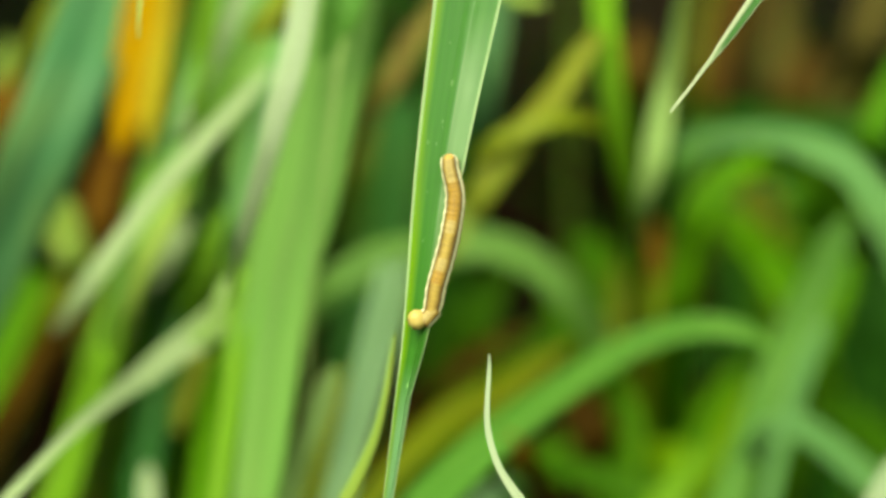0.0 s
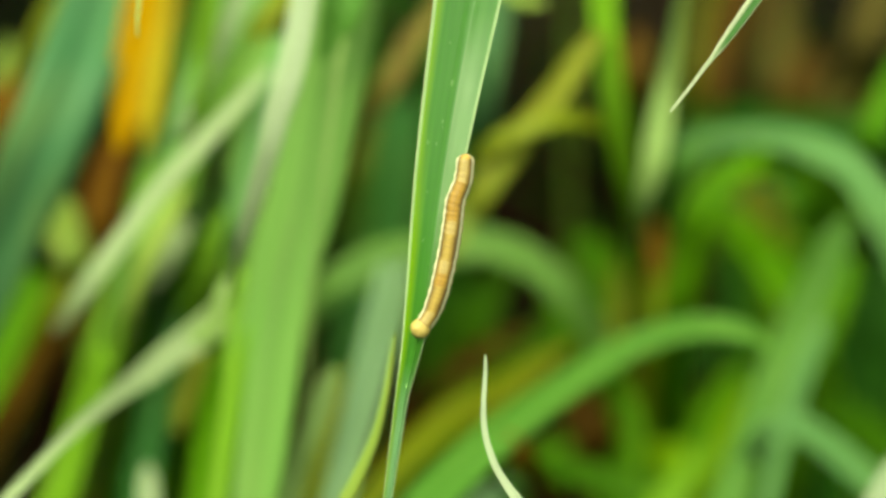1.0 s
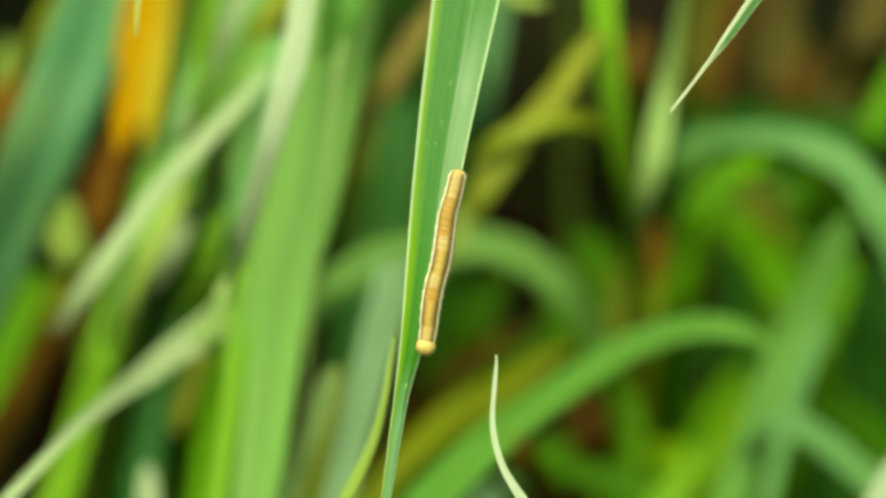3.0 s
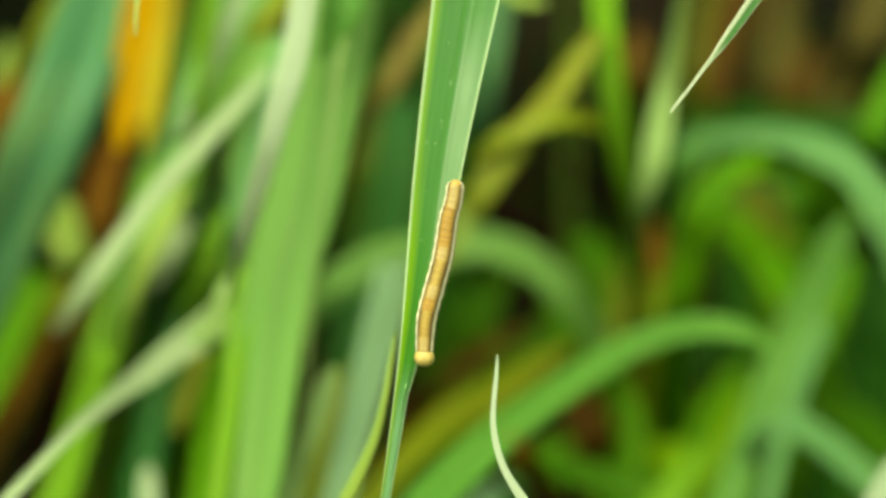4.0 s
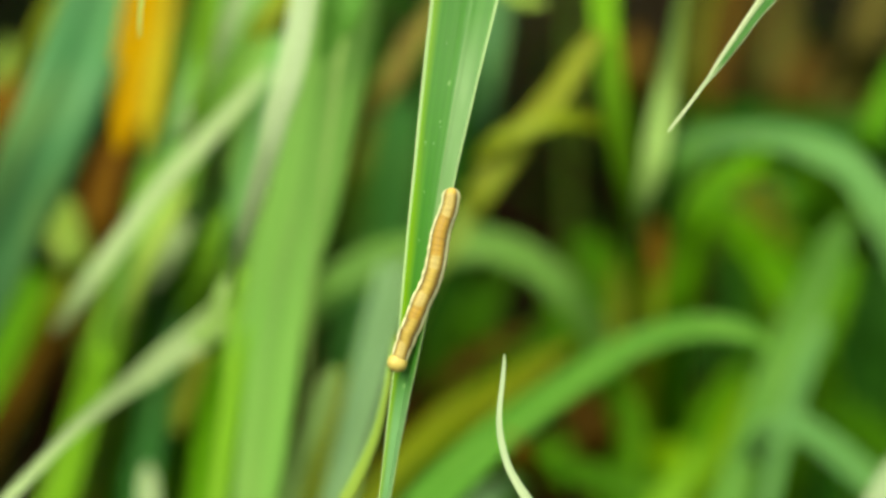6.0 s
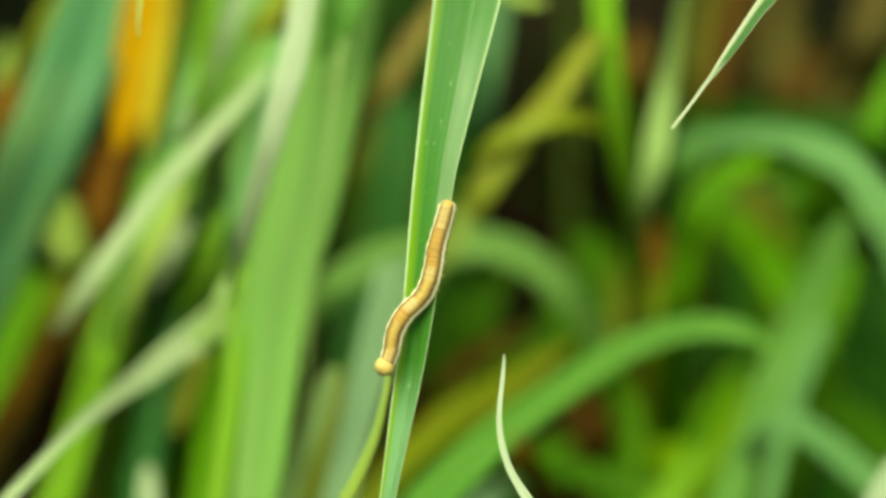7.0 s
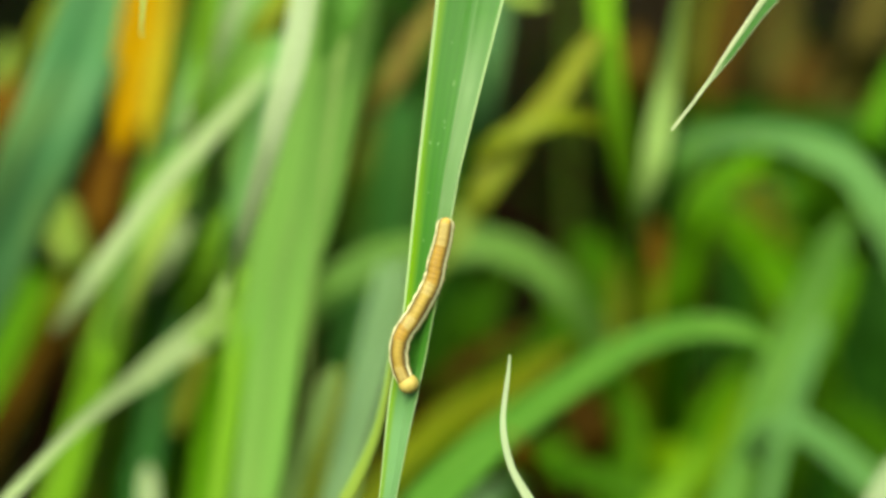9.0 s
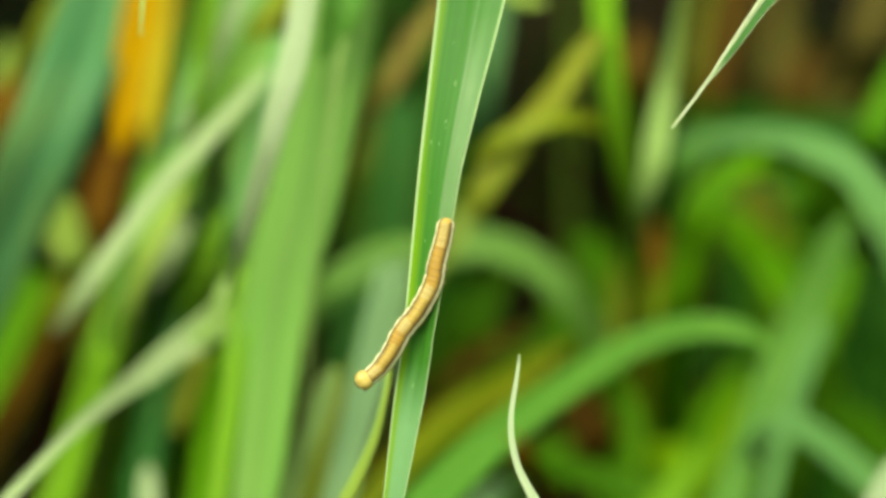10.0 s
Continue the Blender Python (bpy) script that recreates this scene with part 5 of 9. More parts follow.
blade([(-0.0317, 0.1221, 0.2113, 0.0013), (-0.0337, 0.1146, 0.2025, 0.0044), (-0.0360, 0.1100, 0.1933, 0.0050), (-0.0384, 0.1078, 0.1849, 0.0044), (-0.0410, 0.1074, 0.1759, 0.0033), (-0.0445, 0.1244, 0.1620, 0.0023), (-0.0510, 0.1672, 0.1284, 0.0023), (-0.0634, 0.2489, 0.0642, 0.0021), (-0.0689, 0.2857, -0.0080, 0.0013)], "jade", "soft green leaf beside a pale one", turn=4, seed=139)
blade([(0.1620, 0.5217, 0.1377, 0.0090), (0.1574, 0.5181, 0.1246, 0.0249), (0.1507, 0.5140, 0.1093, 0.0271), (0.1461, 0.5082, 0.0875, 0.0226), (0.1371, 0.4965, 0.0437, 0.0204), (0.1328, 0.4909, -0.0080, 0.0124)], "straw", "murky old leaf far back in the stand", turn=8, seed=140)
blade([(0.0973, 0.4504, 0.1807, 0.0081), (0.0941, 0.4451, 0.1610, 0.0122), (0.0920, 0.4403, 0.1433, 0.0122), (0.0929, 0.4552, 0.1216, 0.0105), (0.0954, 0.4967, 0.0608, 0.0094), (0.0965, 0.5155, -0.0080, 0.0058)], "khaki", "dull old leaf far back in the stand", turn=8, seed=141)
blade([(0.0824, 0.1411, 0.1472, 0.0015), (0.0804, 0.1399, 0.1425, 0.0036), (0.0779, 0.1383, 0.1366, 0.0044), (0.0755, 0.1364, 0.1296, 0.0041), (0.0731, 0.1342, 0.1214, 0.0036), (0.0706, 0.1317, 0.1120, 0.0036), (0.0682, 0.1286, 0.1002, 0.0034), (0.0578, 0.1151, 0.0501, 0.0031), (0.0530, 0.1089, -0.0080, 0.0019)], "jade", "soft bluish leaf crossing a bowed one", turn=6, seed=142)

# ---- far grass ----
def far_grass(name, label, kind, count, seed, ys, tall):
    rng = random.Random(seed)
    bm = bmesh.new()
    uv = bm.loops.layers.uv.verify()
    for k in range(count):
        y = rng.uniform(*ys)
        x = rng.uniform(-0.34, 0.34) * (0.7 + y)
        h, lean, w = rng.uniform(*tall), rng.uniform(-0.14, 0.14), rng.uniform(0.003, 0.009)
        deep, spin = rng.uniform(-0.08, 0.08), rng.uniform(-0.9, 0.9)
        rows = []
        for i in range(7):
            s = i / 6
            px, py, pz = x + lean * s ** 1.8, y + deep * s ** 2, h * (s - 0.28 * s ** 3 * abs(lean) * 7)
            wide = w * (1 - s ** 2.5) * (0.55 + 0.9 * s - 0.5 * s * s) + 0.0003
            cx, cy = math.cos(spin) * wide, math.sin(spin) * wide
            rows.append([bm.verts.new(v) for v in ((px - cx, py - cy, pz), (px, py + wide * 0.25, pz), (px + cx, py + cy, pz))])
        for i, (a, b) in enumerate(zip(rows, rows[1:])):
            for c in (0, 1):
                f = bm.faces.new((a[c], a[c + 1], b[c + 1], b[c]))
                for l, q in zip(f.loops, ((c / 2, i / 6), ((c + 1) / 2, i / 6), ((c + 1) / 2, (i + 1) / 6), (c / 2, (i + 1) / 6))):
                    l[uv].uv = (q[0], q[1] * 2 + k * 0.71)
    tagged(new(name, mesh_of(name, bm, LEAF[kind])), label, "grass", kind="stuff")


far_grass("far_grass", "tall green grass standing further back, coloured dark for shade", "deep", 60, 11, (0.6, 1.3), (0.05, 0.13))
far_grass("far_grass", "green grass standing further back", "green", 14, 12, (0.6, 1.2), (0.05, 0.12))
far_grass("far_grass", "bluish green grass standing further back", "blue", 24, 13, (0.6, 1.2), (0.05, 0.12))
far_grass("dry_grass", "dry brown straw between the grass", "rust", 50, 14, (0.9, 1.8), (0.03, 0.10))


def field_grass():
    """The stand goes on to both sides, behind the viewer and into the distance."""
    rng = random.Random(21)
    bm = bmesh.new()
    uv = bm.loops.layers.uv.verify()
    made = 0
    while made < 38000:
        r, q = 0.22 + 9.0 * rng.random() ** 1.9, rng.uniform(0, 2 * math.pi)
        x, y = r * math.cos(q), 0.15 + r * math.sin(q)
        ahead = y + 0.28
        if (ahead > 0 and abs(x) < 0.25 * ahead + 0.06 and y < 2.2 + 0.5 * rng.random()) or (abs(x) < 0.1 and -0.5 < y < 0.2):
            continue
        made += 1
        h, w, spin = rng.uniform(0.12, 0.30), rng.uniform(0.003, 0.008), rng.uniform(0, 3.14)
        away = rng.uniform(0, 6.28)
        lx, ly = math.cos(away) * h * 0.4, math.sin(away) * h * 0.4
        if ahead > 0 and abs(x) < 0.25 * ahead + 0.2:
            lx = abs(lx) * (1 if x > 0 else -1)
        before = None
        for i in range(5):
            s = i / 4
            wide = w * (1 - s ** 2.5) + 0.0003
            px, py, pz = x + lx * s ** 2, y + ly * s ** 2, h * (s - 0.25 * s ** 3)
            row = [bm.verts.new((px - math.cos(spin) * wide, py - math.sin(spin) * wide, pz)), bm.verts.new((px + math.cos(spin) * wide, py + math.sin(spin) * wide, pz))]
            if before:
                f = bm.faces.new((before[0], before[1], row[1], row[0]))
                for l, c in zip(f.loops, ((0, s), (1, s), (1, s + 0.25), (0, s + 0.25))):
                    l[uv].uv = (c[0], c[1] + made * 0.37)
            before = row
    tagged(new("field_grass", mesh_of("field_grass", bm, LEAF["green"])), "green grass of the field all round", "grass", kind="stuff")


field_grass()


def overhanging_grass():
    """Unseen taller leaves, added to shade the stand behind: they stand about in the field and arch over their
    neighbours.
    """
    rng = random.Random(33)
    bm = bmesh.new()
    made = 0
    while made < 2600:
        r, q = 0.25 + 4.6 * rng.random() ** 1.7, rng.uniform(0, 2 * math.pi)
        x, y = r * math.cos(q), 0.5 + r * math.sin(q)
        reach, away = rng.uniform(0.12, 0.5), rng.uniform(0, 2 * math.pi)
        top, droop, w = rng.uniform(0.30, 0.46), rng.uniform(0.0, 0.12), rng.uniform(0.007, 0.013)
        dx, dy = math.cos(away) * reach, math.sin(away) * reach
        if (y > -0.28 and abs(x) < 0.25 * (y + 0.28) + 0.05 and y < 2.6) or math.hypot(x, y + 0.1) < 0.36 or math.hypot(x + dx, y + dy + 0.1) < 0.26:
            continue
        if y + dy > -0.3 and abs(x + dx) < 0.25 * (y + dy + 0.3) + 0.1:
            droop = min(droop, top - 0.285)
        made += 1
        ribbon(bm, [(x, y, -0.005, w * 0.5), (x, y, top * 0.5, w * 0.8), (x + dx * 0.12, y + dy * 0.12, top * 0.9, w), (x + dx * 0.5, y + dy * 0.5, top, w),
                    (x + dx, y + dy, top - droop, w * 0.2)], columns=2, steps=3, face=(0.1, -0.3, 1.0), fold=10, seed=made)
    # more unseen leaves, reaching inward overhead to darken the far ground
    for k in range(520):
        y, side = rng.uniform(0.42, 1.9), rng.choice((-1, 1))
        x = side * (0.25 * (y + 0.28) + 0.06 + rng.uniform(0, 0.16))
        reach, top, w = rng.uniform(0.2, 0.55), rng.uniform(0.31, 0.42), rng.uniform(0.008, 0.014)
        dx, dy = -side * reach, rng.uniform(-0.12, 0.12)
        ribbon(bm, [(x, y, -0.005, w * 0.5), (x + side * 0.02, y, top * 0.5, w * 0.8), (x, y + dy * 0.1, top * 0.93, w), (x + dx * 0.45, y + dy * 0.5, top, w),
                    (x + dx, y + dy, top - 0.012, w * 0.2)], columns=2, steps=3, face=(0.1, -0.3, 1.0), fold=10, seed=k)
    tagged(new("overhanging_grass", mesh_of("overhanging_grass", bm, LEAF["green"])), "unseen long grass leaves added to shade the stand", "grass", kind="stuff")


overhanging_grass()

# ---- the leaf that carries the larva: short stiff lengths that sway and twist one after another ----

# how the leaf sways and twists: at five heights, time by time, the place of its left rim and the width that it shows
SWAY_TIMES = [0, 0.5, 1, 1.5, 2, 2.5, 4, 4.5, 5, 5.5, 7, 7.5, 8, 8.5, 9, 9.5, 9.8, 10]
SWAY_HEIGHTS = [0.03492, 0.01116, -0.01259, -0.02051, -0.03238]
RIM = [
    [-0.00143, -0.00158, -0.00143, -0.00143, -0.00158, -0.00166, -0.00166, -0.00166, -0.00166, -0.00190, -0.00150, -0.00119, -0.00079, -0.00071, -0.00111, -0.00143, -0.00135, -0.00087],
    [-0.00404, -0.00412, -0.00404, -0.00412, -0.00420, -0.00420, -0.00420, -0.00420, -0.00412, -0.00443, -0.00420, -0.00364, -0.00317, -0.00325, -0.00372, -0.00404, -0.00388, -0.00356],
    [-0.00586, -0.00594, -0.00586, -0.00602, -0.00602, -0.00610, -0.00610, -0.00618, -0.00618, -0.00649, -0.00618, -0.00578, -0.00562, -0.00570, -0.00618, -0.00633, -0.00618, -0.00578],
    [-0.00681, -0.00689, -0.00681, -0.00689, -0.00689, -0.00697, -0.00697, -0.00705, -0.00705, -0.00744, -0.00721, -0.00689, -0.00681, -0.00689, -0.00760, -0.00744, -0.00744, -0.00689],
    [-0.00816, -0.00831, -0.00816, -0.00839, -0.00816, -0.00839, -0.00847, -0.00863, -0.00855, -0.00879, -0.00863, -0.00816, -0.00800, -0.00816, -0.00879, -0.00871, -0.00871, -0.00816],
]
SHOWN = [
    [0.00966, 0.00966, 0.00966, 0.00966, 0.00966, 0.00966, 0.00966, 0.00966, 0.00966, 0.00966, 0.00966, 0.00966, 0.00966, 0.00966, 0.00966, 0.00966, 0.00966, 0.00966],
    [0.00697, 0.00697, 0.00697, 0.00697, 0.00697, 0.00697, 0.00697, 0.00689, 0.00689, 0.00665, 0.00618, 0.00618, 0.00618, 0.00625, 0.00625, 0.00633, 0.00633, 0.00625],
    [0.00364, 0.00372, 0.00333, 0.00380, 0.00348, 0.00356, 0.00348, 0.00348, 0.00356, 0.00348, 0.00428, 0.00443, 0.00435, 0.00443, 0.00428, 0.00420, 0.00435, 0.00443],
    [0.00238, 0.00230, 0.00206, 0.00222, 0.00206, 0.00222, 0.00214, 0.00222, 0.00230, 0.00261, 0.00380, 0.00428, 0.00467, 0.00443, 0.00412, 0.00372, 0.00388, 0.00443],
    [0.00166, 0.00150, 0.00150, 0.00158, 0.00150, 0.00158, 0.00158, 0.00174, 0.00182, 0.00190, 0.00253, 0.00317, 0.00309, 0.00325, 0.00277, 0.00269, 0.00269, 0.00325],
]
FULL_HEIGHTS = [0.04600, 0.03492, 0.02304, 0.01116, -0.00071, -0.01259, -0.02051, -0.03238, -0.03634, -0.04426, -0.05455]
FULL_WIDTHS = [0.01029, 0.00990, 0.00855, 0.00728, 0.00641, 0.00538, 0.00491, 0.00348, 0.00301, 0.00190, 0.00032]


def swayed(k, h):
    """Sideways middle and twist of the leaf at the k-th time and a height."""
    hs = SWAY_HEIGHTS
    i = min(max(sum(1 for q in hs[1:] if h <= q), 0), 3)
    v = [row[k] for row in RIM]
    slope = [(v[1] - v[0]) / (hs[1] - hs[0]), *[(v[j + 1] - v[j - 1]) / (hs[j + 1] - hs[j - 1]) for j in (1, 2, 3)], (v[4] - v[3]) / (hs[4] - hs[3])]
    if h >= hs[0] or h <= hs[4]:
        end = 0 if h >= hs[0] else 4
        rim = v[end] + slope[end] * (h - hs[end])
    else:
        d = hs[i + 1] - hs[i]
        s = (h - hs[i]) / d
        rim = (2 * s ** 3 - 3 * s * s + 1) * v[i] + (s ** 3 - 2 * s * s + s) * d * slope[i] + (3 * s * s - 2 * s ** 3) * v[i + 1] + (s ** 3 - s * s) * d * slope[i + 1]
    twists = [math.acos(min(1.0, row[k] / full_width(q))) for row, q in zip(SHOWN, hs)]
    twist = float(np.interp(-h, [-q for q in hs], twists))
    return rim + full_width(h) * math.cos(twist) / 2, -math.degrees(twist)


def full_width(h):
    return float(np.interp(-h, [-q for q in FULL_HEIGHTS], FULL_WIDTHS))


def rest(h):
    """The resting leaf: the mean of its places and the middle of its twists."""
    seen = [swayed(k, h) for k in range(len(SWAY_TIMES))]
    return sum(q[0] for q in seen) / len(seen), (min(q[1] for q in seen) + max(q[1] for q in seen)) / 2



SHAPE = [(h, *rest(h)) for h in [0.046 - 0.0016 * i for i in range(66)]]
LEAF_FRAME = Matrix.Translation(SUBJECT) @ pose(0, 0, 0, 90 - TILT, 0, 0)

# the leaf is cut finest where it twists most
BOUNDS = [0.046, 0.0397, 0.0368]
for end, step in ((0.0008, 0.00064), (-0.0262, 0.0004), (-0.0364, 0.0008), (-0.053, 0.004)):
    while BOUNDS[-1] > end + step * 0.5:
        BOUNDS.append(BOUNDS[-1] - step)
BOUNDS.append(-0.0545)


def shape_at(h):
    hs = [r[0] for r in reversed(SHAPE)]
    x, twist = [float(np.interp(h, hs, [r[c] for r in reversed(SHAPE)])) for c in (1, 2)]
    return x, full_width(h), twist


def leaf_point(h, u, side=0.0):
    """A point of the resting leaf at a height, across its width (0 to 1), on its front (1) or rear (-1) skin."""
    x, w, twist = shape_at(h)
    rib = u - 0.56
    lift = abs(rib) * w * (0.13 if rib < 0 else 0.24) - 0.04 * w * math.exp(-(rib / 0.04) ** 2) + 0.012 * w * math.sin(u * 40)
    thin = 0.00011 * (0.3 + 0.7 * (1 - (2 * u - 1) ** 2))
    q = Matrix.Rotation(radians(twist), 3, "Y") @ Vector(((u - 0.5) * w, 0, lift - 0.1 * w + side * thin))
    return Vector((x + q.x, h + q.y, q.z))


def slant_at(h):
    """How far the line of the leaf leans out of the upright, in degrees."""
    return math.degrees(math.atan2(shape_at(h - 0.0006)[0] - shape_at(h + 0.0006)[0], 0.0012))


def leaf_length(bm, top, bottom, home, columns=14):
    """A stiff length of the leaf between two heights, seen from its own home pose."""
    uv = bm.loops.layers.uv.verify()
    back_home = home.inverted()
    count = max(3, int((top - bottom) / 0.0011))
    grid = []
    for i in range(count + 1):
        h = top + 0.00003 + (bottom - top - 0.00006) * i / count
        rows = [[bm.verts.new(back_home @ leaf_point(h, c / columns, side)) for c in range(columns + 1)] for side in (1, -1)]
        grid.append((rows, h))
    for ((f0, r0), h0), ((f1, r1), h1) in zip(grid, grid[1:]):
        for c in range(columns):
            near = bm.faces.new((f1[c], f1[c + 1], f0[c + 1], f0[c]))
            for l, q in zip(near.loops, ((c, h1), (c + 1, h1), (c + 1, h0), (c, h0))):
                l[uv].uv = (q[0] / columns, q[1] * 12)
            rear = bm.faces.new((r0[c], r0[c + 1], r1[c + 1], r1[c]))
            for l, q in zip(rear.loops, ((c, h0), (c + 1, h0), (c + 1, h1), (c, h1))):
                l[uv].uv = (q[0] / columns, q[1] * 12)
        for c, turn in ((0, 1), (columns, -1)):
            vs = (r0[c], f0[c], f1[c], r1[c])
            rim = bm.faces.new(vs if turn > 0 else vs[::-1])
            for l in rim.loops:
                l[uv].uv = (c / columns, h0 * 12)
    return bm


hanging_leaf = new("grass_leaf")
hanging_leaf.matrix_basis = LEAF_FRAME
tagged(hanging_leaf, "long green grass leaf with a pale rim, hanging tip down", "grass leaf")
LENGTHS = []
for top, bottom in zip(BOUNDS, BOUNDS[1:]):
    mid = (top + bottom) / 2
    home = pose(shape_at(mid)[0], mid, 0, 0, 0, slant_at(mid))
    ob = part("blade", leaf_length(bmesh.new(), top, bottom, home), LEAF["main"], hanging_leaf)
    ob.matrix_basis = home
    LENGTHS.append(ob)
for h, u, size in ((0.0233, 0.47, 0.00045), (0.0179, 0.41, 0.0003), (0.0171, 0.43, 0.0002), (0.0150, 0.2, 0.00025), (0.0148, 0.36, 0.00022), (0.008, 0.30, 0.0002),
                   (0.0012, 0.33, 0.0002), (-0.0192, 0.52, 0.00038), (-0.0240, 0.62, 0.0003), (-0.0310, 0.45, 0.0002), (0.0290, 0.33, 0.0002)):
    k = next(i for i in range(len(BOUNDS) - 1) if BOUNDS[i] >= h > BOUNDS[i + 1])
    p = LENGTHS[k].matrix_basis.inverted() @ leaf_point(h, u, 1)
    bm = bmesh.new()
    bmesh.ops.create_uvsphere(bm, u_segments=10, v_segments=6, radius=1.0, matrix=Matrix.Translation(p) @ Matrix.Diagonal((size * 0.4, size, 0.00003, 1)))
    part("speck", bm, SPECK, LENGTHS[k], "whitish speck on the leaf")
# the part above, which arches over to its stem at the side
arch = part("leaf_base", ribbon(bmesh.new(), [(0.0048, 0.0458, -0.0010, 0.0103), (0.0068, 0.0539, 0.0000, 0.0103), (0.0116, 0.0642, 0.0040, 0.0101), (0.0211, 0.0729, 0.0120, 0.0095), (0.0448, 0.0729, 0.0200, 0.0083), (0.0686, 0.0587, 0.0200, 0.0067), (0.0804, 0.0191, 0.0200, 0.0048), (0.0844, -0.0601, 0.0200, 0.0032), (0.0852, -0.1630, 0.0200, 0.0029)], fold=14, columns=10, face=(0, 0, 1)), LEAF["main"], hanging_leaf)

low_tip_line = [(0.0000, 0.0002, 0.0000, 0.0002), (0.0000, -0.0011, 0.0000, 0.0004), (-0.0001, -0.0035, 0.0000, 0.0006), (-0.0003, -0.0067, 0.0000, 0.0007), (-0.0003, -0.0090, 0.0000, 0.0008), (0.0001, -0.0118, 0.0000, 0.0009), (0.0013, -0.0154, 0.0000, 0.0010), (0.0029, -0.0181, 0.0000, 0.0012), (0.0047, -0.0207, 0.0000, 0.0015), (0.0106, -0.0308, 0.0000, 0.0019), (0.0193, -0.0530, 0.0020, 0.0021), (0.0280, -0.0926, 0.0060, 0.0022), (0.0312, -0.1480, 0.0100, 0.0024), (0.0320, -0.1923, 0.0120, 0.0019)]
low_tip = new("grass_leaf")
part("blade", ribbon(bmesh.new(), low_tip_line, fold=18, turn=0, face=(0, 0, 1), columns=8), LEAF["tip"], low_tip)
part("midrib", midrib([(x, y, z - 0.0005, w) for x, y, z, w in low_tip_line], 0, face=(0, 0, 1), back=0.0), LEAF["tip"], low_tip)
low_tip.matrix_basis = LEAF_FRAME @ pose(0.00649, -0.01504, 0.0000)
tagged(low_tip, "slender pale green leaf tip rising from below", "grass leaf")

high_tip_line = [(-0.0001, -0.0002, 0.0000, 0.0003), (0.0010, 0.0012, 0.0000, 0.0004), (0.0029, 0.0036, 0.0000, 0.0004), (0.0046, 0.0059, 0.0000, 0.0005), (0.0055, 0.0070, 0.0000, 0.0006), (0.0067, 0.0086, 0.0000, 0.0010), (0.0081, 0.0105, 0.0000, 0.0013), (0.0102, 0.0134, 0.0000, 0.0016), (0.0120, 0.0159, 0.0000, 0.0018), (0.0168, 0.0222, 0.0000, 0.0030), (0.0247, 0.0353, 0.0000, 0.0048), (0.0366, 0.0472, 0.0000, 0.0055), (0.0485, 0.0353, 0.0000, 0.0048), (0.0564, -0.0082, 0.0000, 0.0040), (0.0603, -0.1032, 0.0000, 0.0035), (0.0603, -0.2268, 0.0000, 0.0029)]
high_tip = new("grass_leaf")
part("blade", ribbon(bmesh.new(), high_tip_line, fold=24, turn=-6, face=(0, 0, 1), columns=8), LEAF["rimmed"], high_tip)
part("midrib", midrib([(x, y, z - 0.0005, w) for x, y, z, w in high_tip_line], -6, face=(0, 0, 1), back=0.0), LEAF["rimmed"], high_tip)
high_tip.matrix_basis = LEAF_FRAME @ pose(0.03199, 0.01940, 0.0000)
tagged(high_tip, "slim leaf tip hanging down, green with a white rim", "grass leaf")

white_tip_line = [(0.0000, -0.0003, 0.0000, 0.0002), (0.0000, 0.0016, 0.0000, 0.0004), (0.0002, 0.0046, 0.0000, 0.0006), (0.0004, 0.0080, 0.0000, 0.0009), (-0.0004, 0.0184, 0.0000, 0.0017), (-0.0108, 0.0340, 0.0000, 0.0024), (-0.0342, 0.0340, 0.0000, 0.0027), (-0.0558, -0.0032, 0.0000, 0.0024), (-0.0619, -0.0984, 0.0000, 0.0022), (-0.0627, -0.2455, 0.0000, 0.0019)]
white_tip = new("grass_leaf")
part("blade", ribbon(bmesh.new(), white_tip_line, fold=14, turn=0, face=(0, 0, 1), columns=8), LEAF["wan"], white_tip)
part("midrib", midrib([(x, y, z - 0.0005, w) for x, y, z, w in white_tip_line], 0, face=(0, 0, 1), back=0.0), LEAF["wan"], white_tip)
white_tip.matrix_basis = LEAF_FRAME @ pose(-0.04664, 0.03271, -0.0260)
tagged(white_tip, "whitish leaf tip hanging down before the orange leaf", "grass leaf")


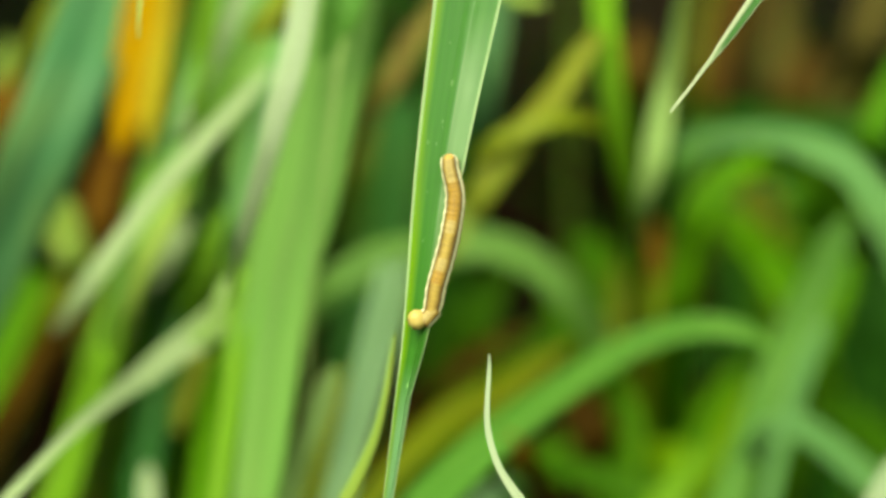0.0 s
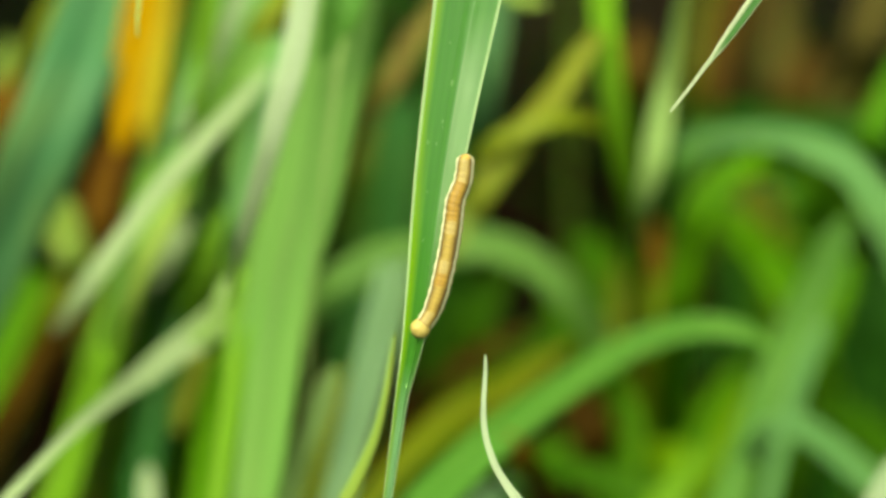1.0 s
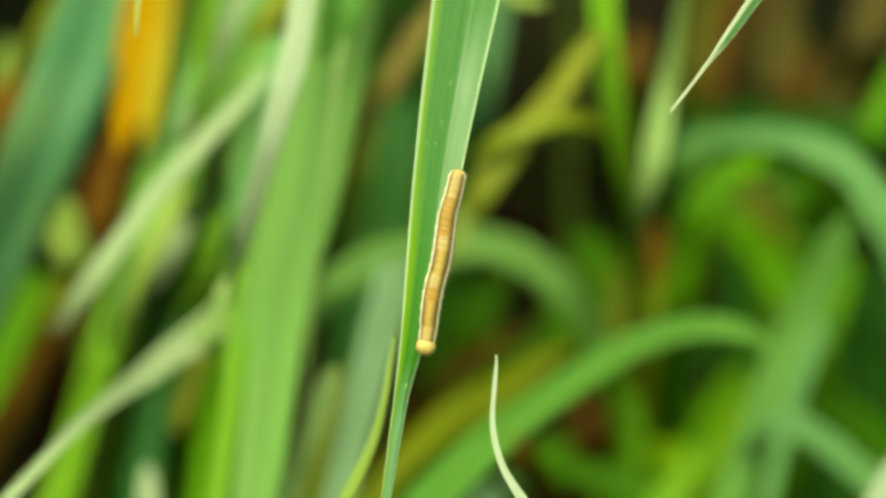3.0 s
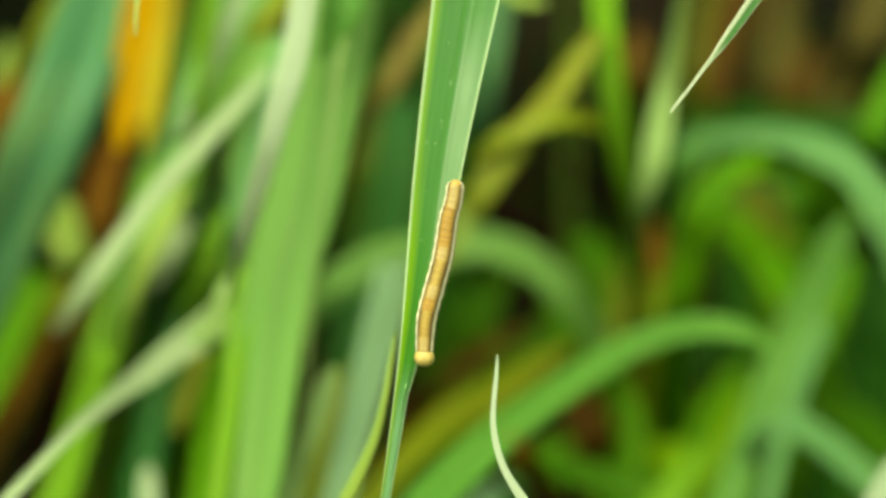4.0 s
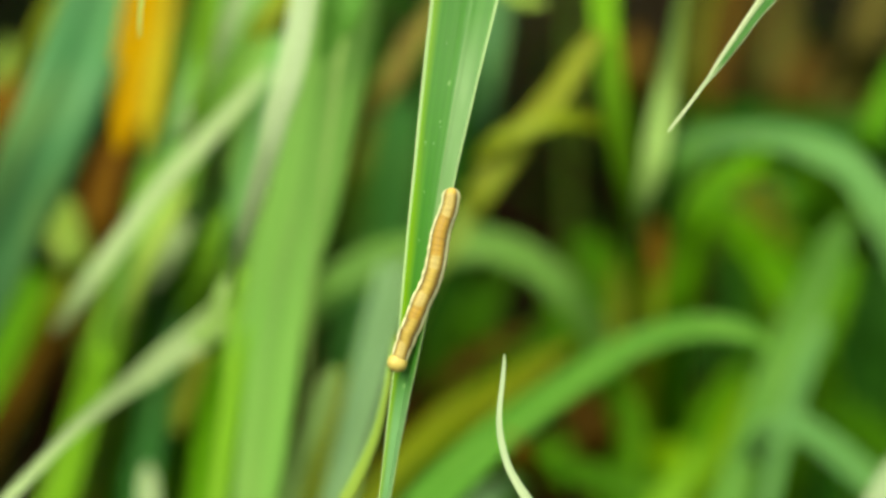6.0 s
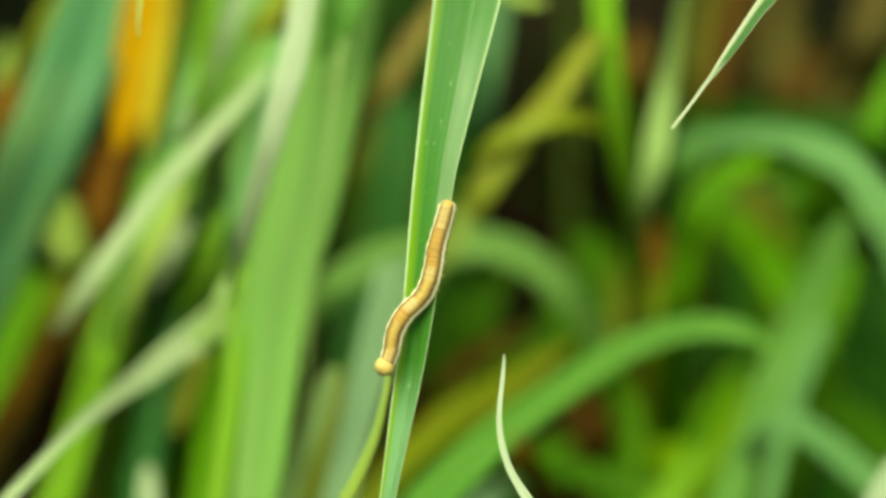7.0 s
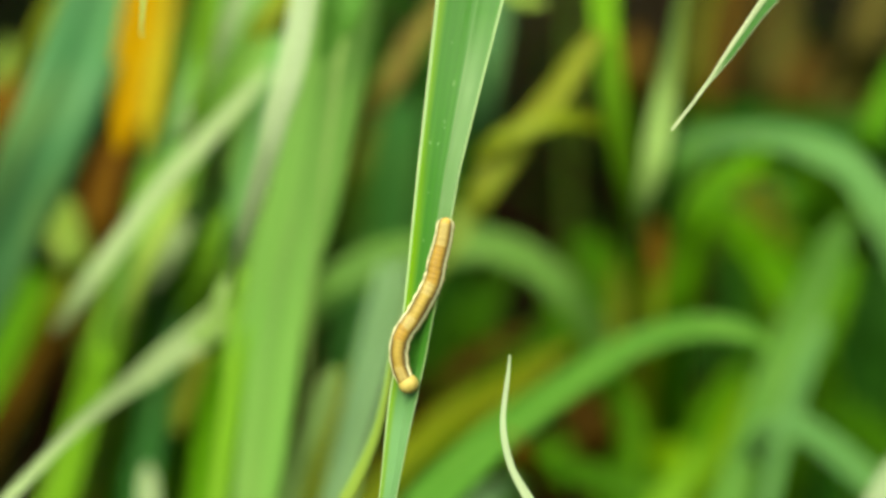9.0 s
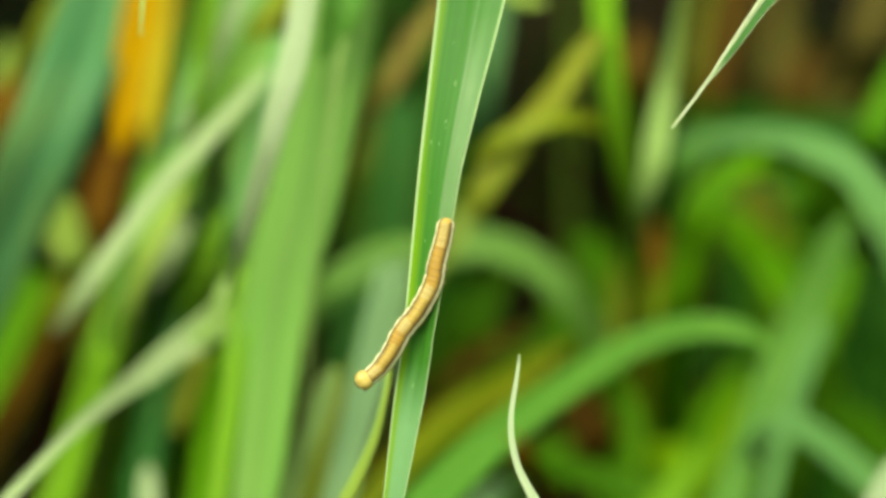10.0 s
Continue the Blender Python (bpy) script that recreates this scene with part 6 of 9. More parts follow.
# ---- the larva ----
def barrel(bm, length, wide, high, rings=3, dome=0.0, start=0.0, deep=0.026, taper=0.085, ends=(1.0, 1.0)):
    """One body ring: belly at u = 0 and 1, back at u = 0.5; the sides swell into ridges."""
    uv = bm.loops.layers.uv.verify()
    rows, around = [], 32
    count = rings * 5 + 3
    for i in range(count + 1):
        s = i / count
        y = (0.5 - s) * length
        grow = ends[0] + (1 - ends[0]) * 2 * s if s < 0.5 else 1 + (ends[1] - 1) * (2 * s - 1)
        fold = grow - deep * (0.5 + 0.5 * math.cos(2 * math.pi * s * rings)) - taper * abs(2 * s - 1) ** 6
        k = fold * (max(0.03, 1 - (1 - s / dome) ** 2) ** 0.5 if s < dome else 1.0)
        row = []
        for c in range(around):
            q = 2 * math.pi * c / around
            x, z = -math.sin(q), -math.cos(q)
            ridge = 1 + 0.13 * math.exp(-((z + 0.05) / 0.22) ** 2) * (0.15 + 0.85 * math.sin(math.pi * s) ** 2)
            flat = 0.82 if z < -0.3 else 1.0
            row.append(bm.verts.new((x * wide * k * ridge, y, z * high * k * flat)))
        rows.append(row)
    for i, (a, b) in enumerate(zip(rows, rows[1:])):
        for c in range(around):
            f = bm.faces.new((a[c], a[(c + 1) % around], b[(c + 1) % around], b[c]))
            u0, u1, v0, v1 = c / around, (c + 1) / around, start + i / count, start + (i + 1) / count
            for l, w in zip(f.loops, ((u0, v0), (u1, v0), (u1, v1), (u0, v1))):
                l[uv].uv = w
    for row in (rows[0], rows[-1]):
        f = bm.faces.new(row)
        for l in f.loops:
            l[uv].uv = (0.1, start)
    bmesh.ops.recalc_face_normals(bm, faces=bm.faces)
    return bm


def egg(bm, sx, sy, sz, at=(0, 0, 0), u=16, v=12):
    bmesh.ops.create_uvsphere(bm, u_segments=u, v_segments=v, radius=1.0, matrix=Matrix.Translation(at) @ Matrix.Diagonal((sx, sy, sz, 1)))
    return bm



def body_ring(length, wide, skin, index, ends):
    bm = barrel(bmesh.new(), length, wide, wide * 0.86, rings=3, dome=0.44 if index == 0 else 0.0, start=index * 3.0, deep=0.036 if index < 8 else 0.02, ends=ends)
    ob = part("body_segment", bm, skin, larva)
    if index == 0:
        bm = egg(bmesh.new(), wide * 0.62, length * 0.22, wide * 0.34, (0, length * 0.24, wide * 0.46))
        part("tail_plate", bm, TAIL, ob, "smooth tan tail plate")
    if index in (0, 3, 4, 5, 6):
        for side in (-1, 1):
            bm = egg(bmesh.new(), wide * 0.28, wide * 0.3, wide * 0.46, (side * wide * 0.86, 0, -wide * 0.70), 10, 8)
            part("proleg", bm, FOOT, ob, "stubby pale proleg")
    if index in (10, 11, 12):
        for side in (-1, 1):
            bm = egg(bmesh.new(), wide * 0.12, wide * 0.14, wide * 0.42, (side * wide * 0.4, -wide * 0.2, -wide * 0.85), 8, 6)
            part("leg", bm, FOOT, ob)
    for side in (-1, 1):
        bm = egg(bmesh.new(), wide * 0.05, wide * 0.09, wide * 0.07, (side * wide * 0.99, 0, -wide * 0.22), 8, 6)
        part("spiracle", bm, DARK, ob, "dark breathing pore")
    return ob


def head_of(r):
    bm = egg(bmesh.new(), r * 0.92, r * 0.89, r * 0.82, (-r * 0.07, 0, 0.0), 24, 16)
    egg(bm, r * 0.92, r * 0.89, r * 0.82, (r * 0.07, 0, 0.0), 24, 16)
    ob = part("head", bm, HEAD, larva, "shiny yellow two-lobed head")
    for side in (-1, 1):
        for k in range(4):
            bm = egg(bmesh.new(), r * 0.06, r * 0.06, r * 0.05, (side * r * (0.80 + 0.03 * k), -r * (0.25 + 0.13 * k), -r * (0.30 - 0.02 * k)), 8, 6)
            part("eyelet", bm, DARK, ob)
        bm = egg(bmesh.new(), r * 0.14, r * 0.26, r * 0.14, (side * r * 0.2, -r * 0.78, -r * 0.42), 8, 6)
        part("mandible", bm, DARK, ob, "small dark jaw")
    return ob


RINGS = []
larva = new("caterpillar")
larva.matrix_basis = LEAF_FRAME @ pose(0.00086, 0.00123, 0.0016)
tagged(larva, "tan and amber looper caterpillar with white side ridges on a leaf", "caterpillar")
RINGS.append(body_ring(0.00263, 0.00119, STRAW, 0, (1.000, 1.028)))
RINGS.append(body_ring(0.00263, 0.00124, STRAW, 1, (0.973, 1.027)))
RINGS.append(body_ring(0.00263, 0.00128, AMBER, 2, (0.974, 1.026)))
RINGS.append(body_ring(0.00263, 0.00133, AMBER, 3, (0.975, 1.017)))
RINGS.append(body_ring(0.00263, 0.00136, AMBER, 4, (0.983, 1.008)))
RINGS.append(body_ring(0.00263, 0.00138, STRAW, 5, (0.992, 1.000)))
RINGS.append(body_ring(0.00263, 0.00138, TAN, 6, (1.000, 1.000)))
RINGS.append(body_ring(0.00263, 0.00138, TAN, 7, (1.000, 1.000)))
RINGS.append(body_ring(0.00263, 0.00138, STRAW, 8, (1.000, 0.992)))
RINGS.append(body_ring(0.00263, 0.00136, AMBER, 9, (1.008, 0.983)))
RINGS.append(body_ring(0.00263, 0.00133, TAN, 10, (1.017, 0.966)))
RINGS.append(body_ring(0.00263, 0.00127, TAN, 11, (1.036, 0.938)))
RINGS.append(body_ring(0.00263, 0.00116, STRAW, 12, (1.068, 1.000)))
RINGS.append(head_of(0.00144))


# ---- what moves ----
def motions():
    for ob, top, bottom in zip(LENGTHS, BOUNDS, BOUNDS[1:]):
        mid, rows = (top + bottom) / 2, []
        for k, t in enumerate(SWAY_TIMES):
            x, twist = swayed(k, mid)
            lean = math.degrees(math.atan2(swayed(k, mid - 0.0006)[0] - swayed(k, mid + 0.0006)[0], 0.0012))
            rows.append((t, pose(x, mid, 0, 0, twist - rest(mid)[1], lean)))
        walk(ob, rows)
    walk(low_tip, [(0, LEAF_FRAME @ pose(0.00649, -0.01504, 0.0000, 0, 0, -0.00)), (0.2, LEAF_FRAME @ pose(0.00657, -0.01504, 0.0000, 0, 0, -0.22)), (0.4, LEAF_FRAME @ pose(0.00665, -0.01504, 0.0000, 0, 0, -0.44)), (0.6, LEAF_FRAME @ pose(0.00649, -0.01504, 0.0000, 0, 0, -0.00)), (0.8, LEAF_FRAME @ pose(0.00562, -0.01504, 0.0000, 0, 0, 1.30)), (1, LEAF_FRAME @ pose(0.00594, -0.01504, 0.0000, 0, 0, 0.43)), (1.2, LEAF_FRAME @ pose(0.00618, -0.01504, 0.0000, 0, 0, 0.22)), (1.4, LEAF_FRAME @ pose(0.00665, -0.01504, 0.0000, 0, 0, -0.44)), (1.6, LEAF_FRAME @ pose(0.00697, -0.01504, 0.0000, 0, 0, -0.65)), (2, LEAF_FRAME @ pose(0.00625, -0.01504, 0.0000, 0, 0, 0.65)), (2.5, LEAF_FRAME @ pose(0.00721, -0.01504, 0.0000, 0, 0, -1.09)), (4, LEAF_FRAME @ pose(0.00760, -0.01504, 0.0000, 0, 0, -1.75)), (4.5, LEAF_FRAME @ pose(0.00641, -0.01504, 0.0000, 0, 0, 0.65)), (5, LEAF_FRAME @ pose(0.00768, -0.01504, 0.0000, 0, 0, -1.31)), (5.5, LEAF_FRAME @ pose(0.00863, -0.01504, 0.0000, 0, 0, -2.86)), (7, LEAF_FRAME @ pose(0.00855, -0.01504, 0.0000, 0, 0, -2.41)), (7.5, LEAF_FRAME @ pose(0.00950, -0.01504, 0.0000, 0, 0, -3.75)), (8, LEAF_FRAME @ pose(0.00974, -0.01504, 0.0000, 0, 0, -4.64)), (8.5, LEAF_FRAME @ pose(0.00958, -0.01504, 0.0000, 0, 0, -4.19)), (9, LEAF_FRAME @ pose(0.00934, -0.01504, 0.0000, 0, 0, -3.97)), (9.5, LEAF_FRAME @ pose(0.00950, -0.01504, 0.0000, 0, 0, -4.19)), (9.8, LEAF_FRAME @ pose(0.00879, -0.01504, 0.0000, 0, 0, -2.86)), (10, LEAF_FRAME @ pose(0.01069, -0.01504, 0.0000, 0, 0, -5.54))])
    walk(high_tip, [(0, LEAF_FRAME @ pose(0.03199, 0.01940, 0.0000, 0, 0, -0.00)), (2.5, LEAF_FRAME @ pose(0.03199, 0.01948, 0.0000, 0, 0, -0.00)), (4, LEAF_FRAME @ pose(0.03199, 0.01940, 0.0000, 0, 0, 0.15)), (4.5, LEAF_FRAME @ pose(0.03199, 0.01948, 0.0000, 0, 0, -0.00)), (5, LEAF_FRAME @ pose(0.03191, 0.01916, 0.0000, 0, 0, 0.27)), (5.25, LEAF_FRAME @ pose(0.03167, 0.01734, 0.0000, 0, 0, 0.27)), (5.5, LEAF_FRAME @ pose(0.03143, 0.01591, 0.0000, 0, 0, 0.31)), (5.7, LEAF_FRAME @ pose(0.03151, 0.01623, 0.0000, 0, 0, 0.31)), (7, LEAF_FRAME @ pose(0.03222, 0.01710, 0.0000, 0, 0, 0.73)), (7.5, LEAF_FRAME @ pose(0.03215, 0.01702, 0.0000, 0, 0, 0.54)), (8, LEAF_FRAME @ pose(0.03183, 0.01686, 0.0000, 0, 0, 0.54)), (8.5, LEAF_FRAME @ pose(0.03246, 0.01694, 0.0000, 0, 0, 0.58)), (9, LEAF_FRAME @ pose(0.03215, 0.01686, 0.0000, 0, 0, 0.27)), (9.5, LEAF_FRAME @ pose(0.03246, 0.01734, 0.0000, 0, 0, 0.58)), (10, LEAF_FRAME @ pose(0.03222, 0.01718, 0.0000, 0, 0, 0.42))])
    walk(white_tip, [(0, LEAF_FRAME @ pose(-0.04664, 0.03271, -0.0260, 0, 0, -0.00)), (0.5, LEAF_FRAME @ pose(-0.04664, 0.03271, -0.0260, 0, 0, -0.00)), (1, LEAF_FRAME @ pose(-0.04681, 0.03279, -0.0260, 0, 0, -0.00)), (2, LEAF_FRAME @ pose(-0.04690, 0.03279, -0.0260, 0, 0, -0.00)), (2.5, LEAF_FRAME @ pose(-0.04690, 0.03279, -0.0260, 0, 0, -0.00)), (4, LEAF_FRAME @ pose(-0.04707, 0.03297, -0.0260, 0, 0, -0.00)), (4.5, LEAF_FRAME @ pose(-0.04707, 0.03297, -0.0260, 0, 0, -0.00)), (5, LEAF_FRAME @ pose(-0.04690, 0.03297, -0.0260, 0, 0, -0.00)), (5.5, LEAF_FRAME @ pose(-0.04638, 0.03271, -0.0260, 0, 0, -0.00)), (7, LEAF_FRAME @ pose(-0.04664, 0.03297, -0.0260, 0, 0, -0.00)), (7.5, LEAF_FRAME @ pose(-0.04638, 0.03279, -0.0260, 0, 0, -0.00)), (8, LEAF_FRAME @ pose(-0.04647, 0.03297, -0.0260, 0, 0, -0.00)), (8.5, LEAF_FRAME @ pose(-0.04595, 0.03271, -0.0260, 0, 0, -0.00)), (9, LEAF_FRAME @ pose(-0.04612, 0.03279, -0.0260, 0, 0, -0.00)), (9.5, LEAF_FRAME @ pose(-0.04621, 0.03279, -0.0260, 0, 0, -0.00)), (10, LEAF_FRAME @ pose(-0.04621, 0.03297, -0.0260, 0, 0, -0.00))])
    walk(larva, [(0, LEAF_FRAME @ pose(0.00086, 0.00123, 0.0016)), (0.2, LEAF_FRAME @ pose(0.00073, 0.00115, 0.0016)), (0.4, LEAF_FRAME @ pose(0.00066, 0.00132, 0.0016)), (0.5, LEAF_FRAME @ pose(0.00060, 0.00127, 0.0016)), (0.6, LEAF_FRAME @ pose(0.00076, 0.00163, 0.0016)), (0.8, LEAF_FRAME @ pose(0.00086, 0.00127, 0.0016)), (1, LEAF_FRAME @ pose(0.00100, 0.00108, 0.0016)), (1.2, LEAF_FRAME @ pose(0.00082, 0.00132, 0.0016)), (1.4, LEAF_FRAME @ pose(0.00057, 0.00118, 0.0016)), (1.5, LEAF_FRAME @ pose(0.00041, 0.00097, 0.0016)), (1.6, LEAF_FRAME @ pose(0.00044, 0.00105, 0.0016)), (1.8, LEAF_FRAME @ pose(0.00042, 0.00088, 0.0016)), (2, LEAF_FRAME @ pose(0.00043, 0.00084, 0.0016)), (2.2, LEAF_FRAME @ pose(0.00026, 0.00029, 0.0016)), (2.5, LEAF_FRAME @ pose(0.00001, -0.00046, 0.0016)), (2.7, LEAF_FRAME @ pose(-0.00003, -0.00068, 0.0016)), (3.8, LEAF_FRAME @ pose(-0.00029, -0.00219, 0.0016)), (4, LEAF_FRAME @ pose(-0.00034, -0.00247, 0.0016)), (4.2, LEAF_FRAME @ pose(-0.00055, -0.00245, 0.0016)), (4.5, LEAF_FRAME @ pose(-0.00088, -0.00244, 0.0016)), (4.8, LEAF_FRAME @ pose(-0.00062, -0.00241, 0.0016)), (5, LEAF_FRAME @ pose(-0.00048, -0.00253, 0.0016)), (5.2, LEAF_FRAME @ pose(-0.00070, -0.00257, 0.0016)), (5.5, LEAF_FRAME @ pose(-0.00107, -0.00282, 0.0016)), (5.7, LEAF_FRAME @ pose(-0.00120, -0.00315, 0.0016)), (6.8, LEAF_FRAME @ pose(-0.00195, -0.00494, 0.0016)), (7, LEAF_FRAME @ pose(-0.00206, -0.00521, 0.0016)), (7.2, LEAF_FRAME @ pose(-0.00222, -0.00573, 0.0016)), (7.5, LEAF_FRAME @ pose(-0.00248, -0.00654, 0.0016)), (7.6, LEAF_FRAME @ pose(-0.00255, -0.00657, 0.0016)), (7.8, LEAF_FRAME @ pose(-0.00271, -0.00666, 0.0016)), (8, LEAF_FRAME @ pose(-0.00284, -0.00670, 0.0016)), (8.2, LEAF_FRAME @ pose(-0.00275, -0.00674, 0.0016)), (8.4, LEAF_FRAME @ pose(-0.00275, -0.00693, 0.0016)), (8.5, LEAF_FRAME @ pose(-0.00276, -0.00705, 0.0016)), (8.6, LEAF_FRAME @ pose(-0.00286, -0.00729, 0.0016)), (8.7, LEAF_FRAME @ pose(-0.00286, -0.00735, 0.0016)), (8.8, LEAF_FRAME @ pose(-0.00277, -0.00727, 0.0016)), (8.9, LEAF_FRAME @ pose(-0.00272, -0.00724, 0.0016)), (9, LEAF_FRAME @ pose(-0.00269, -0.00726, 0.0016)), (9.1, LEAF_FRAME @ pose(-0.00264, -0.00716, 0.0016)), (9.2, LEAF_FRAME @ pose(-0.00262, -0.00710, 0.0016)), (9.3, LEAF_FRAME @ pose(-0.00278, -0.00738, 0.0016)), (9.4, LEAF_FRAME @ pose(-0.00276, -0.00735, 0.0016)), (9.5, LEAF_FRAME @ pose(-0.00295, -0.00766, 0.0016)), (9.6, LEAF_FRAME @ pose(-0.00301, -0.00762, 0.0016)), (9.7, LEAF_FRAME @ pose(-0.00302, -0.00750, 0.0016)), (9.8, LEAF_FRAME @ pose(-0.00315, -0.00757, 0.0016)), (9.9, LEAF_FRAME @ pose(-0.00302, -0.00771, 0.0016)), (10, LEAF_FRAME @ pose(-0.00288, -0.00781, 0.0016))])
    walk(RINGS[0], [(0, pose(0.00006, 0.01077, 0, 0, 0.0, 5.0)), (0.2, pose(0.00090, 0.01087, 0, 0, 0.0, 1.9)), (0.4, pose(0.00169, 0.01074, 0, 0, 0.0, -1.2)), (0.5, pose(0.00211, 0.01080, 0, 0, 0.0, -2.7)), (0.6, pose(0.00204, 0.01045, 0, 0, 0.0, -3.2)), (0.8, pose(0.00211, 0.01076, 0, 0, 0.0, -4.2)), (1, pose(0.00213, 0.01090, 0, 0, 0.0, -5.2)), (1.2, pose(0.00223, 0.01068, 0, 0, 0.0, -5.2)), (1.4, pose(0.00238, 0.01080, 0, 0, 0.0, -5.2)), (1.5, pose(0.00249, 0.01100, 0, 0, 0.0, -5.2)), (1.6, pose(0.00247, 0.01093, 0, 0, 0.0, -4.9)), (1.8, pose(0.00249, 0.01108, 0, 0, 0.0, -4.2)), (2, pose(0.00249, 0.01112, 0, 0, 0.0, -3.6)), (2.2, pose(0.00235, 0.01103, 0, 0, 0.0, -7.9)), (2.5, pose(0.00212, 0.01083, 0, 0, 0.0, -14.7)), (2.7, pose(0.00210, 0.01078, 0, 0, 0.0, -13.6)), (3.8, pose(0.00206, 0.01083, 0, 0, 0.0, -7.4)), (4, pose(0.00205, 0.01084, 0, 0, 0.0, -6.3)), (4.2, pose(0.00227, 0.01082, 0, 0, 0.0, -6.0)), (4.5, pose(0.00261, 0.01081, 0, 0, 0.0, -5.4)), (4.8, pose(0.00247, 0.01069, 0, 0, 0.0, -7.1)), (5, pose(0.00241, 0.01075, 0, 0, 0.0, -8.3)), (5.2, pose(0.00242, 0.01078, 0, 0, 0.0, -5.7)), (5.5, pose(0.00247, 0.01101, 0, 0, 0.0, -2.0)), (5.7, pose(0.00250, 0.01098, 0, 0, 0.0, -3.5)), (6.8, pose(0.00264, 0.01084, 0, 0, -4.1, -11.9)), (7, pose(0.00264, 0.01076, 0, 0, -4.8, -13.4)), (7.2, pose(0.00268, 0.01053, 0, 0, -6.5, -15.4)), (7.5, pose(0.00274, 0.01019, 0, 0, -9.0, -18.7)), (7.6, pose(0.00285, 0.01017, 0, 0, -9.4, -18.5)), (7.8, pose(0.00308, 0.01016, 0, 0, -10.1, -18.0)), (8, pose(0.00328, 0.01010, 0, 0, -10.8, -17.5)), (8.2, pose(0.00321, 0.01005, 0, 0, -8.9, -14.7)), (8.4, pose(0.00322, 0.01012, 0, 0, -7.0, -12.0)), (8.5, pose(0.00323, 0.01018, 0, 0, -6.0, -10.6)), (8.6, pose(0.00330, 0.01040, 0, 0, -4.6, -10.2)), (8.7, pose(0.00327, 0.01046, 0, 0, -3.2, -9.8)), (8.8, pose(0.00316, 0.01039, 0, 0, -1.8, -9.4)), (8.9, pose(0.00308, 0.01036, 0, 0, -1.9, -8.9)), (9, pose(0.00303, 0.01038, 0, 0, -2.0, -8.5)), (9.1, pose(0.00296, 0.01030, 0, 0, -2.1, -8.1)), (9.2, pose(0.00290, 0.01026, 0, 0, -2.2, -7.7)), (9.3, pose(0.00303, 0.01053, 0, 0, -2.3, -7.4)), (9.4, pose(0.00300, 0.01052, 0, 0, -2.4, -7.0)), (9.5, pose(0.00316, 0.01082, 0, 0, -2.5, -6.6)), (9.6, pose(0.00319, 0.01075, 0, 0, -2.6, -6.7)), (9.7, pose(0.00318, 0.01062, 0, 0, -2.7, -6.7)), (9.8, pose(0.00327, 0.01065, 0, 0, -2.8, -6.8)), (9.9, pose(0.00328, 0.01079, 0, 0, -2.9, -8.5)), (10, pose(0.00326, 0.01089, 0, 0, -3.0, -10.2))])
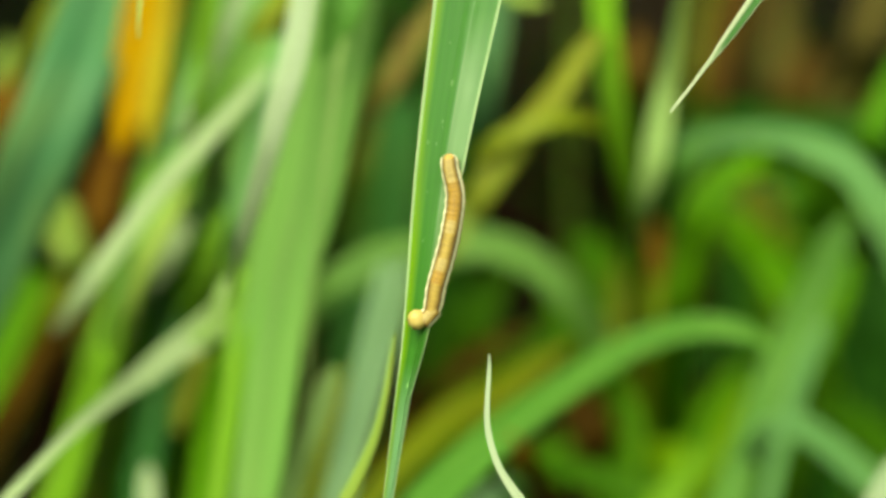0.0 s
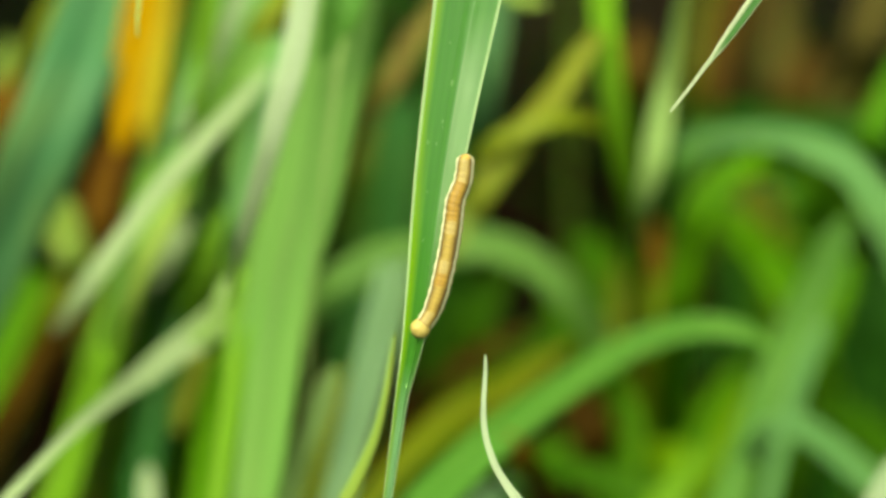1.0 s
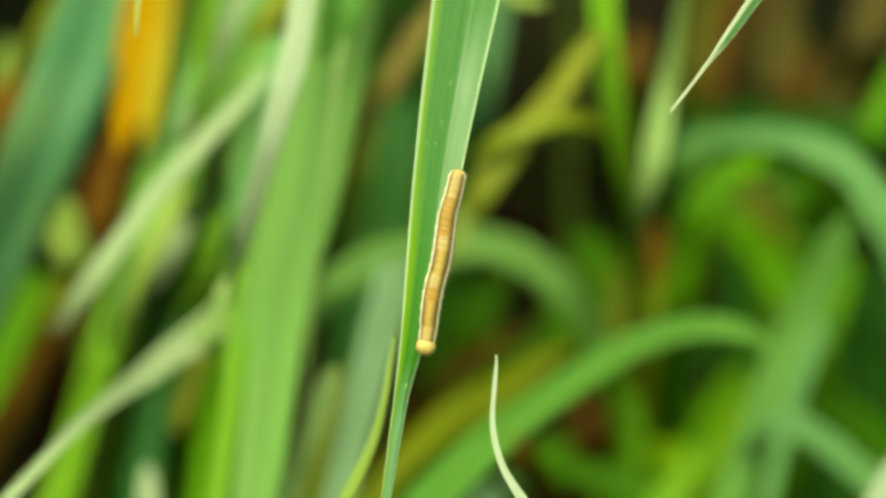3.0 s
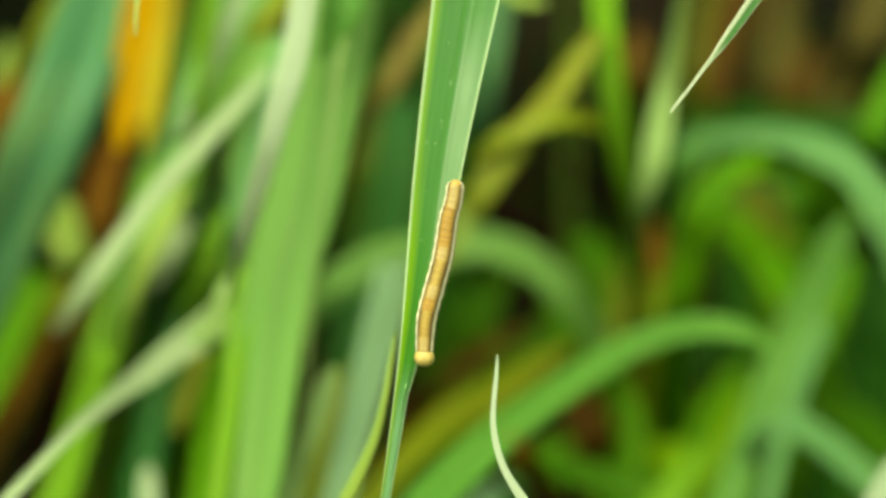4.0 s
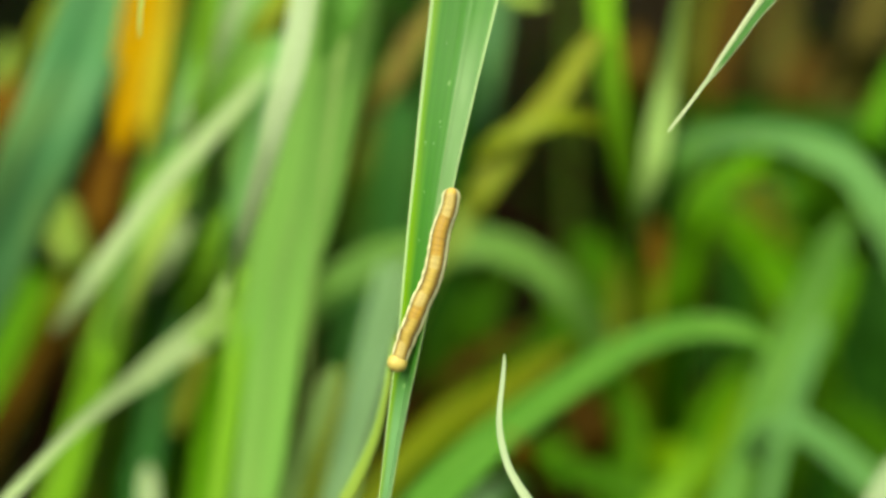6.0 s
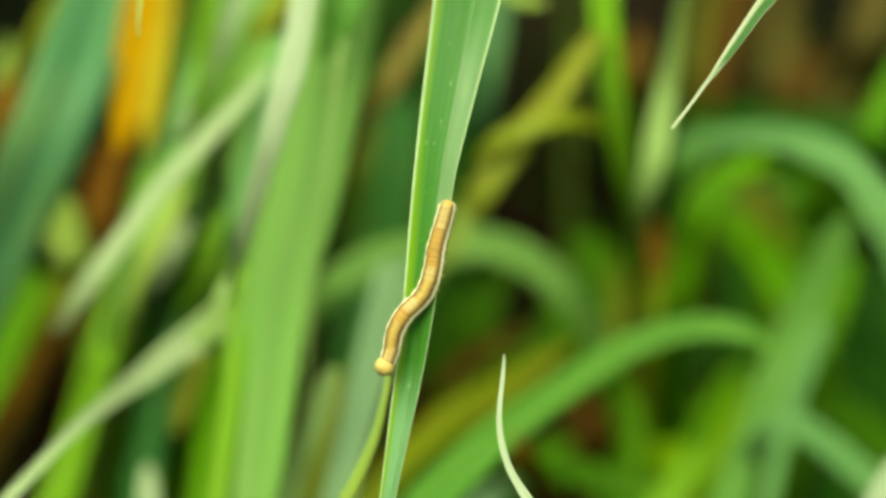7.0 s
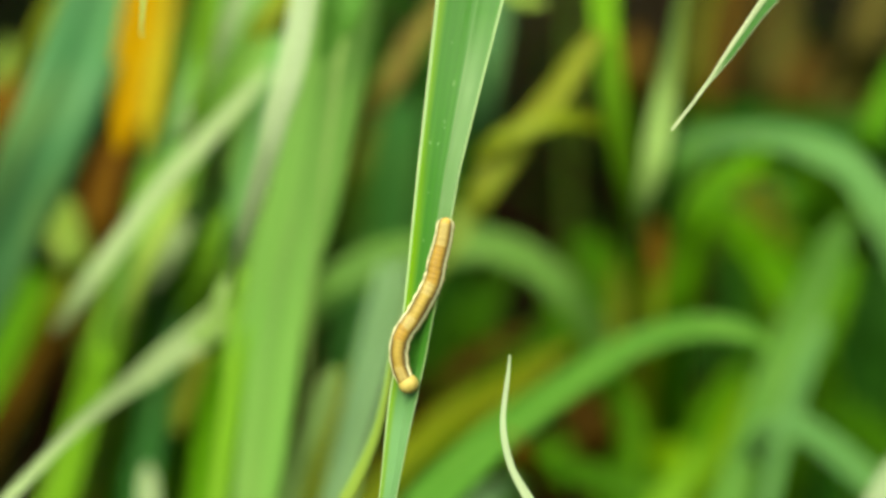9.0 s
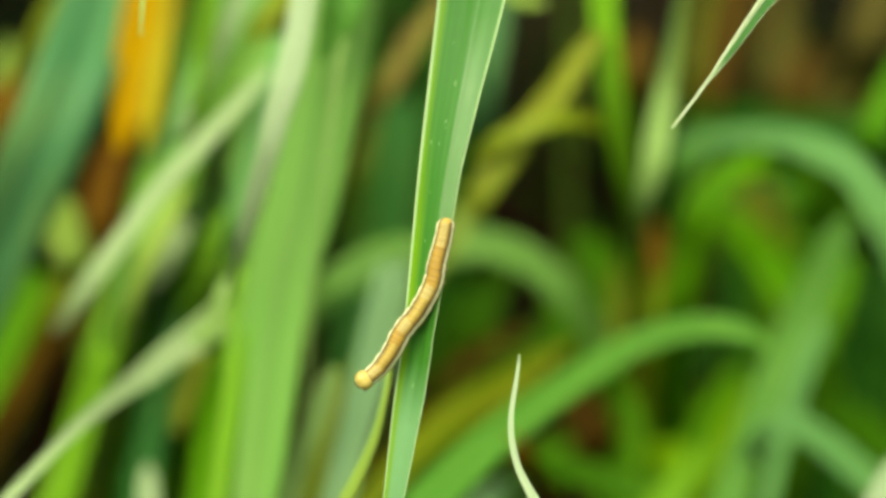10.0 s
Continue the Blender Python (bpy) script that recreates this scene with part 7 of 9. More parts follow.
    walk(RINGS[1], [(0, pose(0.00036, 0.00898, 0, 0, 0.0, 13.0)), (0.2, pose(0.00104, 0.00905, 0, 0, 0.0, 5.4)), (0.4, pose(0.00167, 0.00893, 0, 0, 0.0, -2.1)), (0.5, pose(0.00201, 0.00896, 0, 0, 0.0, -5.8)), (0.6, pose(0.00192, 0.00868, 0, 0, 0.0, -6.1)), (0.8, pose(0.00195, 0.00893, 0, 0, 0.0, -7.9)), (1, pose(0.00194, 0.00905, 0, 0, 0.0, -9.5)), (1.2, pose(0.00204, 0.00886, 0, 0, 0.0, -9.1)), (1.4, pose(0.00219, 0.00896, 0, 0, 0.0, -9.4)), (1.5, pose(0.00229, 0.00912, 0, 0, 0.0, -9.7)), (1.6, pose(0.00228, 0.00906, 0, 0, 0.0, -9.5)), (1.8, pose(0.00232, 0.00919, 0, 0, 0.0, -9.5)), (2, pose(0.00234, 0.00921, 0, 0, 0.0, -9.4)), (2.2, pose(0.00207, 0.00916, 0, 0, 0.0, -11.6)), (2.5, pose(0.00165, 0.00904, 0, 0, 0.0, -14.9)), (2.7, pose(0.00166, 0.00900, 0, 0, 0.0, -14.6)), (3.8, pose(0.00177, 0.00902, 0, 0, 0.0, -12.9)), (4, pose(0.00179, 0.00902, 0, 0, 0.0, -12.6)), (4.2, pose(0.00200, 0.00900, 0, 0, 0.0, -14.0)), (4.5, pose(0.00231, 0.00898, 0, 0, 0.0, -16.2)), (4.8, pose(0.00213, 0.00889, 0, 0, 0.0, -16.6)), (5, pose(0.00203, 0.00895, 0, 0, 0.0, -17.1)), (5.2, pose(0.00209, 0.00897, 0, 0, 0.0, -17.0)), (5.5, pose(0.00220, 0.00915, 0, 0, 0.0, -17.1)), (5.7, pose(0.00220, 0.00913, 0, 0, 0.0, -16.9)), (6.8, pose(0.00219, 0.00903, 0, 0, -4.1, -15.9)), (7, pose(0.00217, 0.00897, 0, 0, -4.8, -15.7)), (7.2, pose(0.00218, 0.00878, 0, 0, -6.5, -16.3)), (7.5, pose(0.00220, 0.00851, 0, 0, -9.0, -17.1)), (7.6, pose(0.00231, 0.00848, 0, 0, -9.4, -16.8)), (7.8, pose(0.00255, 0.00846, 0, 0, -10.1, -16.2)), (8, pose(0.00277, 0.00840, 0, 0, -10.8, -15.6)), (8.2, pose(0.00275, 0.00834, 0, 0, -8.9, -15.1)), (8.4, pose(0.00281, 0.00839, 0, 0, -7.0, -14.7)), (8.5, pose(0.00285, 0.00843, 0, 0, -6.0, -14.4)), (8.6, pose(0.00292, 0.00861, 0, 0, -4.6, -13.9)), (8.7, pose(0.00291, 0.00866, 0, 0, -3.2, -13.3)), (8.8, pose(0.00283, 0.00860, 0, 0, -1.8, -12.7)), (8.9, pose(0.00277, 0.00857, 0, 0, -1.9, -12.0)), (9, pose(0.00274, 0.00859, 0, 0, -2.0, -11.4)), (9.1, pose(0.00268, 0.00852, 0, 0, -2.1, -11.1)), (9.2, pose(0.00264, 0.00849, 0, 0, -2.2, -10.8)), (9.3, pose(0.00277, 0.00871, 0, 0, -2.3, -10.8)), (9.4, pose(0.00275, 0.00870, 0, 0, -2.4, -10.5)), (9.5, pose(0.00291, 0.00894, 0, 0, -2.5, -10.6)), (9.6, pose(0.00294, 0.00889, 0, 0, -2.6, -10.5)), (9.7, pose(0.00293, 0.00878, 0, 0, -2.7, -10.5)), (9.8, pose(0.00301, 0.00881, 0, 0, -2.8, -10.5)), (9.9, pose(0.00297, 0.00893, 0, 0, -2.9, -11.6)), (10, pose(0.00290, 0.00902, 0, 0, -3.0, -12.7))])
    walk(RINGS[2], [(0, pose(0.00076, 0.00720, 0, 0, 0.0, 9.2)), (0.2, pose(0.00114, 0.00722, 0, 0, 0.0, -1.4)), (0.4, pose(0.00146, 0.00712, 0, 0, 0.0, -11.5)), (0.5, pose(0.00165, 0.00716, 0, 0, 0.0, -16.6)), (0.6, pose(0.00157, 0.00694, 0, 0, 0.0, -17.2)), (0.8, pose(0.00150, 0.00716, 0, 0, 0.0, -20.0)), (1, pose(0.00141, 0.00727, 0, 0, 0.0, -22.4)), (1.2, pose(0.00154, 0.00711, 0, 0, 0.0, -22.0)), (1.4, pose(0.00168, 0.00719, 0, 0, 0.0, -22.0)), (1.5, pose(0.00175, 0.00732, 0, 0, 0.0, -22.1)), (1.6, pose(0.00175, 0.00727, 0, 0, 0.0, -22.4)), (1.8, pose(0.00175, 0.00738, 0, 0, 0.0, -23.2)), (2, pose(0.00175, 0.00741, 0, 0, 0.0, -24.0)), (2.2, pose(0.00151, 0.00737, 0, 0, 0.0, -21.8)), (2.5, pose(0.00114, 0.00727, 0, 0, 0.0, -18.5)), (2.7, pose(0.00116, 0.00723, 0, 0, 0.0, -17.9)), (3.8, pose(0.00128, 0.00725, 0, 0, 0.0, -14.5)), (4, pose(0.00130, 0.00725, 0, 0, 0.0, -13.9)), (4.2, pose(0.00144, 0.00724, 0, 0, 0.0, -16.8)), (4.5, pose(0.00165, 0.00724, 0, 0, 0.0, -21.0)), (4.8, pose(0.00150, 0.00717, 0, 0, 0.0, -20.1)), (5, pose(0.00140, 0.00722, 0, 0, 0.0, -19.4)), (5.2, pose(0.00144, 0.00724, 0, 0, 0.0, -20.0)), (5.5, pose(0.00151, 0.00739, 0, 0, 0.0, -20.7)), (5.7, pose(0.00153, 0.00737, 0, 0, 0.0, -20.1)), (6.8, pose(0.00165, 0.00725, 0, 0, -6.8, -16.5)), (7, pose(0.00166, 0.00720, 0, 0, -8.0, -15.8)), (7.2, pose(0.00168, 0.00704, 0, 0, -10.8, -14.8)), (7.5, pose(0.00171, 0.00680, 0, 0, -15.0, -13.1)), (7.6, pose(0.00183, 0.00678, 0, 0, -15.6, -13.4)), (7.8, pose(0.00209, 0.00674, 0, 0, -16.8, -13.9)), (8, pose(0.00231, 0.00668, 0, 0, -18.0, -14.5)), (8.2, pose(0.00229, 0.00664, 0, 0, -14.8, -14.5)), (8.4, pose(0.00235, 0.00667, 0, 0, -11.6, -14.5)), (8.5, pose(0.00238, 0.00670, 0, 0, -10.0, -14.4)), (8.6, pose(0.00245, 0.00684, 0, 0, -7.7, -14.5)), (8.7, pose(0.00244, 0.00688, 0, 0, -5.3, -14.7)), (8.8, pose(0.00237, 0.00684, 0, 0, -3.0, -14.9)), (8.9, pose(0.00233, 0.00682, 0, 0, -3.2, -15.2)), (9, pose(0.00230, 0.00683, 0, 0, -3.3, -15.3)), (9.1, pose(0.00225, 0.00678, 0, 0, -3.5, -15.4)), (9.2, pose(0.00222, 0.00676, 0, 0, -3.7, -15.4)), (9.3, pose(0.00233, 0.00692, 0, 0, -3.8, -15.4)), (9.4, pose(0.00231, 0.00692, 0, 0, -4.0, -15.5)), (9.5, pose(0.00245, 0.00711, 0, 0, -4.2, -15.5)), (9.6, pose(0.00250, 0.00706, 0, 0, -4.3, -15.2)), (9.7, pose(0.00250, 0.00697, 0, 0, -4.5, -14.8)), (9.8, pose(0.00260, 0.00699, 0, 0, -4.7, -14.4)), (9.9, pose(0.00252, 0.00709, 0, 0, -4.8, -14.8)), (10, pose(0.00242, 0.00717, 0, 0, -5.0, -15.2))])
    walk(RINGS[3], [(0, pose(0.00086, 0.00539, 0, 0, 0.0, -2.6)), (0.2, pose(0.00097, 0.00540, 0, 0, 0.0, -7.2)), (0.4, pose(0.00105, 0.00535, 0, 0, 0.0, -11.6)), (0.5, pose(0.00111, 0.00540, 0, 0, 0.0, -13.8)), (0.6, pose(0.00101, 0.00524, 0, 0, 0.0, -14.6)), (0.8, pose(0.00090, 0.00543, 0, 0, 0.0, -13.7)), (1, pose(0.00077, 0.00553, 0, 0, 0.0, -13.1)), (1.2, pose(0.00089, 0.00541, 0, 0, 0.0, -14.9)), (1.4, pose(0.00102, 0.00546, 0, 0, 0.0, -15.2)), (1.5, pose(0.00110, 0.00556, 0, 0, 0.0, -15.0)), (1.6, pose(0.00108, 0.00552, 0, 0, 0.0, -15.1)), (1.8, pose(0.00108, 0.00561, 0, 0, 0.0, -14.5)), (2, pose(0.00106, 0.00563, 0, 0, 0.0, -14.2)), (2.2, pose(0.00089, 0.00559, 0, 0, 0.0, -12.5)), (2.5, pose(0.00064, 0.00550, 0, 0, 0.0, -10.1)), (2.7, pose(0.00068, 0.00547, 0, 0, 0.0, -10.0)), (3.8, pose(0.00091, 0.00544, 0, 0, 0.0, -8.9)), (4, pose(0.00096, 0.00544, 0, 0, 0.0, -8.7)), (4.2, pose(0.00100, 0.00545, 0, 0, 0.0, -11.2)), (4.5, pose(0.00106, 0.00547, 0, 0, 0.0, -15.0)), (4.8, pose(0.00095, 0.00542, 0, 0, 0.0, -13.3)), (5, pose(0.00089, 0.00545, 0, 0, 0.0, -11.7)), (5.2, pose(0.00091, 0.00547, 0, 0, 0.0, -12.1)), (5.5, pose(0.00096, 0.00558, 0, 0, 0.0, -12.3)), (5.7, pose(0.00099, 0.00556, 0, 0, 0.0, -12.2)), (6.8, pose(0.00117, 0.00545, 0, 0, -6.8, -12.3)), (7, pose(0.00118, 0.00541, 0, 0, -8.0, -12.4)), (7.2, pose(0.00129, 0.00526, 0, 0, -10.8, -9.8)), (7.5, pose(0.00146, 0.00505, 0, 0, -15.0, -5.7)), (7.6, pose(0.00155, 0.00503, 0, 0, -15.6, -7.5)), (7.8, pose(0.00172, 0.00500, 0, 0, -16.8, -10.9)), (8, pose(0.00187, 0.00495, 0, 0, -18.0, -14.3)), (8.2, pose(0.00189, 0.00492, 0, 0, -14.8, -12.5)), (8.4, pose(0.00197, 0.00493, 0, 0, -11.6, -10.7)), (8.5, pose(0.00202, 0.00495, 0, 0, -10.0, -9.8)), (8.6, pose(0.00208, 0.00505, 0, 0, -7.7, -10.5)), (8.7, pose(0.00205, 0.00509, 0, 0, -5.3, -10.9)), (8.8, pose(0.00196, 0.00506, 0, 0, -3.0, -11.3)), (8.9, pose(0.00188, 0.00506, 0, 0, -3.2, -11.7)), (9, pose(0.00184, 0.00508, 0, 0, -3.3, -12.2)), (9.1, pose(0.00179, 0.00504, 0, 0, -3.5, -12.5)), (9.2, pose(0.00176, 0.00503, 0, 0, -3.7, -12.7)), (9.3, pose(0.00186, 0.00515, 0, 0, -3.8, -12.2)), (9.4, pose(0.00184, 0.00515, 0, 0, -4.0, -12.3)), (9.5, pose(0.00198, 0.00527, 0, 0, -4.2, -11.9)), (9.6, pose(0.00201, 0.00524, 0, 0, -4.3, -13.6)), (9.7, pose(0.00201, 0.00518, 0, 0, -4.5, -15.2)), (9.8, pose(0.00209, 0.00519, 0, 0, -4.7, -16.9)), (9.9, pose(0.00204, 0.00526, 0, 0, -4.8, -13.7)), (10, pose(0.00197, 0.00532, 0, 0, -5.0, -10.4))])
    walk(RINGS[4], [(0, pose(0.00066, 0.00358, 0, 0, 0.0, -8.5)), (0.2, pose(0.00070, 0.00359, 0, 0, 0.0, -9.5)), (0.4, pose(0.00072, 0.00356, 0, 0, 0.0, -10.3)), (0.5, pose(0.00075, 0.00360, 0, 0, 0.0, -10.8)), (0.6, pose(0.00067, 0.00350, 0, 0, 0.0, -10.0)), (0.8, pose(0.00060, 0.00362, 0, 0, 0.0, -8.1)), (1, pose(0.00052, 0.00369, 0, 0, 0.0, -6.2)), (1.2, pose(0.00058, 0.00361, 0, 0, 0.0, -8.0)), (1.4, pose(0.00067, 0.00364, 0, 0, 0.0, -9.6)), (1.5, pose(0.00072, 0.00371, 0, 0, 0.0, -10.4)), (1.6, pose(0.00072, 0.00368, 0, 0, 0.0, -10.1)), (1.8, pose(0.00073, 0.00373, 0, 0, 0.0, -9.5)), (2, pose(0.00074, 0.00375, 0, 0, 0.0, -8.9)), (2.2, pose(0.00060, 0.00373, 0, 0, 0.0, -8.0)), (2.5, pose(0.00038, 0.00367, 0, 0, 0.0, -6.7)), (2.7, pose(0.00042, 0.00365, 0, 0, 0.0, -7.0)), (3.8, pose(0.00066, 0.00362, 0, 0, 0.0, -8.0)), (4, pose(0.00070, 0.00361, 0, 0, 0.0, -8.2)), (4.2, pose(0.00068, 0.00363, 0, 0, 0.0, -9.4)), (4.5, pose(0.00066, 0.00366, 0, 0, 0.0, -11.1)), (4.8, pose(0.00063, 0.00362, 0, 0, 0.0, -8.7)), (5, pose(0.00062, 0.00363, 0, 0, 0.0, -7.1)), (5.2, pose(0.00063, 0.00364, 0, 0, 0.0, -7.5)), (5.5, pose(0.00066, 0.00372, 0, 0, 0.0, -8.2)), (5.7, pose(0.00069, 0.00370, 0, 0, 0.0, -8.2)), (6.8, pose(0.00089, 0.00361, 0, 0, -6.8, -8.4)), (7, pose(0.00090, 0.00358, 0, 0, -8.0, -8.3)), (7.2, pose(0.00102, 0.00347, 0, 0, -10.8, -9.3)), (7.5, pose(0.00121, 0.00330, 0, 0, -15.0, -10.8)), (7.6, pose(0.00125, 0.00329, 0, 0, -15.6, -11.6)), (7.8, pose(0.00135, 0.00326, 0, 0, -16.8, -13.1)), (8, pose(0.00142, 0.00323, 0, 0, -18.0, -14.6)), (8.2, pose(0.00145, 0.00321, 0, 0, -14.8, -17.1)), (8.4, pose(0.00153, 0.00321, 0, 0, -11.6, -19.8)), (8.5, pose(0.00158, 0.00322, 0, 0, -10.0, -21.3)), (8.6, pose(0.00161, 0.00328, 0, 0, -7.7, -20.9)), (8.7, pose(0.00160, 0.00331, 0, 0, -5.3, -19.9)), (8.8, pose(0.00155, 0.00329, 0, 0, -3.0, -18.1)), (8.9, pose(0.00151, 0.00329, 0, 0, -3.2, -16.5)), (9, pose(0.00149, 0.00330, 0, 0, -3.3, -15.2)), (9.1, pose(0.00144, 0.00328, 0, 0, -3.5, -14.5)), (9.2, pose(0.00141, 0.00327, 0, 0, -3.7, -14.1)), (9.3, pose(0.00150, 0.00335, 0, 0, -3.8, -15.3)), (9.4, pose(0.00148, 0.00335, 0, 0, -4.0, -15.0)), (9.5, pose(0.00159, 0.00342, 0, 0, -4.2, -16.3)), (9.6, pose(0.00156, 0.00342, 0, 0, -4.3, -17.5)), (9.7, pose(0.00150, 0.00339, 0, 0, -4.5, -18.6)), (9.8, pose(0.00150, 0.00342, 0, 0, -4.7, -20.1)), (9.9, pose(0.00157, 0.00343, 0, 0, -4.8, -17.8)), (10, pose(0.00163, 0.00344, 0, 0, -5.0, -15.5))])
    walk(RINGS[5], [(0, pose(0.00036, 0.00178, 0, 0, 0.0, -10.2)), (0.2, pose(0.00038, 0.00179, 0, 0, 0.0, -11.0)), (0.4, pose(0.00038, 0.00178, 0, 0, 0.0, -11.5)), (0.5, pose(0.00039, 0.00180, 0, 0, 0.0, -11.9)), (0.6, pose(0.00036, 0.00174, 0, 0, 0.0, -10.9)), (0.8, pose(0.00033, 0.00180, 0, 0, 0.0, -9.7)), (1, pose(0.00029, 0.00184, 0, 0, 0.0, -8.4)), (1.2, pose(0.00031, 0.00180, 0, 0, 0.0, -9.3)), (1.4, pose(0.00035, 0.00182, 0, 0, 0.0, -10.6)), (1.5, pose(0.00037, 0.00185, 0, 0, 0.0, -11.2)), (1.6, pose(0.00037, 0.00184, 0, 0, 0.0, -11.3)), (1.8, pose(0.00039, 0.00186, 0, 0, 0.0, -11.5)), (2, pose(0.00040, 0.00187, 0, 0, 0.0, -11.6)), (2.2, pose(0.00032, 0.00186, 0, 0, 0.0, -9.2)), (2.5, pose(0.00020, 0.00183, 0, 0, 0.0, -5.4)), (2.7, pose(0.00023, 0.00182, 0, 0, 0.0, -6.0)), (3.8, pose(0.00038, 0.00180, 0, 0, 0.0, -10.0)), (4, pose(0.00041, 0.00179, 0, 0, 0.0, -10.7)), (4.2, pose(0.00038, 0.00181, 0, 0, 0.0, -10.5)), (4.5, pose(0.00033, 0.00183, 0, 0, 0.0, -10.3)), (4.8, pose(0.00035, 0.00180, 0, 0, 0.0, -9.8)), (5, pose(0.00038, 0.00180, 0, 0, 0.0, -9.6)), (5.2, pose(0.00037, 0.00181, 0, 0, 0.0, -9.8)), (5.5, pose(0.00037, 0.00185, 0, 0, 0.0, -10.3)), (5.7, pose(0.00040, 0.00184, 0, 0, 0.0, -10.7)), (6.8, pose(0.00054, 0.00178, 0, 0, -6.8, -12.9)), (7, pose(0.00056, 0.00176, 0, 0, -8.0, -13.1)), (7.2, pose(0.00064, 0.00169, 0, 0, -10.8, -15.6)), (7.5, pose(0.00077, 0.00159, 0, 0, -15.0, -19.7)), (7.6, pose(0.00079, 0.00158, 0, 0, -15.6, -20.6)), (7.8, pose(0.00085, 0.00156, 0, 0, -16.8, -22.7)), (8, pose(0.00089, 0.00154, 0, 0, -18.0, -24.4)), (8.2, pose(0.00085, 0.00155, 0, 0, -14.8, -24.6)), (8.4, pose(0.00083, 0.00157, 0, 0, -11.6, -25.7)), (8.5, pose(0.00082, 0.00159, 0, 0, -10.0, -26.2)), (8.6, pose(0.00085, 0.00162, 0, 0, -7.7, -26.3)), (8.7, pose(0.00085, 0.00163, 0, 0, -5.3, -26.3)), (8.8, pose(0.00084, 0.00162, 0, 0, -3.0, -26.0)), (8.9, pose(0.00083, 0.00161, 0, 0, -3.2, -25.7)), (9, pose(0.00083, 0.00161, 0, 0, -3.3, -25.5)), (9.1, pose(0.00082, 0.00160, 0, 0, -3.5, -24.8)), (9.2, pose(0.00081, 0.00159, 0, 0, -3.7, -24.2)), (9.3, pose(0.00085, 0.00163, 0, 0, -3.8, -24.8)), (9.4, pose(0.00084, 0.00163, 0, 0, -4.0, -24.3)), (9.5, pose(0.00090, 0.00166, 0, 0, -4.2, -24.9)), (9.6, pose(0.00087, 0.00167, 0, 0, -4.3, -24.4)), (9.7, pose(0.00082, 0.00166, 0, 0, -4.5, -23.7)), (9.8, pose(0.00081, 0.00168, 0, 0, -4.7, -23.4)), (9.9, pose(0.00087, 0.00168, 0, 0, -4.8, -24.9)), (10, pose(0.00091, 0.00167, 0, 0, -5.0, -26.3))])
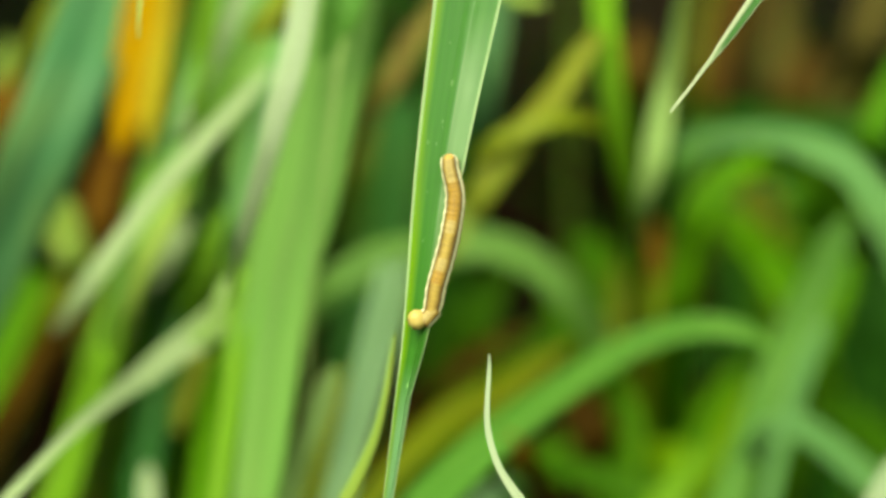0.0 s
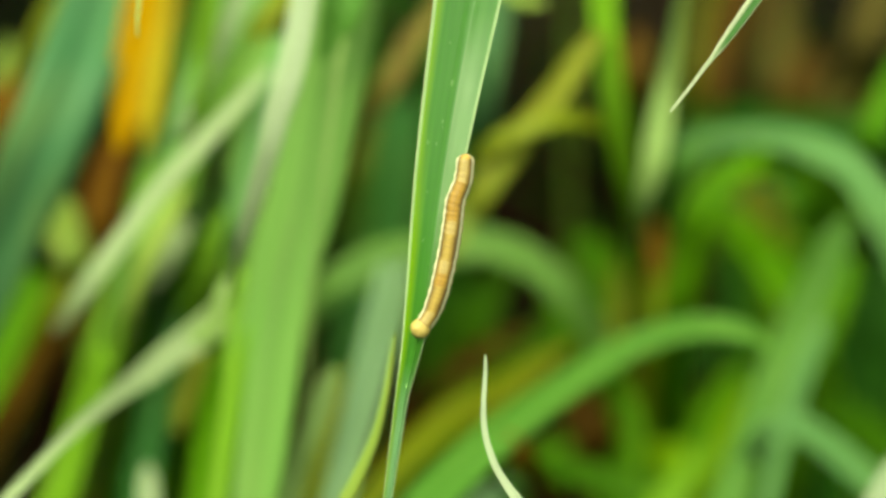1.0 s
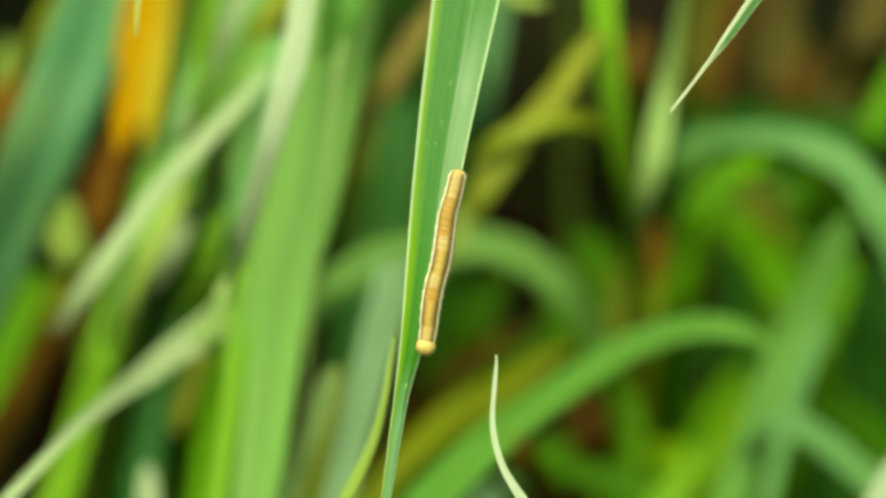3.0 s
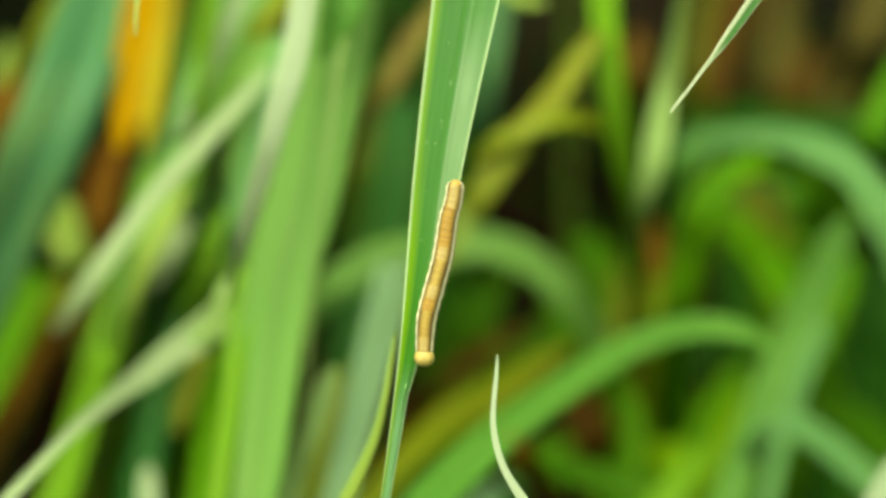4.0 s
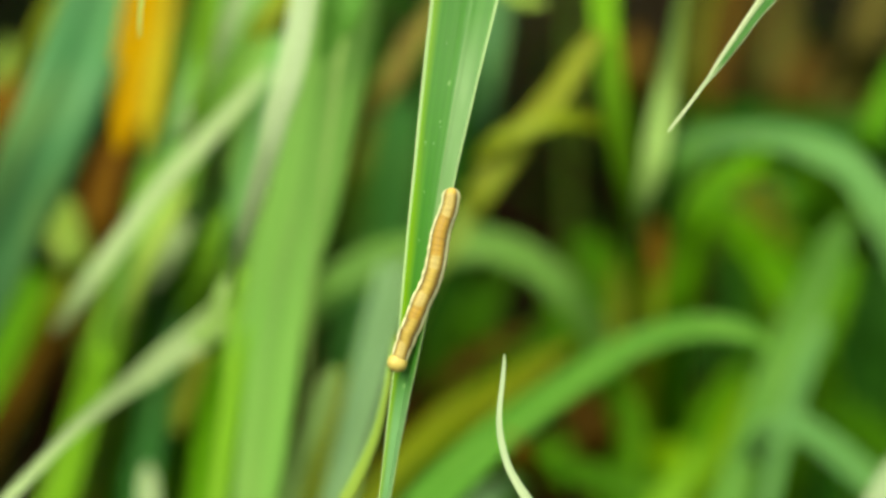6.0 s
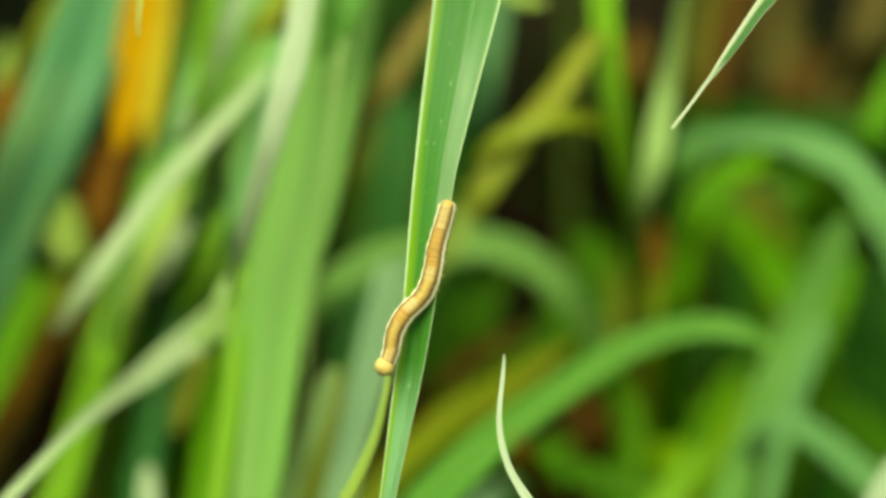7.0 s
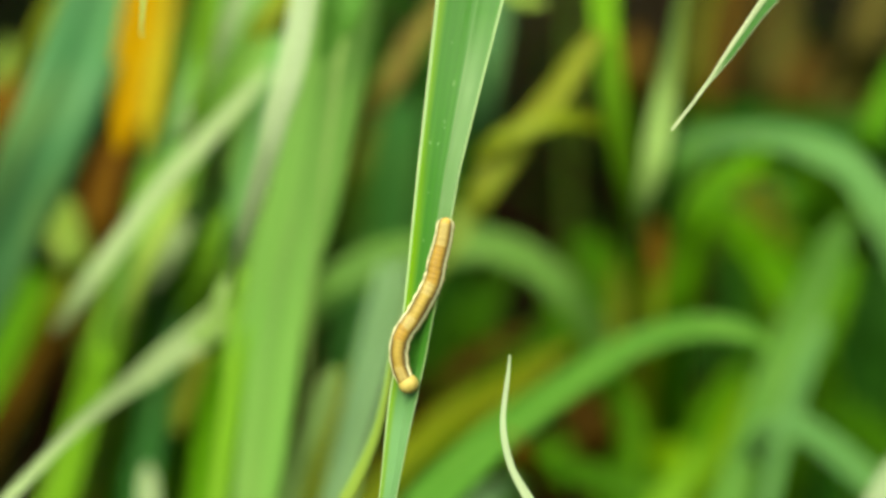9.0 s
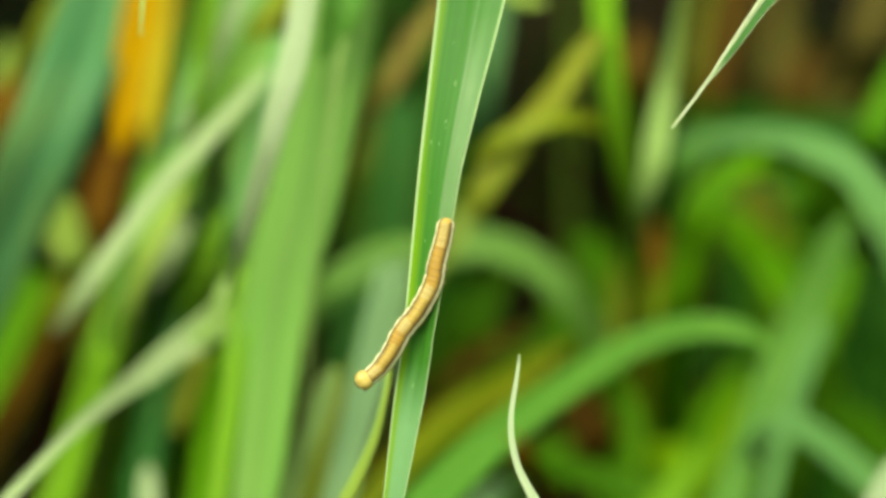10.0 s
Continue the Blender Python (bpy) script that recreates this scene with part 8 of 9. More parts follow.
    walk(RINGS[6], [(0, pose(0.00000, 0.00000, 0, 0, 0.0, -12.7)), (0.2, pose(0.00000, 0.00000, 0, 0, 0.0, -12.7)), (0.4, pose(0.00000, 0.00000, 0, 0, 0.0, -12.6)), (0.5, pose(0.00000, 0.00000, 0, 0, 0.0, -12.6)), (0.6, pose(0.00000, 0.00000, 0, 0, 0.0, -11.8)), (0.8, pose(0.00000, 0.00000, 0, 0, 0.0, -10.6)), (1, pose(0.00000, 0.00000, 0, 0, 0.0, -9.3)), (1.2, pose(0.00000, 0.00000, 0, 0, 0.0, -10.1)), (1.4, pose(0.00000, 0.00000, 0, 0, 0.0, -11.0)), (1.5, pose(0.00000, 0.00000, 0, 0, 0.0, -11.4)), (1.6, pose(0.00000, 0.00000, 0, 0, 0.0, -11.7)), (1.8, pose(0.00000, 0.00000, 0, 0, 0.0, -12.2)), (2, pose(0.00000, 0.00000, 0, 0, 0.0, -12.6)), (2.2, pose(0.00000, 0.00000, 0, 0, 0.0, -11.0)), (2.5, pose(0.00000, 0.00000, 0, 0, 0.0, -8.4)), (2.7, pose(0.00000, 0.00000, 0, 0, 0.0, -9.1)), (3.8, pose(0.00000, 0.00000, 0, 0, 0.0, -13.8)), (4, pose(0.00000, 0.00000, 0, 0, 0.0, -14.7)), (4.2, pose(0.00000, 0.00000, 0, 0, 0.0, -12.6)), (4.5, pose(0.00000, 0.00000, 0, 0, 0.0, -9.5)), (4.8, pose(0.00000, 0.00000, 0, 0, 0.0, -11.7)), (5, pose(0.00000, 0.00000, 0, 0, 0.0, -13.1)), (5.2, pose(0.00000, 0.00000, 0, 0, 0.0, -12.6)), (5.5, pose(0.00000, 0.00000, 0, 0, 0.0, -12.0)), (5.7, pose(0.00000, 0.00000, 0, 0, 0.0, -13.5)), (6.8, pose(0.00000, 0.00000, 0, 0, -6.8, -22.3)), (7, pose(0.00000, 0.00000, 0, 0, -8.0, -23.6)), (7.2, pose(0.00000, 0.00000, 0, 0, -10.8, -27.5)), (7.5, pose(0.00000, 0.00000, 0, 0, -15.0, -33.9)), (7.6, pose(0.00000, 0.00000, 0, 0, -15.6, -33.7)), (7.8, pose(0.00000, 0.00000, 0, 0, -16.8, -33.6)), (8, pose(0.00000, 0.00000, 0, 0, -18.0, -33.1)), (8.2, pose(0.00000, 0.00000, 0, 0, -14.8, -31.3)), (8.4, pose(0.00000, 0.00000, 0, 0, -11.6, -29.9)), (8.5, pose(0.00000, 0.00000, 0, 0, -10.0, -29.3)), (8.6, pose(0.00000, 0.00000, 0, 0, -7.7, -29.6)), (8.7, pose(0.00000, 0.00000, 0, 0, -5.3, -29.3)), (8.8, pose(0.00000, 0.00000, 0, 0, -3.0, -28.7)), (8.9, pose(0.00000, 0.00000, 0, 0, -3.2, -28.3)), (9, pose(0.00000, 0.00000, 0, 0, -3.3, -28.0)), (9.1, pose(0.00000, 0.00000, 0, 0, -3.5, -28.5)), (9.2, pose(0.00000, 0.00000, 0, 0, -3.7, -28.8)), (9.3, pose(0.00000, 0.00000, 0, 0, -3.8, -30.0)), (9.4, pose(0.00000, 0.00000, 0, 0, -4.0, -30.3)), (9.5, pose(0.00000, 0.00000, 0, 0, -4.2, -31.8)), (9.6, pose(0.00000, 0.00000, 0, 0, -4.3, -30.9)), (9.7, pose(0.00000, 0.00000, 0, 0, -4.5, -29.6)), (9.8, pose(0.00000, 0.00000, 0, 0, -4.7, -29.1)), (9.9, pose(0.00000, 0.00000, 0, 0, -4.8, -30.1)), (10, pose(0.00000, 0.00000, 0, 0, -5.0, -30.8))])
    walk(RINGS[7], [(0, pose(-0.00042, -0.00177, 0, 0, 0.0, -14.1)), (0.2, pose(-0.00042, -0.00178, 0, 0, 0.0, -13.6)), (0.4, pose(-0.00040, -0.00177, 0, 0, 0.0, -12.9)), (0.5, pose(-0.00040, -0.00179, 0, 0, 0.0, -12.7)), (0.6, pose(-0.00037, -0.00174, 0, 0, 0.0, -12.2)), (0.8, pose(-0.00035, -0.00180, 0, 0, 0.0, -11.5)), (1, pose(-0.00032, -0.00183, 0, 0, 0.0, -10.8)), (1.2, pose(-0.00033, -0.00180, 0, 0, 0.0, -11.0)), (1.4, pose(-0.00036, -0.00182, 0, 0, 0.0, -11.6)), (1.5, pose(-0.00038, -0.00185, 0, 0, 0.0, -11.9)), (1.6, pose(-0.00039, -0.00184, 0, 0, 0.0, -12.3)), (1.8, pose(-0.00041, -0.00186, 0, 0, 0.0, -13.1)), (2, pose(-0.00043, -0.00186, 0, 0, 0.0, -13.8)), (2.2, pose(-0.00041, -0.00184, 0, 0, 0.0, -13.8)), (2.5, pose(-0.00036, -0.00181, 0, 0, 0.0, -13.8)), (2.7, pose(-0.00037, -0.00180, 0, 0, 0.0, -13.9)), (3.8, pose(-0.00048, -0.00178, 0, 0, 0.0, -15.4)), (4, pose(-0.00050, -0.00177, 0, 0, 0.0, -15.7)), (4.2, pose(-0.00042, -0.00180, 0, 0, 0.0, -13.2)), (4.5, pose(-0.00030, -0.00183, 0, 0, 0.0, -9.5)), (4.8, pose(-0.00038, -0.00180, 0, 0, 0.0, -11.6)), (5, pose(-0.00043, -0.00179, 0, 0, 0.0, -12.8)), (5.2, pose(-0.00043, -0.00180, 0, 0, 0.0, -13.8)), (5.5, pose(-0.00043, -0.00184, 0, 0, 0.0, -15.2)), (5.7, pose(-0.00050, -0.00182, 0, 0, 0.0, -18.2)), (6.8, pose(-0.00088, -0.00164, 0, 0, -6.8, -35.4)), (7, pose(-0.00092, -0.00160, 0, 0, -8.0, -37.8)), (7.2, pose(-0.00104, -0.00148, 0, 0, -10.8, -41.9)), (7.5, pose(-0.00120, -0.00129, 0, 0, -15.0, -48.4)), (7.6, pose(-0.00117, -0.00132, 0, 0, -15.6, -46.6)), (7.8, pose(-0.00111, -0.00138, 0, 0, -16.8, -43.0)), (8, pose(-0.00104, -0.00145, 0, 0, -18.0, -39.2)), (8.2, pose(-0.00098, -0.00147, 0, 0, -14.8, -37.2)), (8.4, pose(-0.00096, -0.00150, 0, 0, -11.6, -35.9)), (8.5, pose(-0.00096, -0.00151, 0, 0, -10.0, -35.2)), (8.6, pose(-0.00098, -0.00154, 0, 0, -7.7, -34.7)), (8.7, pose(-0.00097, -0.00156, 0, 0, -5.3, -33.8)), (8.8, pose(-0.00093, -0.00157, 0, 0, -3.0, -32.6)), (8.9, pose(-0.00090, -0.00157, 0, 0, -3.2, -31.5)), (9, pose(-0.00088, -0.00158, 0, 0, -3.3, -30.5)), (9.1, pose(-0.00089, -0.00156, 0, 0, -3.5, -30.4)), (9.2, pose(-0.00090, -0.00154, 0, 0, -3.7, -30.7)), (9.3, pose(-0.00096, -0.00157, 0, 0, -3.8, -31.0)), (9.4, pose(-0.00098, -0.00155, 0, 0, -4.0, -31.4)), (9.5, pose(-0.00103, -0.00159, 0, 0, -4.2, -31.0)), (9.6, pose(-0.00102, -0.00158, 0, 0, -4.3, -32.1)), (9.7, pose(-0.00100, -0.00157, 0, 0, -4.5, -33.2)), (9.8, pose(-0.00101, -0.00157, 0, 0, -4.7, -34.2)), (9.9, pose(-0.00104, -0.00158, 0, 0, -4.8, -35.8)), (10, pose(-0.00106, -0.00159, 0, 0, -5.0, -37.4))])
    walk(RINGS[8], [(0, pose(-0.00090, -0.00353, 0, 0, 0.0, -16.1)), (0.2, pose(-0.00086, -0.00356, 0, 0, 0.0, -14.0)), (0.4, pose(-0.00081, -0.00354, 0, 0, 0.0, -13.0)), (0.5, pose(-0.00080, -0.00359, 0, 0, 0.0, -12.5)), (0.6, pose(-0.00075, -0.00348, 0, 0, 0.0, -12.4)), (0.8, pose(-0.00073, -0.00360, 0, 0, 0.0, -12.3)), (1, pose(-0.00070, -0.00366, 0, 0, 0.0, -12.4)), (1.2, pose(-0.00070, -0.00359, 0, 0, 0.0, -12.3)), (1.4, pose(-0.00074, -0.00363, 0, 0, 0.0, -12.4)), (1.5, pose(-0.00077, -0.00370, 0, 0, 0.0, -12.1)), (1.6, pose(-0.00079, -0.00367, 0, 0, 0.0, -13.1)), (1.8, pose(-0.00086, -0.00371, 0, 0, 0.0, -13.6)), (2, pose(-0.00092, -0.00371, 0, 0, 0.0, -15.1)), (2.2, pose(-0.00089, -0.00367, 0, 0, 0.0, -14.7)), (2.5, pose(-0.00084, -0.00359, 0, 0, 0.0, -14.5)), (2.7, pose(-0.00085, -0.00357, 0, 0, 0.0, -14.5)), (3.8, pose(-0.00096, -0.00355, 0, 0, 0.0, -14.9)), (4, pose(-0.00098, -0.00355, 0, 0, 0.0, -15.4)), (4.2, pose(-0.00084, -0.00359, 0, 0, 0.0, -13.3)), (4.5, pose(-0.00063, -0.00367, 0, 0, 0.0, -10.6)), (4.8, pose(-0.00072, -0.00360, 0, 0, 0.0, -9.4)), (5, pose(-0.00078, -0.00360, 0, 0, 0.0, -8.9)), (5.2, pose(-0.00086, -0.00360, 0, 0, 0.0, -13.5)), (5.5, pose(-0.00100, -0.00364, 0, 0, 0.0, -19.9)), (5.7, pose(-0.00118, -0.00357, 0, 0, 0.0, -22.3)), (6.8, pose(-0.00212, -0.00303, 0, 0, -6.8, -42.2)), (7, pose(-0.00223, -0.00291, 0, 0, -8.0, -46.8)), (7.2, pose(-0.00233, -0.00276, 0, 0, -10.8, -43.8)), (7.5, pose(-0.00248, -0.00251, 0, 0, -15.0, -38.9)), (7.6, pose(-0.00243, -0.00257, 0, 0, -15.6, -38.2)), (7.8, pose(-0.00233, -0.00268, 0, 0, -16.8, -37.6)), (8, pose(-0.00221, -0.00278, 0, 0, -18.0, -38.4)), (8.2, pose(-0.00209, -0.00284, 0, 0, -14.8, -35.4)), (8.4, pose(-0.00202, -0.00293, 0, 0, -11.6, -32.1)), (8.5, pose(-0.00199, -0.00298, 0, 0, -10.0, -32.0)), (8.6, pose(-0.00202, -0.00305, 0, 0, -7.7, -33.6)), (8.7, pose(-0.00202, -0.00307, 0, 0, -5.3, -35.5)), (8.8, pose(-0.00196, -0.00307, 0, 0, -3.0, -35.5)), (8.9, pose(-0.00190, -0.00308, 0, 0, -3.2, -35.4)), (9, pose(-0.00187, -0.00310, 0, 0, -3.3, -35.3)), (9.1, pose(-0.00183, -0.00309, 0, 0, -3.5, -33.6)), (9.2, pose(-0.00182, -0.00308, 0, 0, -3.7, -32.9)), (9.3, pose(-0.00190, -0.00315, 0, 0, -3.8, -32.7)), (9.4, pose(-0.00190, -0.00314, 0, 0, -4.0, -30.4)), (9.5, pose(-0.00194, -0.00325, 0, 0, -4.2, -26.2)), (9.6, pose(-0.00197, -0.00321, 0, 0, -4.3, -26.3)), (9.7, pose(-0.00198, -0.00314, 0, 0, -4.5, -29.5)), (9.8, pose(-0.00203, -0.00314, 0, 0, -4.7, -31.7)), (9.9, pose(-0.00216, -0.00310, 0, 0, -4.8, -34.6)), (10, pose(-0.00227, -0.00306, 0, 0, -5.0, -37.8))])
    walk(RINGS[9], [(0, pose(-0.00141, -0.00527, 0, 0, 0.0, -16.1)), (0.2, pose(-0.00128, -0.00534, 0, 0, 0.0, -12.6)), (0.4, pose(-0.00122, -0.00532, 0, 0, 0.0, -12.9)), (0.5, pose(-0.00120, -0.00538, 0, 0, 0.0, -12.9)), (0.6, pose(-0.00114, -0.00522, 0, 0, 0.0, -12.7)), (0.8, pose(-0.00113, -0.00539, 0, 0, 0.0, -13.1)), (1, pose(-0.00112, -0.00547, 0, 0, 0.0, -13.7)), (1.2, pose(-0.00113, -0.00536, 0, 0, 0.0, -15.1)), (1.4, pose(-0.00117, -0.00543, 0, 0, 0.0, -15.2)), (1.5, pose(-0.00119, -0.00554, 0, 0, 0.0, -14.2)), (1.6, pose(-0.00126, -0.00548, 0, 0, 0.0, -16.0)), (1.8, pose(-0.00130, -0.00556, 0, 0, 0.0, -13.5)), (2, pose(-0.00141, -0.00555, 0, 0, 0.0, -14.7)), (2.2, pose(-0.00134, -0.00550, 0, 0, 0.0, -12.5)), (2.5, pose(-0.00124, -0.00539, 0, 0, 0.0, -10.3)), (2.7, pose(-0.00125, -0.00536, 0, 0, 0.0, -10.4)), (3.8, pose(-0.00141, -0.00534, 0, 0, 0.0, -12.8)), (4, pose(-0.00147, -0.00532, 0, 0, 0.0, -14.8)), (4.2, pose(-0.00126, -0.00539, 0, 0, 0.0, -12.5)), (4.5, pose(-0.00097, -0.00549, 0, 0, 0.0, -10.6)), (4.8, pose(-0.00099, -0.00541, 0, 0, 0.0, -8.9)), (5, pose(-0.00105, -0.00542, 0, 0, 0.0, -10.2)), (5.2, pose(-0.00132, -0.00539, 0, 0, 0.0, -17.1)), (5.5, pose(-0.00173, -0.00538, 0, 0, 0.0, -26.4)), (5.7, pose(-0.00190, -0.00532, 0, 0, 0.0, -23.7)), (6.8, pose(-0.00322, -0.00452, 0, 0, -6.8, -30.4)), (7, pose(-0.00346, -0.00428, 0, 0, -8.0, -34.9)), (7.2, pose(-0.00345, -0.00418, 0, 0, -10.8, -31.8)), (7.5, pose(-0.00340, -0.00402, 0, 0, -15.0, -25.8)), (7.6, pose(-0.00331, -0.00410, 0, 0, -15.6, -22.7)), (7.8, pose(-0.00318, -0.00424, 0, 0, -16.8, -20.2)), (8, pose(-0.00310, -0.00431, 0, 0, -18.0, -20.8)), (8.2, pose(-0.00289, -0.00441, 0, 0, -14.8, -17.7)), (8.4, pose(-0.00277, -0.00454, 0, 0, -11.6, -18.4)), (8.5, pose(-0.00284, -0.00456, 0, 0, -10.0, -25.4)), (8.6, pose(-0.00300, -0.00460, 0, 0, -7.7, -30.1)), (8.7, pose(-0.00307, -0.00458, 0, 0, -5.3, -32.6)), (8.8, pose(-0.00299, -0.00457, 0, 0, -3.0, -30.8)), (8.9, pose(-0.00291, -0.00458, 0, 0, -3.2, -28.5)), (9, pose(-0.00286, -0.00462, 0, 0, -3.3, -25.4)), (9.1, pose(-0.00281, -0.00460, 0, 0, -3.5, -26.9)), (9.2, pose(-0.00285, -0.00454, 0, 0, -3.7, -33.4)), (9.3, pose(-0.00293, -0.00467, 0, 0, -3.8, -32.2)), (9.4, pose(-0.00283, -0.00473, 0, 0, -4.0, -27.8)), (9.5, pose(-0.00261, -0.00501, 0, 0, -4.2, -14.3)), (9.6, pose(-0.00259, -0.00498, 0, 0, -4.3, -11.4)), (9.7, pose(-0.00278, -0.00482, 0, 0, -4.5, -20.3)), (9.8, pose(-0.00297, -0.00475, 0, 0, -4.7, -27.5)), (9.9, pose(-0.00313, -0.00472, 0, 0, -4.8, -26.9)), (10, pose(-0.00330, -0.00466, 0, 0, -5.0, -27.3))])
    walk(RINGS[10], [(0, pose(-0.00186, -0.00704, 0, 0, 0.0, -10.7)), (0.2, pose(-0.00164, -0.00713, 0, 0, 0.0, -9.8)), (0.4, pose(-0.00163, -0.00709, 0, 0, 0.0, -13.9)), (0.5, pose(-0.00164, -0.00717, 0, 0, 0.0, -16.1)), (0.6, pose(-0.00154, -0.00695, 0, 0, 0.0, -14.8)), (0.8, pose(-0.00157, -0.00717, 0, 0, 0.0, -15.7)), (1, pose(-0.00159, -0.00727, 0, 0, 0.0, -16.6)), (1.2, pose(-0.00167, -0.00711, 0, 0, 0.0, -20.0)), (1.4, pose(-0.00174, -0.00719, 0, 0, 0.0, -21.1)), (1.5, pose(-0.00173, -0.00734, 0, 0, 0.0, -19.9)), (1.6, pose(-0.00185, -0.00726, 0, 0, 0.0, -21.2)), (1.8, pose(-0.00176, -0.00740, 0, 0, 0.0, -14.9)), (2, pose(-0.00189, -0.00740, 0, 0, 0.0, -14.2)), (2.2, pose(-0.00172, -0.00735, 0, 0, 0.0, -11.5)), (2.5, pose(-0.00152, -0.00722, 0, 0, 0.0, -8.6)), (2.7, pose(-0.00153, -0.00718, 0, 0, 0.0, -7.8)), (3.8, pose(-0.00175, -0.00715, 0, 0, 0.0, -7.6)), (4, pose(-0.00189, -0.00712, 0, 0, 0.0, -9.9)), (4.2, pose(-0.00162, -0.00720, 0, 0, 0.0, -8.6)), (4.5, pose(-0.00130, -0.00732, 0, 0, 0.0, -8.5)), (4.8, pose(-0.00131, -0.00722, 0, 0, 0.0, -10.8)), (5, pose(-0.00146, -0.00722, 0, 0, 0.0, -15.7)), (5.2, pose(-0.00198, -0.00711, 0, 0, 0.0, -24.6)), (5.5, pose(-0.00272, -0.00699, 0, 0, 0.0, -35.8)), (5.7, pose(-0.00274, -0.00700, 0, 0, 0.0, -28.4)), (6.8, pose(-0.00403, -0.00619, 0, 0, -6.8, -20.7)), (7, pose(-0.00436, -0.00589, 0, 0, -8.0, -23.4)), (7.2, pose(-0.00425, -0.00581, 0, 0, -10.8, -20.7)), (7.5, pose(-0.00401, -0.00568, 0, 0, -15.0, -14.3)), (7.6, pose(-0.00381, -0.00579, 0, 0, -15.6, -11.3)), (7.8, pose(-0.00363, -0.00596, 0, 0, -16.8, -11.0)), (8, pose(-0.00358, -0.00602, 0, 0, -18.0, -14.0)), (8.2, pose(-0.00324, -0.00613, 0, 0, -14.8, -8.4)), (8.4, pose(-0.00319, -0.00627, 0, 0, -11.6, -10.5)), (8.5, pose(-0.00355, -0.00620, 0, 0, -10.0, -21.5)), (8.6, pose(-0.00386, -0.00621, 0, 0, -7.7, -26.7)), (8.7, pose(-0.00400, -0.00617, 0, 0, -5.3, -28.3)), (8.8, pose(-0.00381, -0.00620, 0, 0, -3.0, -23.2)), (8.9, pose(-0.00360, -0.00626, 0, 0, -3.2, -16.7)), (9, pose(-0.00337, -0.00636, 0, 0, -3.3, -8.7)), (9.1, pose(-0.00338, -0.00630, 0, 0, -3.5, -10.7)), (9.2, pose(-0.00371, -0.00611, 0, 0, -3.7, -23.8)), (9.3, pose(-0.00381, -0.00628, 0, 0, -3.8, -25.1)), (9.4, pose(-0.00357, -0.00640, 0, 0, -4.0, -19.5)), (9.5, pose(-0.00287, -0.00688, 0, 0, -4.2, -0.9)), (9.6, pose(-0.00270, -0.00685, 0, 0, -4.3, 4.4)), (9.7, pose(-0.00323, -0.00661, 0, 0, -4.5, -7.9)), (9.8, pose(-0.00371, -0.00646, 0, 0, -4.7, -18.9)), (9.9, pose(-0.00391, -0.00644, 0, 0, -4.8, -24.3)), (10, pose(-0.00416, -0.00636, 0, 0, -5.0, -30.8))])
